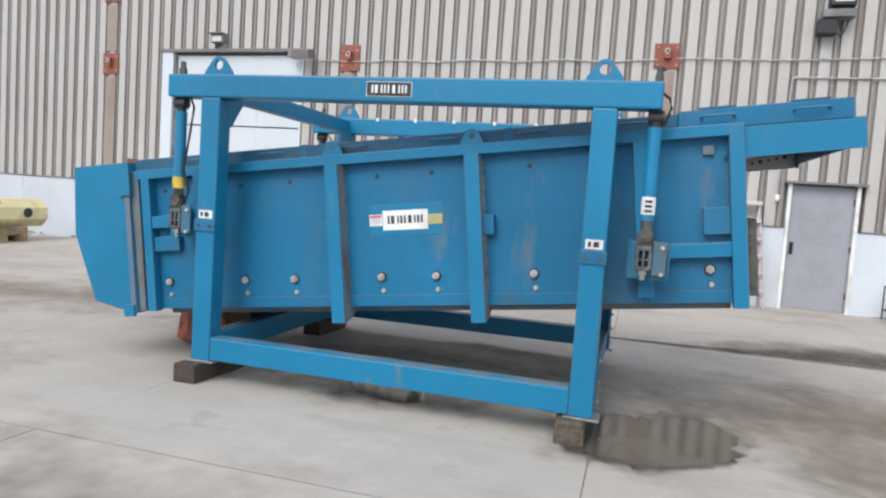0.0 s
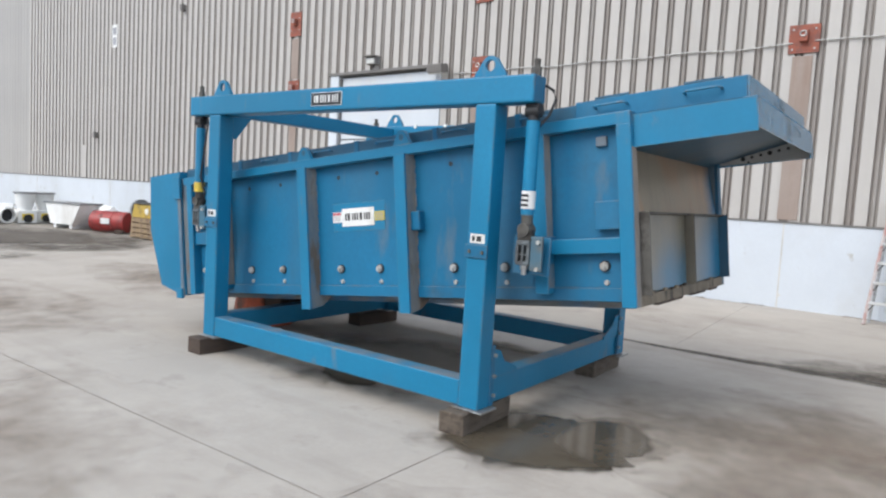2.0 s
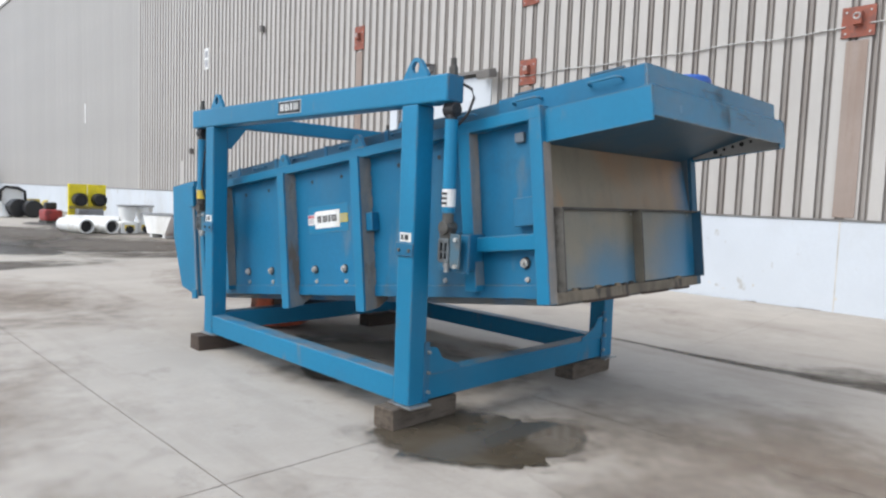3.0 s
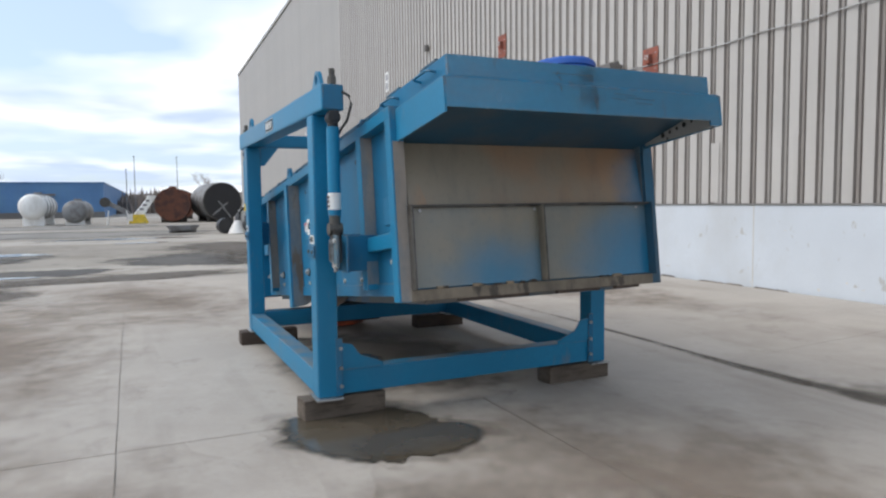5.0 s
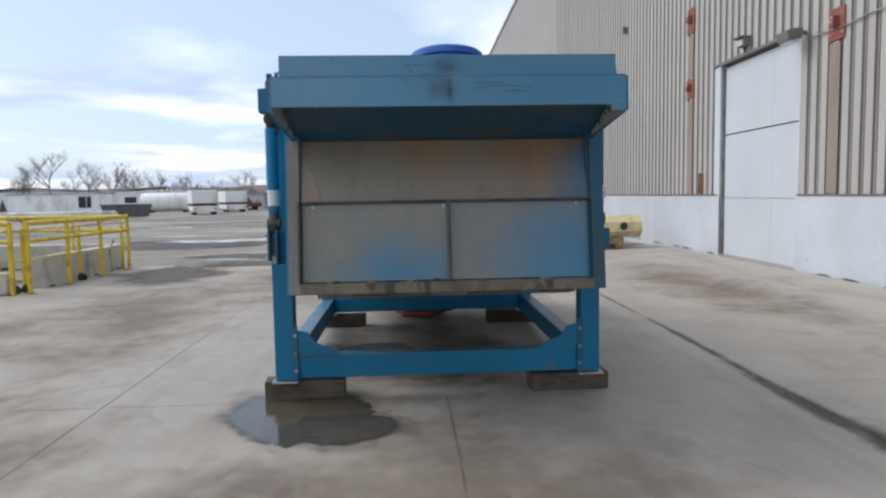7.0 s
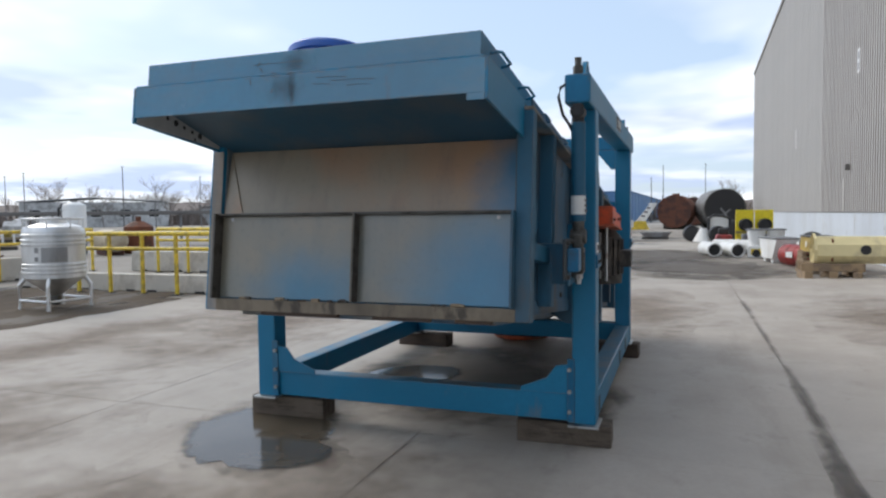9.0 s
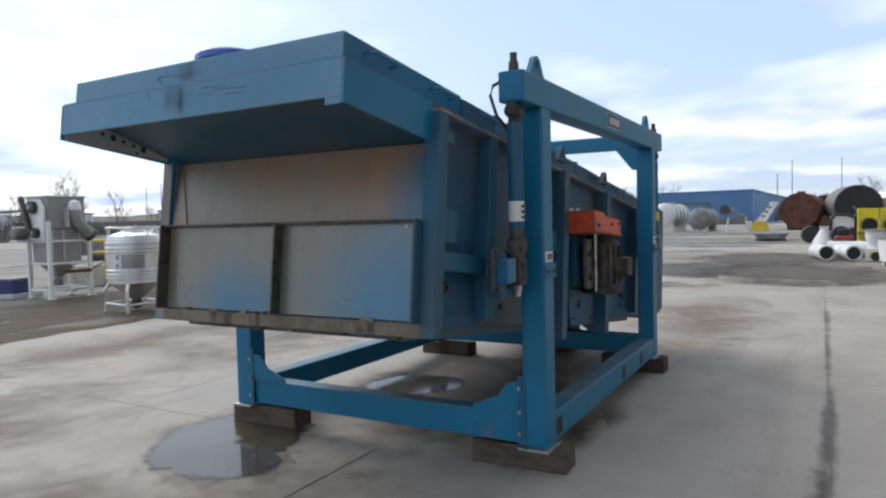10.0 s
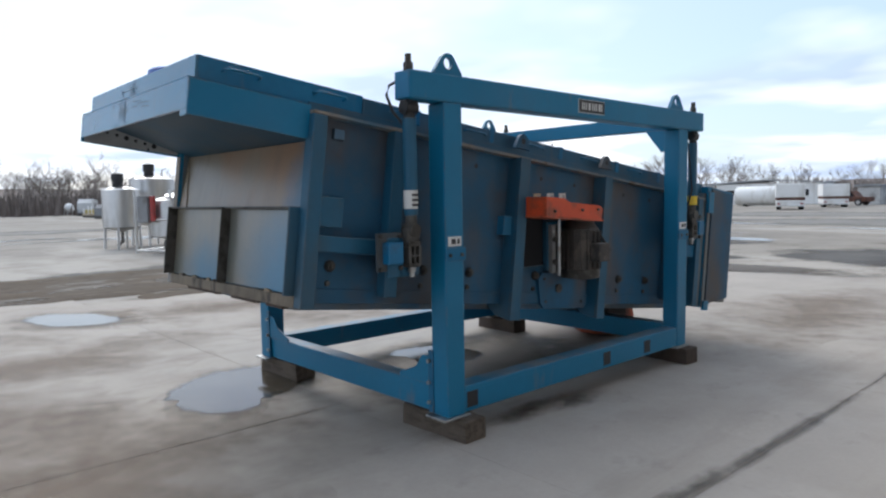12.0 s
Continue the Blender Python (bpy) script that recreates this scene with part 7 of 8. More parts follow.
        part("band", revolve(B(), [(r, xx - 0.12), (r * 1.04, xx - 0.1), (r * 1.04, xx + 0.1), (r, xx + 0.12)], 32, pose(0, 0, zc, 0, 90, 0)), M["grey_far"], t_, smooth=True, local=True)
    for s in (-0.42, 0.42):
        part("saddle", box(B(), (s * length - 0.15, -r * 0.75, 0.0), (s * length + 0.15, r * 0.75, zc - r * 0.55), None, 0.02), M["white_far"], t_, local=True)
    part("manhole", cyl(B(), (0, 0, zc + r * 0.95), (0, 0, zc + r * 1.18), 0.3, seg=16), M["grey_far"], t_, local=True)
    return t_


saddle_tank(-59.2, -3.65, 0.98, 5.0, "white_far", "white storage tank with steel bands on saddles", 4, -4)
saddle_tank(-58.2, -0.75, 0.90, 3.2, "grey_far", "grey storage tank lying low on saddles", 1, -6, 0.18)
# long flat-roofed warehouse, its long side running away from the yard
bf = thing("blue_warehouse", -96.0, 0.0, GZ, "long low blue metal warehouse across the yard", "building", turn=-1.4)
part("wall", box(B(), (-104, -13.85, 0.0), (0, 0, 4.55)), M["building_blue"], bf, local=True)
part("roof", box(B(), (-104.2, -14.0, 4.552), (0.15, 0.15, 4.68), None, 0.02), M["building_blue"], bf, local=True)
part("base_band", box(B(), (0.0, -13.9, 0.0), (0.07, 0.05, 0.75)), M["trim"], bf, local=True)
door_ = part("door", box(B(), (0.0, -8.6, 0.0), (0.09, -5.9, 2.9), None, 0.02), M["door_blue"], bf, "pale blue roller door", local=True)
part("door_frame", box(B(), (0.0, -8.9, 2.9), (0.5, -5.6, 3.15), None, 0.02), M["trim"], door_, "dark canopy over the door", local=True)
for k in range(23):
    part("cladding_rib", box(B(), (0.0, -13.7 + k * 0.6, 0.75), (0.05, -13.6 + k * 0.6, 4.5)), M["building_blue"], bf, local=True)
for k in range(20):
    part("cladding_rib", box(B(), (-103 + k * 5.2, 0.0, 0.4), (-102.85 + k * 5.2, 0.05, 4.5)), M["building_blue"], bf, local=True)


def tipper(x, y, turn=0.0):
    t_ = thing("tipping_trailer", x, y, GZ, "white tipping trailer seen from its tail, brown lower band", "trailer", "trailers across the yard", turn)
    part("tub", box(B(), (-5.0, -1.22, 1.12), (0.0, 1.22, 2.42), None, 0.08), M["white_far"], t_, local=True)
    part("band", box(B(), (-4.9, -1.20, 0.88), (0.03, 1.20, 1.12), None, 0.02), M["rust_dark"], t_, local=True)
    part("chassis", box(B(), (-4.9, -1.15, 0.40), (0.05, 1.15, 0.88), None, 0.03), M["white_far"], t_, local=True)
    for xx in (-0.9, -2.1):
        for s in (-1, 1):
            wheel = part("wheel", cyl(B(), (xx, s * 0.75, 0.46), (xx, s * 1.12, 0.46), 0.46, seg=20), M["black"], t_, smooth=True, local=True)
            part("rim", cyl(B(), (xx, s * 1.115, 0.46), (xx, s * 1.13, 0.46), 0.25, seg=16), M["white_far"], wheel, local=True)
    part("bumper", box(B(), (0.0, -1.2, 0.30), (0.1, 1.2, 0.48), None, 0.02), M["white_far"], t_, local=True)
    for s in (-1, 1):
        part("tail_lamp", box(B(), (0.1, s * 0.95 - 0.12, 0.5), (0.13, s * 0.95 + 0.12, 0.62)), M["red"], t_, local=True)
    return t_


tipper(-62.9, -14.6, 22), tipper(-74.4, -14.4, 24)
lt = thing("long_white_tank", -80.0, -24.0, GZ, "long white cylindrical tank lying on the ground", "tank", turn=90)
part("shell", revolve(B(), [(0.55, -3.3), (1.08, -3.1), (1.15, -2.9), (1.15, 2.9), (1.08, 3.1), (0.55, 3.3)], 28, pose(0, 0, 1.25, 0, 90, 0)), M["white_far"], lt, smooth=True, local=True)
for s in (-2, 2):
    part("saddle", box(B(), (s - 0.2, -0.6, 0.0), (s + 0.2, 0.6, 0.5), None, 0.02), M["grime"], lt, local=True)
pipe_ = thing("grey_pipeline", -50.0, -22.0, GZ, "long grey pipe section lying on the yard", "pipe", turn=90)
part("shell", revolve(B(), [(0.32, -4.2), (0.36, -4.1), (0.36, 4.1), (0.32, 4.2)], 20, pose(0, 0, 0.42, 0, 90, 0)), M["grey_pale"], pipe_, smooth=True, local=True)
for s in (-3, 0, 3):
    part("chock", box(B(), (s - 0.1, -0.4, 0.0), (s + 0.1, 0.4, 0.12), None, 0.01), M["timber"], pipe_, local=True)
of = thing("site_office", -70.5, -30.4, GZ, "long white site office cabin with one dark window", "cabin")
part("shell", box(B(), (-1.5, -6.6, 0.45), (1.5, 3.3, 2.30), None, 0.05), M["white_far"], of, local=True)
part("roof", box(B(), (-1.6, -6.7, 2.30), (1.6, 3.4, 2.42), None, 0.03), M["grey_pale"], of, local=True)
win = part("window", box(B(), (1.50, 0.75, 0.85), (1.55, 2.05, 2.05), None, 0.01), M["glass_dark"], of, local=True)
part("window_frame", box(B(), (1.50, 1.55, 0.85), (1.57, 1.60, 2.05)), M["white"], win, local=True)
part("skirting", box(B(), (-1.45, -6.5, 0.0), (1.45, 3.2, 0.45)), M["grey_pale"], of, local=True)
dp = thing("skip_container", -56.0, -19.4, GZ, "dark grey steel skip container", "container", turn=90)
part("tub", prism(B(), [(-1.55, 0.1), (1.55, 0.1), (1.85, 1.15), (-1.85, 1.15)], -0.9, 0.9), M["skip_grey"], dp, local=True)
part("rim", box(B(), (-1.9, -0.95, 1.12), (1.9, 0.95, 1.22), None, 0.02), M["skip_grey"], dp, local=True)
for k in range(5):
    part("stiffener", box(B(), (-1.3 + 0.62 * k, -0.98, 0.15), (-1.2 + 0.62 * k, -0.9, 1.12)), M["skip_grey"], dp, local=True)


def far_building(x, y, w, d, h, mat, label, turn=0.0, windows=4):
    b_ = thing("distant_building", x, y, GZ, label, "building", "buildings on the horizon", turn)
    part("wall", box(B(), (-d / 2, -w / 2, 0), (d / 2, w / 2, h)), M[mat], b_, local=True)
    part("roof", prism(B(), [(-w / 2 - 0.3, h), (0, h + 0.10 * w * 0.3), (w / 2 + 0.3, h), (w / 2 + 0.3, h + 0.2), (0, h + 0.03 * w + 0.2), (-w / 2 - 0.3, h + 0.2)], -d / 2 - 0.3, d / 2 + 0.3, pose(0, 0, 0, 0, 0, 90)), M["roof_grey"], b_, local=True)
    for k in range(windows):
        yv = -w / 2 + (k + 0.5) * w / windows
        wd = part("window", box(B(), (d / 2, yv - 0.8, h * 0.4), (d / 2 + 0.06, yv + 0.8, h * 0.7)), M["glass_dark"], b_, local=True)
        part("sill", box(B(), (d / 2, yv - 0.9, h * 0.37), (d / 2 + 0.12, yv + 0.9, h * 0.4)), M["white_far"], wd, local=True)


far_building(-98, -30, 14, 6, 2.9, "white_far", "long white container building at the far side", 4, 3)
far_building(-120, -62, 22, 10, 3.2, "white_far", "pale flat industrial building far off", 20, 0)
far_building(-95, -62, 10, 8, 2.4, "white_far", "low white shed far off", 20, 0)
far_building(-120, -84, 16, 10, 3.6, "grey_pale", "pale grey industrial building far off", 30, 0)
far_building(-60, -110, 22, 8, 4.0, "white_far", "long low white building far off", 60, 5)
far_building(-92, -95, 24, 8, 4.5, "grey_pale", "long low grey building far off", 40, 5)
far_building(-92, -15.6, 2.4, 5, 2.2, "grey_pale", "small pale box container behind the trailers", 0, 0)


def feeder(x, y, turn, tint):
    f_ = thing("screw_feeder", x, y, GZ, "inclined feeder with a drum head on a leg frame", "machine", "feeders across the yard", turn)
    part("trough", box(B(), (-1.4, -0.35, -0.25), (1.4, 0.35, 0.25), pose(0, 0, 1.9, 0, 30, 0), 0.04), M[tint], f_, local=True)
    part("head", cyl(B(), (-1.2, -0.5, 2.5), (-1.2, 0.5, 2.5), 0.55, seg=20), M["grime"], f_, smooth=True, local=True)
    for sx in (-0.9, 0.9):
        for sy in (-0.4, 0.4):
            part("leg", sweep(B(), [(sx * 1.15, sy * 1.3, 0), (sx, sy, 1.6)], 0.06, 6), M["white_far"], f_, local=True)
    part("outlet", box(B(), (0.9, -0.4, 0.4), (1.5, 0.4, 1.2), None, 0.04), M["white_far"], f_, local=True)
    f_.scale = (0.72, 0.72, 0.72)
    return f_


feeder(-55.0, 2.2, 90, "grey_far")
yb_ = thing("yellow_white_machine", -57.0, 4.1, GZ, "leaning white machine panel on a yellow base", "machine", turn=4)
part("panel", prism(B(), [(-0.75, 0.75), (0.05, 0.75), (0.95, 2.2), (0.45, 2.3)], -0.3, 0.3, pose(0, 0, 0, 0, 0, 90)), M["white_far"], yb_, local=True)
part("base", prism(B(), [(-1.15, 0.05), (0.35, 0.05), (0.05, 0.78), (-0.85, 0.78)], -0.42, 0.42, pose(0, 0, 0, 0, 0, 90)), M["yellow"], yb_, local=True)
part("hood", box(B(), (-0.3, 0.3, 2.2), (0.3, 1.0, 2.34), None, 0.05), M["white_far"], yb_, local=True)
for k in range(3):
    z = 1.15 + 0.35 * k
    yv = -0.30 + 0.24 * k
    part("print_bar", box(B(), (0.301, yv, z), (0.312, yv + 0.30, z + 0.14)), M["skip_grey"], yb_, local=True)


# ---- yard edge: rails, barriers, stainless vessels ----
def rail_run(x0, y0, x1, y1, n, label="yellow tubular guard rail with two rails"):
    g = thing("guard_rail", x0, y0, GZ, label, "railing", "yellow guard rails")
    for k in range(n + 1):
        f = k / n
        x, y = x0 + (x1 - x0) * f, y0 + (y1 - y0) * f
        part("post", box(B(), (x - 0.03, y - 0.03, GZ), (x + 0.03, y + 0.03, 1.21), None, 0.006), M["yellow"], g)
        part("base_plate", box(B(), (x - 0.08, y - 0.08, GZ), (x + 0.08, y + 0.08, GZ + 0.02)), M["grime"], g)
    for z, r in ((1.20, 0.045), (0.90, 0.036)):
        part("rail", sweep(B(), [(x0, y0, z), (x1, y1, z)], r, 8), M["yellow"], g)
    return g


rail_run(-6.70, -1.10, -10.45, -0.97, 3)
rail_run(-6.55, -1.30, -6.45, -5.4, 5)
rail_run(-10.55, -1.15, -10.9, -6.6, 5)
rail_run(-6.5, -8.2, -10.9, -9.0, 4)
gt = thing("rolling_gate", -8.0, -1.0, GZ, "yellow gate with thin cream bars on small caster wheels", "gate")
for a, b in (((-6.75, -1.33, 0.57), (-10.2, -0.93, 0.57)), ((-6.75, -1.33, 1.08), (-10.2, -0.93, 1.08))):
    part("bar", sweep(B(), [a, b], 0.020, 8), M["cream"], gt, smooth=True)
for x, y, top in ((-6.76, -1.40, 1.22), (-6.92, -1.30, 1.10), (-8.55, -1.14, 1.10)):
    part("post", box(B(), (x - 0.026, y - 0.026, 0.13), (x + 0.026, y + 0.026, top), None, 0.006), M["yellow"], gt)
    cs = part("caster", cyl(B(), (x - 0.022, y + 0.03, 0.065), (x + 0.022, y + 0.03, 0.065), 0.083, seg=18), M["black"], gt, "black caster wheel", smooth=True)
    part("fork", box(B(), (x - 0.04, y - 0.02, 0.06), (x + 0.04, y + 0.05, 0.155), None, 0.006), M["grime"], cs)
part("latch_rod", sweep(B(), [(-9.62, -1.0, 0.06), (-9.60, -1.02, 0.50), (-9.75, -0.99, 0.72)], 0.014, 6), M["grime"], gt)


def barrier(x, y, turn, length=2.4, high=0.56):
    b_ = thing("concrete_barrier", x, y, GZ, "low grey concrete barrier block, stained", "barrier", "concrete barriers", turn)
    bm = prism(B(), [(-0.15, 0.0), (0.15, 0.0), (0.15, 0.04), (0.12, high), (-0.12, high), (-0.15, 0.04)], -length / 2, length / 2, pose(0, 0, 0, 0, 0, 90))
    bmesh.ops.bevel(bm, geom=list(bm.edges), offset=0.012, segments=1, affect="EDGES")
    part("block", bm, M["barrier"], b_, local=True)
    for s in (-0.6, 0.6):
        # slots are black blocks, the dark in them painted
        part("lifting_slot", box(B(), (s - 0.12, -0.153, 0.0), (s + 0.12, 0.153, 0.045)), M["black"], b_, local=True)
    return b_


for k in range(2):
    barrier(-8.3 - 1.75 * k, -1.42, 2, 1.7)
for k in range(3):
    barrier(-6.95, -2.4 - 1.75 * k, 90, 1.7, 0.36)
barrier(-7.6, -8.7, -10, 2.2)
for k in range(3):
    barrier(-11.2 - 0.08 * k, -2.5 - 2.15 * k, 92, 2.1)


def tank_parts(t_, r, z0, z1, cone=0.0, domes=0.12, seg=32):
    part("shell", revolve(B(), [(0.06, z0 - cone), (r * 0.97, z0), (r, z0 + 0.02), (r, z1), (r * 0.96, z1 + 0.03), (r * 0.4, z1 + domes), (0.05, z1 + domes + 0.01)], seg), M["stainless"], t_, smooth=True, local=True)
    for k in range(3):
        z = z0 + (z1 - z0) * (0.12 + 0.38 * k)
        part("seam_band", revolve(B(), [(r, z - 0.012), (r * 1.012, z - 0.008), (r * 1.012, z + 0.008), (r, z + 0.012)], seg), M["stainless"], t_, smooth=True, local=True)


tote = thing("stainless_tote", -4.45, -2.85, GZ, "ribbed stainless steel bin with a cone bottom on four legs", "tank", turn=-7)
tote.scale = (0.82, 0.82, 1.12)
prof = [(0.07, 0.18), (0.54, 0.46), (0.58, 0.48)]
for z in (0.56, 0.62, 0.68, 0.98, 1.04, 1.12):
    prof += [(0.58, z - 0.022), (0.597, z - 0.012), (0.597, z + 0.012), (0.58, z + 0.022)]
prof += [(0.58, 1.18), (0.54, 1.24), (0.25, 1.30), (0.24, 1.36), (0.05, 1.37)]
part("shell", revolve(B(), prof, 40), M["stainless_pale"], tote, smooth=True, local=True)
# a grey plate bent round the shell, and three small marks beside it
for a0, a1, z0, z1, mat, words in ((34, 80, 0.72, 0.94, "grey_dull", "blank grey plate"), (21, 29, 0.86, 0.94, "grey_dull", ""), (21, 28, 0.74, 0.80, "grey_dull", "")):
    bm = B()
    ring = [[bm.verts.new((r * math.cos(radians(a0 + (a1 - a0) * k / 8)), r * math.sin(radians(a0 + (a1 - a0) * k / 8)), z)) for k in range(9)] for r, z in ((0.575, z0), (0.590, z0), (0.590, z1), (0.575, z1))]
    for u, v in zip(ring, ring[1:]):
        for k in range(8):
            bm.faces.new((u[k], u[k + 1], v[k + 1], v[k]))
    part("name_plate", bm, M[mat], tote, words, local=True)
part("top_ring", sweep(B(), [(0.56 * math.cos(a), 0.56 * math.sin(a), 1.36) for a in (2 * math.pi * k / 24 for k in range(25))], 0.018, 8), M["stainless_pale"], tote, smooth=True, local=True)
for k in range(8):
    a = 2 * math.pi * k / 8
    part("ring_stay", sweep(B(), [(0.55 * math.cos(a), 0.55 * math.sin(a), 1.2), (0.56 * math.cos(a), 0.56 * math.sin(a), 1.36)], 0.012, 6), M["stainless_pale"], tote, local=True)
for k in range(4):
    a = math.pi / 4 + math.pi / 2 * k
    c, s = math.cos(a), math.sin(a)
    part("leg", sweep(B(), [(0.52 * c, 0.52 * s, 0.50), (0.66 * c, 0.66 * s, 0.36), (0.66 * c, 0.66 * s, 0.0)], 0.038, 8), M["stainless_pale"], tote, smooth=True, local=True)
    a2 = a + math.pi / 2
    part("foot_rail", sweep(B(), [(0.66 * c, 0.66 * s, 0.14), (0.66 * math.cos(a2), 0.66 * math.sin(a2), 0.14)], 0.022, 6), M["stainless_pale"], tote, local=True)
part("outlet_valve", revolve(B(), [(0.08, 0.05), (0.1, 0.08), (0.1, 0.2)], 16), M["grime"], tote, smooth=True, local=True)

for x, y, r, z0, z1, cone, dk in ((-4.8, -15.0, 0.61, 0.74, 2.02, 0.16, 1), (-6.2, -16.0, 0.78, 0.85, 2.42, 0.18, 2)):
    st_ = thing("stainless_vessel", x, y, GZ, "upright stainless mixing vessel on legs with a dark drive", "tank", "stainless vessels", 15)
    tank_parts(st_, r, z0, z1, cone)
    for k in range(4):
        a = math.pi / 4 + math.pi / 2 * k
        part("leg", sweep(B(), [(r * 0.9 * math.cos(a), r * 0.9 * math.sin(a), z0 + 0.1), (r * 0.95 * math.cos(a), r * 0.95 * math.sin(a), 0)], 0.045, 8), M["stainless"], st_, smooth=True, local=True)
    mt_ = part("drive_motor", revolve(B(), [(0.15, z1 + 0.05), (0.17, z1 + 0.1), (0.17, z1 + 0.3), (0.2, z1 + 0.32), (0.2, z1 + 0.55), (0.1, z1 + 0.6)], 18, pose(0.1, 0, 0)), M["black"], st_, "dark electric drive", smooth=True, local=True)
    part("vent_pipe", sweep(B(), [(-0.4 * r, 0.2, z1), (-0.4 * r, 0.2, z1 + 0.35), (-0.4 * r, 0.45, z1 + 0.42)], 0.03, 8), M["stainless"], st_, local=True)
    part("drain_valve", sweep(B(), [(0, 0, z0 - cone), (0, 0, z0 - 0.5), (0.2, 0, z0 - 0.62)], 0.06, 8), M["grime"], st_, local=True)
fv = thing("framed_vessel", -5.40, -11.9, GZ, "stainless vessel in a tubular frame, with a grey side panel", "tank", "stainless vessels", 25)
tank_parts(fv, 0.66, 0.50, 1.62, 0.12)
part("lid", cyl(B(), (-0.2, 0.1, 1.76), (-0.2, 0.1, 1.81), 0.48, seg=28, m=pose(0, 0, 0, -8, 6, 0)), M["stainless"], fv, smooth=True, local=True)
for sx in (-0.8, 0.8):
    for sy in (-0.72, 0.72):
        part("frame_post", sweep(B(), [(sx, sy, 0.0), (sx, sy, 1.95)], 0.04, 8), M["stainless"], fv, local=True)
for z in (0.08, 1.05):
    part("frame_ring", sweep(B(), [(-0.8, -0.72, z), (0.8, -0.72, z), (0.8, 0.72, z), (-0.8, 0.72, z), (-0.8, -0.72, z)], 0.03, 8), M["stainless"], fv, local=True)
part("side_panel", box(B(), (0.74, -0.50, 0.95), (0.94, -0.08, 1.78), None, 0.03), M["grey_far"], fv, local=True)
part("red_guard", box(B(), (0.76, -0.04, 1.0), (0.88, 0.10, 1.78), None, 0.03), M["red"], fv, local=True)
part("pump", box(B(), (-0.3, -0.2, 0.08), (0.25, 0.25, 0.40), None, 0.08), M["grime"], fv, local=True)

gm = thing("hopper_machine", -5.42, -6.92, GZ, "grey steel hopper machine with belt drive on a white leg frame", "machine")
gm.scale = (0.88, 0.88, 0.88)
part("housing", box(B(), (-0.52, -0.42, 1.76), (0.44, 0.44, 2.56), None, 0.02), M["grey_dull"], gm, "grey sheet-steel housing", local=True)
part("top_flange", box(B(), (-0.55, -0.45, 2.54), (0.47, 0.47, 2.58), None, 0.008), M["grey_pale"], gm, local=True)
part("hopper_body", prism(B(), [(-0.40, 0.92), (0.36, 0.92), (0.42, 1.74), (-0.46, 1.74)], -0.38, 0.40), M["grey_dull"], gm, local=True)
for xx in (-0.36, 0.06, 0.34):
    part("stiffener", box(B(), (xx - 0.02, 0.40, 0.95), (xx + 0.02, 0.43, 1.72), None, 0.004), M["grey_pale"], gm, local=True)
part("cone", revolve(B(), [(0.08, 0.46), (0.10, 0.52), (0.50, 0.92)], 4, pose(-0.02, 0.0, 0, 0, 0, 45)), M["grey_dull"], gm, local=True)
part("gate_valve", revolve(B(), [(0.10, 0.30), (0.12, 0.32), (0.12, 0.46), (0.09, 0.48)], 14), M["grey_far"], gm, smooth=True, local=True)
# outlet duct that leaves the housing in front and slants away to one side
part("elbow_cap", revolve(B(), [(0.15, 0.0), (0.15, 0.14), (0.11, 0.22), (0.03, 0.25)], 18, pose(-0.16, 0.58, 2.22)), M["white_far"], gm, "white rounded duct cap", True, local=True)
part("duct", sweep(B(), [(-0.16, 0.58, 2.24), (-0.20, 0.58, 1.98), (-0.34, 0.56, 1.80), (-0.60, 0.52, 1.58)], 0.145, 14), M["grey_dull"], gm, smooth=True, local=True)
part("duct_flange", sweep(B(), [(-0.56, 0.525, 1.615), (-0.63, 0.515, 1.555)], 0.18, 14), M["grime"], gm, smooth=True, local=True)
part("duct_stay", box(B(), (-0.01, 0.44, 1.80), (0.03, 0.60, 2.30), None, 0.006), M["grey_pale"], gm, local=True)
part("side_chute", prism(B(), [(-0.46, 1.42), (-0.74, 1.24), (-0.74, 1.02), (-0.46, 1.10)], -0.2, 0.36), M["grey_dull"], gm, local=True)
for xx, yy_, top_ in ((0.43, 0.42, 1.95), (0.43, -0.46, 1.46), (-0.60, 0.44, 1.58), (-0.60, -0.46, 1.46)):
    part("leg", box(B(), (xx - 0.045, yy_ - 0.04, 0.0), (xx + 0.045, yy_ + 0.04, top_), None, 0.006), M["white_far"], gm, local=True)
    part("foot_plate", box(B(), (xx - 0.09, yy_ - 0.08, 0.0), (xx + 0.09, yy_ + 0.08, 0.02)), M["white_far"], gm, local=True)
for z in (0.22, 0.88, 1.44):
    part("frame_ring", sweep(B(), [(-0.60, -0.46, z), (0.43, -0.46, z), (0.43, 0.42, z), (-0.60, 0.42, z), (-0.60, -0.46, z)], 0.034, 6), M["white_far"], gm, local=True)
part("brace", sweep(B(), [(-0.60, 0.44, 0.24), (-0.10, 0.44, 0.86)], 0.022, 6), M["white_far"], gm, local=True)
part("red_bar", box(B(), (-0.62, 0.40, 0.62), (0.06, 0.50, 0.70), None, 0.01), M["rust_dark"], gm, "dark red valve bar", local=True)
part("lever", sweep(B(), [(-0.55, 0.45, 0.66), (-0.98, 0.50, 0.86)], 0.018, 6), M["rust_dark"], gm, local=True)
# belt drive on the other face: two pulleys, a motor and the slanting guard
part("drive_plate", prism(B(), [(-0.40, 1.48), (0.36, 1.48), (0.40, 2.30), (0.20, 2.50), (-0.30, 2.50)], -0.03, 0.03, pose(0.50, 0, 0, 0, 0, 90)), M["white_far"], gm, local=True)
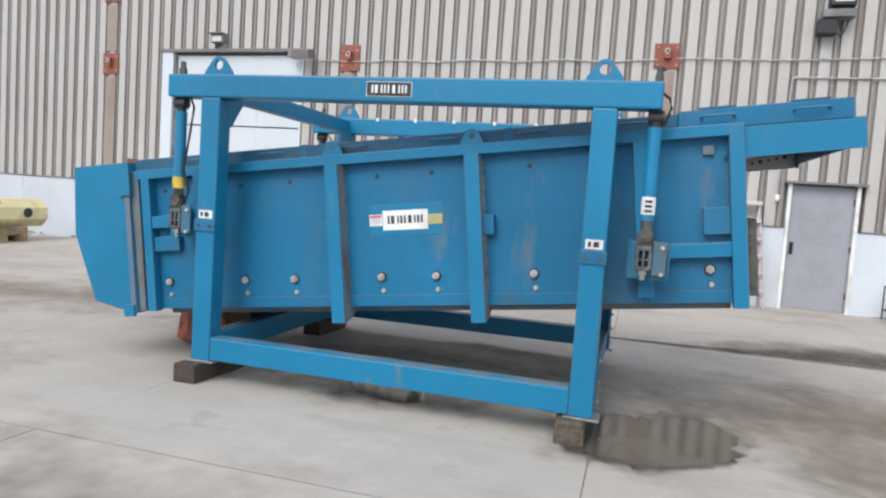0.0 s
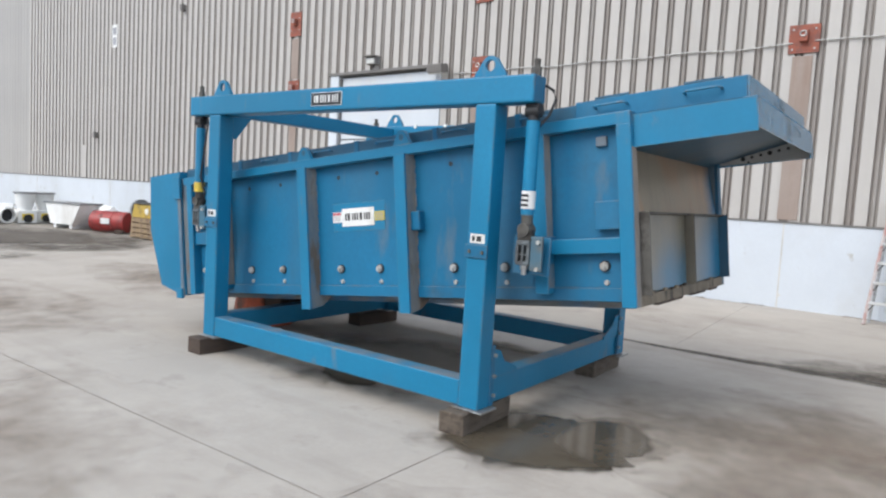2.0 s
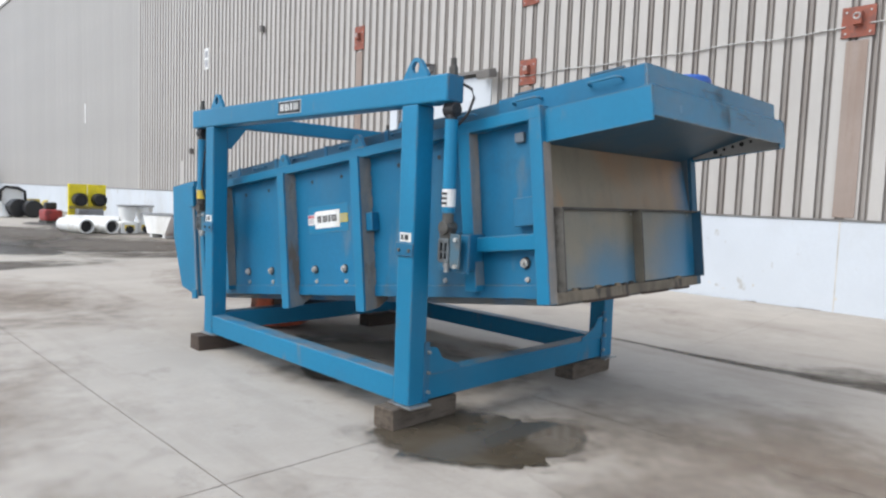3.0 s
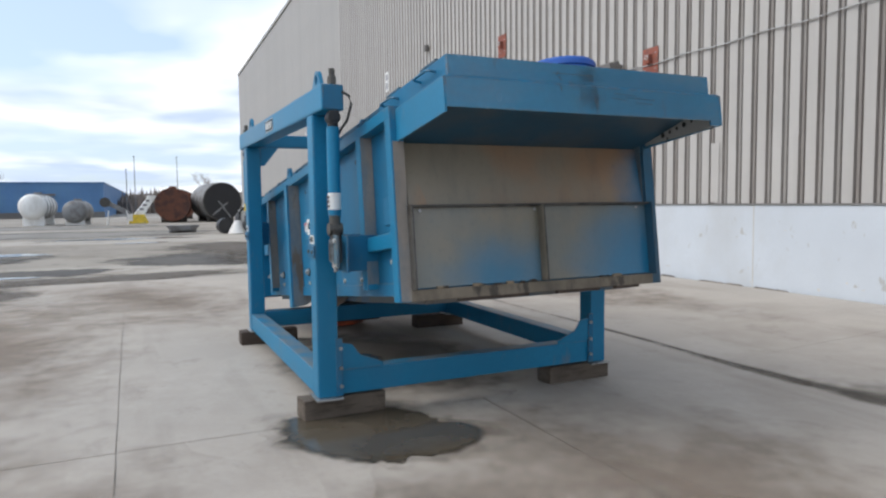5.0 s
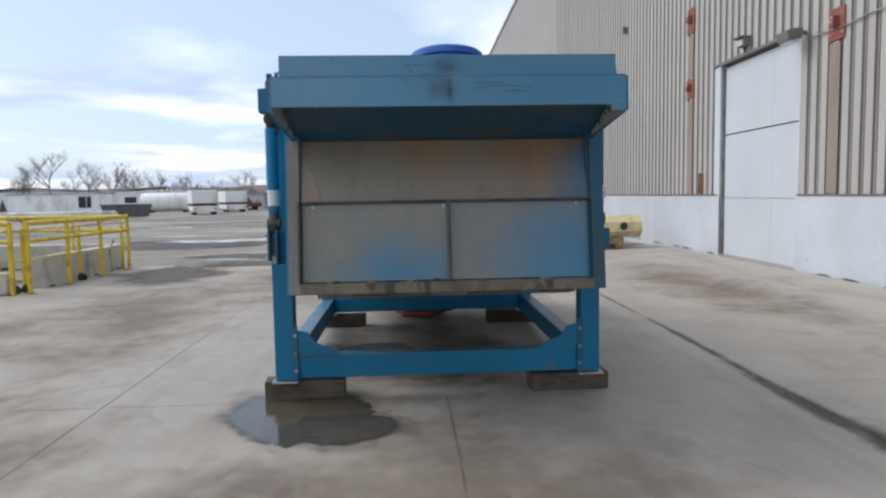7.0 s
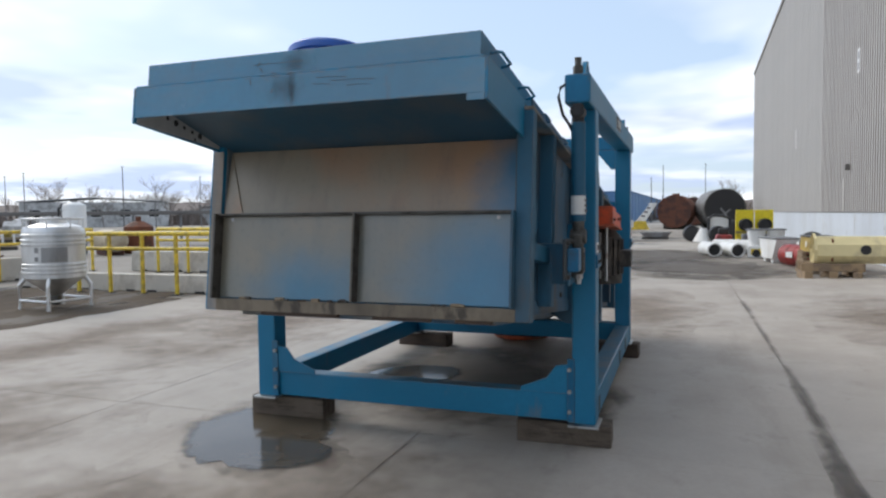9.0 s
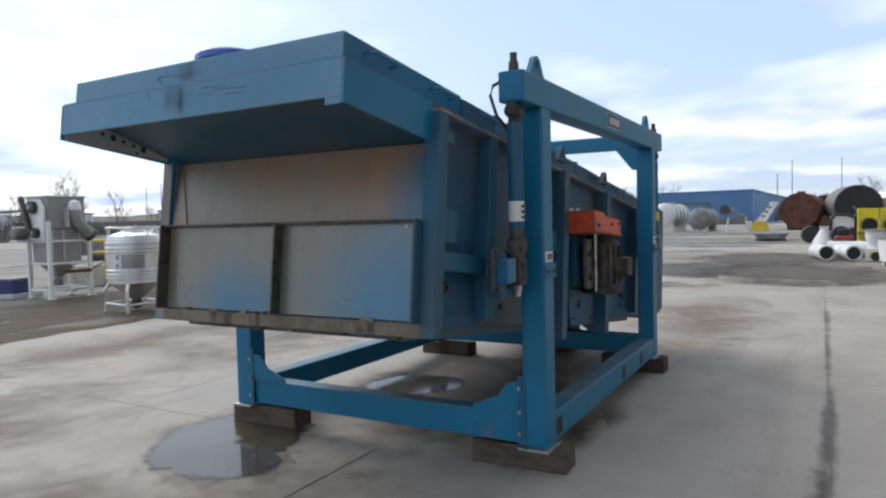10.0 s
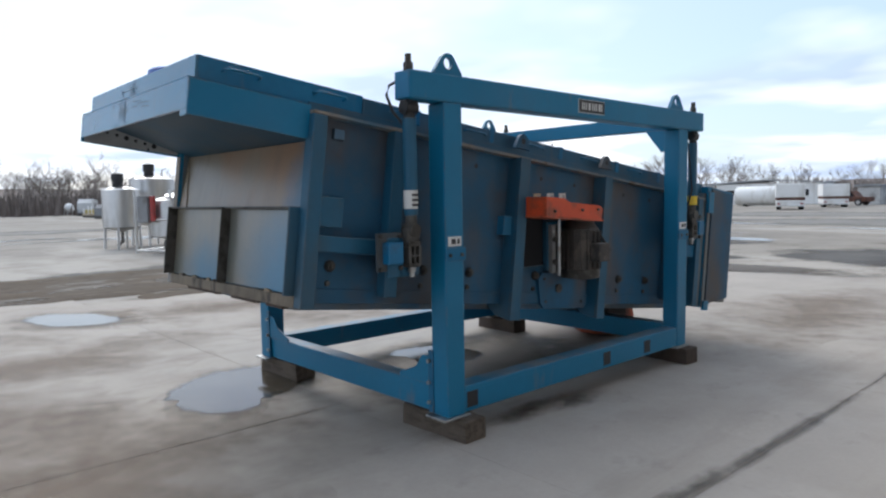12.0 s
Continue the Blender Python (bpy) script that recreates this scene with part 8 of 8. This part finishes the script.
for yy_, z, r in ((0.02, 2.30, 0.16), (0.12, 1.66, 0.13)):
    wheel = part("pulley", revolve(B(), [(r, 0.0), (r, 0.03), (r * 0.85, 0.05), (r, 0.07), (r, 0.10)], 24, pose(0.54, yy_, z, 0, 90, 0)), M["grime"], gm, smooth=True, local=True)
    part("hub", cyl(B(), (0.62, yy_, z), (0.68, yy_, z), r * 0.35, seg=14), M["steel"], wheel, smooth=True, local=True)
part("belt_guard", box(B(), (0.56, -0.06, -0.52), (0.66, 0.06, 0.52), Matrix.Translation((0, -0.22, 2.08)) @ pose(0, 0, 0, 22, 0, 0), 0.02), M["grime"], gm, local=True)
part("motor", revolve(B(), [(0.13, -0.26), (0.17, -0.22), (0.17, 0.18), (0.12, 0.24)], 20, pose(0.62, -0.40, 1.66, 0, 90, 0)), M["grey_far"], gm, smooth=True, local=True)
part("motor_base", box(B(), (0.40, -0.56, 1.44), (0.84, -0.24, 1.49), None, 0.008), M["white_far"], gm, local=True)
bb = thing("blue_crate", -5.05, -8.0, GZ, "dark blue plastic crate on a pallet", "crate", turn=20)
part("tub", box(B(), (-0.3, -0.22, 0.10), (0.3, 0.22, 0.42), None, 0.03), M["crate_blue"], bb, local=True)
part("rim", box(B(), (-0.32, -0.24, 0.40), (0.32, 0.24, 0.45), None, 0.015), M["grey_far"], bb, local=True)
part("pallet_deck", box(B(), (-0.45, -0.35, 0.0), (0.45, 0.35, 0.098), None, 0.01), M["grey_pale"], bb, local=True)
rv = thing("beige_vessel", -17.8, -15.5, GZ, "beige cylindrical vessel lying behind the railing", "tank", turn=60)
part("shell", revolve(B(), [(0.3, -1.2), (0.45, -1.1), (0.45, 1.1), (0.3, 1.2)], 24, pose(0, 0, 0.6, 0, 90, 0)), M["tan_light"], rv, smooth=True, local=True)
part("saddle", box(B(), (-0.8, -0.35, 0), (0.8, 0.35, 0.25), None, 0.02), M["rust_dark"], rv, local=True)
rr_ = thing("rusty_vessel", -19.0, -15.1, GZ, "rusty brown upright vessel behind the railing", "tank")
part("shell", revolve(B(), [(0.55, 0.0), (0.6, 0.05), (0.6, 1.15), (0.3, 1.35), (0.12, 1.4), (0.12, 1.6)], 24), M["rust"], rr_, smooth=True, local=True)
sl = thing("white_tank_on_legs", -17.7, -17.3, GZ, "white upright tank with a dark side pipe behind the railing", "tank")
part("shell", revolve(B(), [(0.10, 0.62), (0.42, 0.85), (0.46, 0.9), (0.46, 2.08), (0.42, 2.14), (0.2, 2.24), (0.1, 2.25)], 28), M["white_far"], sl, smooth=True, local=True)
part("pipe", sweep(B(), [(0.36, -0.30, 1.0), (0.46, -0.36, 1.25), (0.46, -0.36, 1.95), (0.34, -0.26, 2.12)], 0.06, 8), M["black"], sl, "dark side pipe", local=True)
part("manway", cyl(B(), (0, 0, 2.24), (0, 0, 2.32), 0.14, seg=16), M["grime"], sl, smooth=True, local=True)
for k in range(4):
    a = math.pi / 4 + math.pi / 2 * k
    part("leg", sweep(B(), [(0.40 * math.cos(a), 0.40 * math.sin(a), 0.9), (0.42 * math.cos(a), 0.42 * math.sin(a), 0.0)], 0.04, 8), M["grey_far"], sl, local=True)
dk = thing("long_shed_roof", -30, -30, GZ, "low dark open shed behind the railing", "shed", turn=35)
part("roof", box(B(), (-1.5, -9, 1.75), (1.5, 9, 2.0), None, 0.03), M["trim"], dk, local=True)
for k in range(7):
    part("post", box(B(), (1.2, -8.8 + k * 2.93, 0), (1.35, -8.65 + k * 2.93, 1.75)), M["grey_far"], dk, local=True)
def stored_machine(x, y, turn, kind, tint, size):
    """Used machinery parked in rows: a cabinet, a mixer on legs, or a low skid with posts."""
    words = ("grey boxy machine housing with a sloped top", "pale drum mixer on a leg frame", "low beige skid with upright posts")[kind]
    sm = thing("stored_machine", x, y, GZ, words, "machine", "stored machines far across the yard", turn)
    q = size
    if kind == 0:
        part("housing", prism(B(), [(-1.3 * q, 0.35 * q), (1.3 * q, 0.35 * q), (1.3 * q, 1.5 * q), (0.6 * q, 2.0 * q), (-1.3 * q, 1.8 * q)], -0.8 * q, 0.8 * q), M[tint], sm, local=True)
        part("door", box(B(), (-0.5 * q, 0.8 * q, 0.5 * q), (0.3 * q, 0.83 * q, 1.5 * q), None, 0.01), M["grey_far"], sm, local=True)
        part("skid", box(B(), (-1.4 * q, -0.7 * q, 0.0), (1.4 * q, 0.7 * q, 0.36 * q), None, 0.03), M["grime"], sm, local=True)
    elif kind == 1:
        part("drum", revolve(B(), [(0.25 * q, -0.8 * q), (0.7 * q, -0.55 * q), (0.75 * q, 0.3 * q), (0.4 * q, 0.75 * q)], 20, pose(0, 0, 1.35 * q, 0, 68, 0)), M[tint], sm, smooth=True, local=True)
        part("motor", cyl(B(), (-1.1 * q, 0, 1.0 * q), (-0.6 * q, 0, 1.1 * q), 0.25 * q, seg=14), M["grey_far"], sm, smooth=True, local=True)
        for sx in (-0.6, 0.6):
            for sy in (-0.55, 0.55):
                part("leg", sweep(B(), [(sx * q * 1.2, sy * q * 1.2, 0), (sx * q, sy * q, 1.0 * q)], 0.06 * q, 6), M["grey_pale"], sm, local=True)
    else:
        part("deck", box(B(), (-1.2 * q, -0.6 * q, 0.25 * q), (1.2 * q, 0.6 * q, 0.5 * q), None, 0.03), M["tan_light"], sm, local=True)
        part("engine", box(B(), (-0.9 * q, -0.4 * q, 0.5 * q), (0.0, 0.4 * q, 1.0 * q), None, 0.08), M["yellow_dull"], sm, local=True)
        for sx in (-1.05, 0.2, 1.05):
            part("post", box(B(), (sx * q - 0.05, -0.5 * q, 0.0), (sx * q + 0.05, -0.4 * q, (1.1 + 0.35 * (sx > 0)) * q), None, 0.01), M["white_far"], sm, local=True)
        part("runner", box(B(), (-1.3 * q, -0.55 * q, 0.0), (1.3 * q, 0.55 * q, 0.25 * q), None, 0.02), M["grime"], sm, local=True)


for x, y, turn, kind, tint, size in (
        (-21.5, -93, 10, 1, "white_far", 0.8), (-22.5, -88, 60, 0, "grey_pale", 1.1), (-19.5, -75, 100, 2, "tan_light", 0.9), (-18.6, -66, 20, 0, "grey_far", 0.75), (-17.6, -58, 140, 2, "tan_light", 0.85),
        (-15.6, -55, 70, 2, "tan_light", 0.7), (-17.0, -52, 10, 0, "grey_far", 0.55), (-22.8, -68, 35, 0, "white_far", 0.8), (-26.5, -74, 80, 1, "grey_pale", 0.8), (-30.0, -72, 15, 2, "tan_light", 0.9),
        (-31, -38, 40, 0, "grey_pale", 0.7), (-28.5, -35, 120, 2, "tan_light", 0.7), (-36, -44, 15, 1, "grey_pale", 0.75), (-20, -25, 160, 2, "tan_light", 0.6), (-17, -23, 60, 0, "grey_far", 0.6)):
    stored_machine(x, y, turn, kind, tint, size)
vn = thing("white_van", -14.6, -44.5, GZ, "small white van parked far across the yard", "car", turn=70)
part("body", prism(B(), [(-1.7, 0.35), (1.7, 0.35), (1.7, 0.85), (1.0, 1.0), (0.6, 1.5), (-1.7, 1.5)], -0.75, 0.75), M["white_far"], vn, local=True)
part("window", prism(B(), [(-0.4, 1.0), (0.9, 1.0), (0.55, 1.4), (-0.4, 1.4)], -0.76, 0.76), M["glass_dark"], vn, local=True)
for xx in (-1.1, 1.1):
    for sd in (-1, 1):
        wh = part("wheel", cyl(B(), (xx, sd * 0.58, 0.31), (xx, sd * 0.77, 0.31), 0.31, seg=16), M["black"], vn, smooth=True, local=True)
        part("rim", cyl(B(), (xx, sd * 0.768, 0.31), (xx, sd * 0.78, 0.31), 0.17, seg=12), M["steel"], wh, local=True)


def pickup(x, y, turn):
    c = thing("pickup_truck", x, y, GZ, "dark red pickup truck parked far across the yard", "car", turn=turn)
    part("body", box(B(), (-2.5, -0.9, 0.45), (2.5, 0.9, 1.0), None, 0.1), M["rust_dark"], c, local=True)
    part("cab", prism(B(), [(-0.6, 1.0), (1.3, 1.0), (0.8, 1.65), (-0.45, 1.65)], -0.8, 0.8), M["rust_dark"], c, local=True)
    part("window", prism(B(), [(-0.5, 1.05), (1.1, 1.05), (0.75, 1.55), (-0.4, 1.55)], -0.82, 0.82), M["glass_dark"], c, local=True)
    for xx in (-1.6, 1.6):
        for s in (-1, 1):
            wh = part("wheel", cyl(B(), (xx, s * 0.7, 0.38), (xx, s * 0.93, 0.38), 0.38, seg=18), M["black"], c, smooth=True, local=True)
            part("rim", cyl(B(), (xx, s * 0.925, 0.38), (xx, s * 0.94, 0.38), 0.22, seg=14), M["steel"], wh, local=True)


pickup(-84.0, -16.2, 80)


def light_pole(x, y, h, arm=0.0):
    p = thing("light_pole", x, y, GZ, "slim grey yard light pole", "pole", "light poles")
    part("mast", cyl(B(), (0, 0, 0), (0, 0, h), 0.09, 0.05, seg=10), M["pole_grey"], p, smooth=True, local=True)
    part("head", box(B(), (-0.08, -0.12, h), (0.08, 0.12, h + 0.12), None, 0.02), M["pole_grey"], p, local=True)
    if arm:
        part("arm", sweep(B(), [(0, 0, h - 0.4), (0, arm, h - 0.2)], 0.04, 6), M["pole_grey"], p, local=True)


for x, y, h in ((-60, -40.0, 7.6), (-62, -76, 7.6), (-60, -57, 7.7), (-75, -66, 6.0), (-80, -62, 7.6), (-118, 4, 9.5), (-125, 11, 10), (-100, 2.8, 6.5), (-110, -18, 9), (-70, -90, 8)):
    light_pole(x, y, h)


# ---- bare winter trees and the wood edge ----
def bare_tree_meshes(seed, h):
    rng = random.Random(seed)
    stem, twig = B(), B()

    def grow(p, d, length, r, level):
        pts, q = [p], p
        n = 4 if level < 2 else 3
        dd = d.copy()
        for k in range(n):
            dd = (dd + Vector((rng.uniform(-1, 1), rng.uniform(-1, 1), rng.uniform(-0.2, 0.6))) * 0.16).normalized()
            q = q + dd * length / n
            pts.append(q)
        target = stem if level < 2 else twig
        for k in range(n):
            cyl(target, pts[k], pts[k + 1], r * (1 - 0.6 * k / n), r * (1 - 0.6 * (k + 1) / n), seg=6 if level < 1 else (4 if level < 2 else 3), caps=False)
        if level >= 4:
            return
        kids = (5, 5, 4, 4)[level]
        for k in range(kids):
            f = rng.uniform(0.35, 1.0) if level else rng.uniform(0.3, 1.0)
            i = min(n - 1, int(f * n))
            base = pts[i].lerp(pts[i + 1], f * n - i) if f < 1 else pts[-1]
            a = rng.uniform(0, 2 * math.pi)
            side = Vector((math.cos(a), math.sin(a), rng.uniform(0.1, 0.9))).normalized()
            grow(base, (dd * 0.55 + side * 0.8).normalized(), length * rng.uniform(0.45, 0.68), r * 0.48, level + 1)
    grow(Vector((0, 0, 0)), Vector((0, 0, 1)), h * 0.55, h * 0.018, 0)
    return mesh_of("trunk", stem, M["bark"]), mesh_of("crown", twig, M["bark"])


KINDS = [bare_tree_meshes(5 + k, 9.0) for k in range(5)]


def bare_tree(x, y, s, turn, k):
    t_ = thing("bare_tree", x, y, GZ, "leafless deciduous tree in winter", "tree", "bare trees on the horizon", turn)
    t_.scale = (s, s, s)
    for name, me in zip(("trunk", "crown"), KINDS[k]):
        ob = new(name, me)
        ob.parent = t_
    return t_


random.seed(33)
for k in range(150):
    a = radians(random.uniform(150, 285))
    d = random.uniform(115, 200)
    if 166 < math.degrees(a) < 186 and random.random() < 0.8:
        continue
    bare_tree(d * math.cos(a), d * math.sin(a), random.uniform(0.65, 1.35) * (0.8 if math.degrees(a) < 200 else 1.0), random.uniform(0, 360), k % 5)
for x, y, sc, k in ((-108, -40, 0.85, 0), (-112, -48, 1.0, 1), (-116, -53, 0.85, 2), (-110, -57, 1.05, 3), (-120, -62, 0.95, 4), (-124, -37, 0.8, 2), (-114, -70, 0.9, 1), (-106, -78, 0.95, 0), (-122, -46, 0.95, 3), (-109, -45, 0.7, 4), (-113, -60, 0.75, 2)):
    bare_tree(x, y, sc, 40 * k + x, k)
for k in range(80):
    a, d = radians(random.uniform(238, 292)), random.uniform(95, 165)
    bare_tree(d * math.cos(a), d * math.sin(a), random.uniform(0.55, 1.0), random.uniform(0, 360), k % 5)
bm = B()
for k in range(7000):
    a, d = radians(random.uniform(236, 294)), random.uniform(92, 150)
    x, y = d * math.cos(a), d * math.sin(a)
    h, w = random.uniform(1.2, 3.6) + 1.5 * noise.noise(Vector((a * 9, d * 0.05, 0))), random.uniform(0.06, 0.3)
    tv = bm.verts.new((x + random.uniform(-0.5, 0.5), y + random.uniform(-0.5, 0.5), h))
    ring = [bm.verts.new((x + w * math.cos(b), y + w * math.sin(b), -0.1)) for b in (0.0, 2.1, 4.2)]
    for i in range(3):
        bm.faces.new((ring[i], ring[(i + 1) % 3], tv))
whole("thicket", bm, M["scrub"], "dense brown leafless thicket at the yard's end", "scrub", kind="stuff")
# low brushy wood edge and distant rise
bm = B()
random.seed(9)
for k in range(5200):
    a = radians(random.uniform(150, 290))
    d = random.uniform(128, 215)
    x, y = d * math.cos(a), d * math.sin(a)
    h = (2.2 + 2.6 * noise.noise(Vector((a * 6, 1, 0))) + random.uniform(-0.6, 1.2)) * (0.7 + 0.003 * d)
    if h < 0.6:
        continue
    w = random.uniform(0.25, 0.9)
    tv = bm.verts.new((x + random.uniform(-0.8, 0.8), y + random.uniform(-0.8, 0.8), h))
    ring = [bm.verts.new((x + w * math.cos(b), y + w * math.sin(b), -0.1)) for b in (0.0, 2.1, 4.2)]
    for i in range(3):
        bm.faces.new((ring[i], ring[(i + 1) % 3], tv))
whole("brushwood", bm, M["scrub"], "brown leafless brush along the far edge of the yard", "scrub", kind="stuff")
bm = B()
n = 90
low = [bm.verts.new((420 * math.cos(a), 420 * math.sin(a), -1)) for a in (radians(140 + 160 * k / n) for k in range(n + 1))]
ridge = [bm.verts.new((470 * math.cos(a), 470 * math.sin(a), 10 + 8 * noise.noise(Vector((a * 3, 4, 0))) + 3 * noise.noise(Vector((a * 14, 2, 0))))) for a in (radians(140 + 160 * k / n) for k in range(n + 1))]
back = [bm.verts.new((620 * math.cos(a), 620 * math.sin(a), -1)) for a in (radians(140 + 160 * k / n) for k in range(n + 1))]
for k in range(n):
    bm.faces.new((low[k], low[k + 1], ridge[k + 1], ridge[k])), bm.faces.new((ridge[k], ridge[k + 1], back[k + 1], back[k]))
whole("backdrop", bm, M["scrub"], "low wooded rise on the horizon", kind="structure", smooth=True)

# ---- pieces of the setting: yard slabs, cladding sheets ----
pavement = tagged(new("pavement"), "pale concrete yard slabs with open dark joints", kind="structure")


def slab(pts):
    bm = B()
    topv = [bm.verts.new((x, y, ground_z_at(y))) for x, y in pts]
    low = [bm.verts.new((x, y, -0.12)) for x, y in pts]
    bm.faces.new(topv), bm.faces.new(low[::-1])
    n = len(pts)
    for i in range(n):
        bm.faces.new((topv[i], low[i], low[(i + 1) % n], topv[(i + 1) % n]))
    return part("slab", bm, M["concrete"], pavement)


G = 0.0024


def west_edge(y):
    return -10.55 - 0.30 * max(0.0, y - 4.3) + 0.25 * noise.noise(Vector((0, y * 0.8, 3))) - (0.5 if y < 0 else 0)


xs = [-9.45, -6.35, -3.25, -0.15, 2.95, 6.05, 9.15, 12.25]
for i, x0 in enumerate(xs[:-1]):
    x1 = xs[i + 1]
    rows = [2.95, 8.15, 12.0] if x0 < -0.2 or x0 > 2.9 else [2.95, 5.53, 8.15, 12.0]
    for y0, y1 in zip(rows, rows[1:]):
        gx = 0.0012 if 2.9 < y0 < 8.1 else G
        g0, g1 = (0.0016 if y0 == 2.95 else G), G
        slab([(x0 + gx, y0 + g0), (x1 - gx, y0 + g0), (x1 - gx, y1 - g1), (x0 + gx, y1 - g1)])
    # the ragged southern row
    south = -1.4 if x0 < -1 else -2.2
    n = 14
    edge = [(x0 + G + (x1 - x0 - 2 * G) * k / n, south + 0.18 * noise.noise(Vector((x0 + k * 0.4, 7, 1)))) for k in range(n + 1)]
    slab(edge + [(x1 - G, 2.95 - 0.0016), (x0 + G, 2.95 - 0.0016)])
for y0, y1 in ((-1.3, 2.95), (2.95, 8.15), (8.15, 12.0)):
    n = 16
    ys = [y1 - G - (y1 - y0 - 2 * G) * k / n for k in range(n + 1)]
    slab([(-9.45 - G, y0 + G), (-9.45 - G, y1 - G)] + [(west_edge(v), v) for v in ys])

# dirt packed into the joints
def joint_dirt(p, q, w):
    bm = B()
    p, q = Vector((*p, 0)), Vector((*q, 0))
    d = (q - p).normalized()
    side = Vector((-d.y, d.x, 0))
    n = max(4, int((q - p).length / 0.12))
    left, right = [], []
    for k in range(n + 1):
        c = p.lerp(q, k / n)
        z = Vector((0, 0, ground_z_at(c.y) + 0.0042))
        ww = w * (0.65 + 0.7 * abs(noise.noise(c * 3.1)))
        off = side * 0.006 * noise.noise(c * 1.7 + Vector((5, 2, 1)))
        left.append(bm.verts.new(c + off + side * ww / 2 + z))
        right.append(bm.verts.new(c + off - side * ww / 2 + z))
    for k in range(n):
        bm.faces.new((left[k], right[k], right[k + 1], left[k + 1]))
    part("joint_dirt", bm, M["joint"], pavement, "dark dirt packed in a slab joint")


joint_dirt((-0.15, 5.53), (9.0, 5.53), 0.011)
joint_dirt((-9.4, 2.95), (9.0, 2.95), 0.0045)
joint_dirt((-0.15, -1.6), (-0.15, 4.1), 0.005)
joint_dirt((-3.25, -1.3), (-3.25, 2.95), 0.006)
joint_dirt((2.95, -1.9), (2.95, 5.5), 0.005)
joint_dirt((-9.4, 8.15), (0.5, 8.15), 0.007)

# dirt along the foot of the plinth, and scuffs on its paint
random.seed(61)
bm = B()
for k in range(130):
    x = random.uniform(-30, 13)
    if ROLL[0] < x < ROLL[1] or PASS[0] - 0.3 < x < PASS[1]:
        continue
    l, h, d = random.uniform(0.1, 0.55), random.uniform(0.004, 0.012), random.uniform(0.008, 0.03)
    z = 0.128
    vs = [bm.verts.new(v) for v in ((x, -0.062, z - 0.02), (x + l, -0.062, z - 0.02), (x + l * 0.8, -0.062, z + h * 0.7), (x + l * 0.35, -0.062, z + h), (x + l * 0.5, -0.062 - d, z - 0.02))]
    bm.faces.new((vs[0], vs[4], vs[3])), bm.faces.new((vs[3], vs[4], vs[2])), bm.faces.new((vs[2], vs[4], vs[1])), bm.faces.new((vs[0], vs[3], vs[2], vs[1]))
part("foot_dirt", bm, M["joint"], wall, "dirt washed up along the plinth", local=True, kind="stuff")
bm = B()
for k in range(40):
    x, z = random.uniform(-28, 13), random.choice((random.uniform(0.16, 0.4), random.uniform(0.16, 1.3)))
    if ROLL[0] - 0.4 < x < ROLL[1] + 0.1 or PASS[0] - 0.3 < x < PASS[1] + 0.2:
        continue
    a, b = random.uniform(0.008, 0.04), random.uniform(0.006, 0.025)
    ring = [bm.verts.new((x + a * random.uniform(0.5, 1.2) * math.cos(t_), -0.0615, z + b * random.uniform(0.4, 1.3) * math.sin(t_))) for t_ in (2 * math.pi * i / 11 for i in range(11))]
    bm.faces.new(ring)
part("paint_scuff", bm, M["barrier"], wall, "small chips in the plinth's white paint", local=True, kind="stuff")

PITCH, RIBS, RIB_D = 0.2871, 3, 0.046
sheets = {}


def sheet_mesh(bottoms, top, kind):
    key = (bottoms, top, kind)
    if key in sheets:
        return sheets[key]
    bm = B()
    faces = []
    for j, zb in enumerate(bottoms):
        x = j * PITCH
        prof = [(x, 0.0), (x + 0.014, -RIB_D), (x + 0.178, -RIB_D), (x + 0.192, 0.0), (x + 0.206, 0.0), (x + 0.216, -0.030), (x + 0.256, -0.030), (x + 0.266, 0.0), (x + PITCH, 0.0)]
        if kind:
            prof = [(x, -0.02), (x + 0.03, -RIB_D * 0.75), (x + PITCH - 0.03, -RIB_D * 0.75), (x + PITCH, -0.02)]
        cols = [(bm.verts.new((px, py, zb)), bm.verts.new((px, py, top))) for px, py in prof]
        for k, (a, b) in enumerate(zip(cols, cols[1:])):
            f = bm.faces.new((a[0], b[0], b[1], a[1]))
            # pale colour on the crest face, greyer colour on all the others
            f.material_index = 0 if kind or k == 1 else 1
            # sheet thickness at the foot
            a2, b2 = bm.verts.new(a[0].co + Vector((0, 0.012, 0))), bm.verts.new(b[0].co + Vector((0, 0.012, 0)))
            bm.faces.new((b[0], a[0], a2, b2)).material_index = 1
    me = bpy.data.meshes.new("cladding_sheet")
    bm.to_mesh(me)
    bm.free()
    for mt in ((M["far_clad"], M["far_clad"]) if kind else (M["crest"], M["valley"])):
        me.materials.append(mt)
    sheets[key] = me
    return me


width = PITCH * RIBS
x = -1.24 - 0.235 - 227 * PITCH
while x < WALL_X1 - 0.01:
    foot = []
    for j in range(RIBS):
        a, b = x + j * PITCH, x + (j + 1) * PITCH
        zb = PLINTH + 0.02
        if b > ROLL[0] - 0.2 and a < ROLL[1] - 0.02:
            zb = ROLL[2] + 0.06
        elif b > PASS[0] - 0.1 and a < PASS[1] + 0.02:
            zb = PASS[2] + 0.04
        foot.append(round(zb, 3))
    far = x < -28.7
    ob = new("cladding_sheet", sheet_mesh(tuple(foot), EAVE, far))
    ob.parent = wall
    ob.location = (x, 0.0 + 0.002 * (round(x / width) % 2), 0)
    x += width
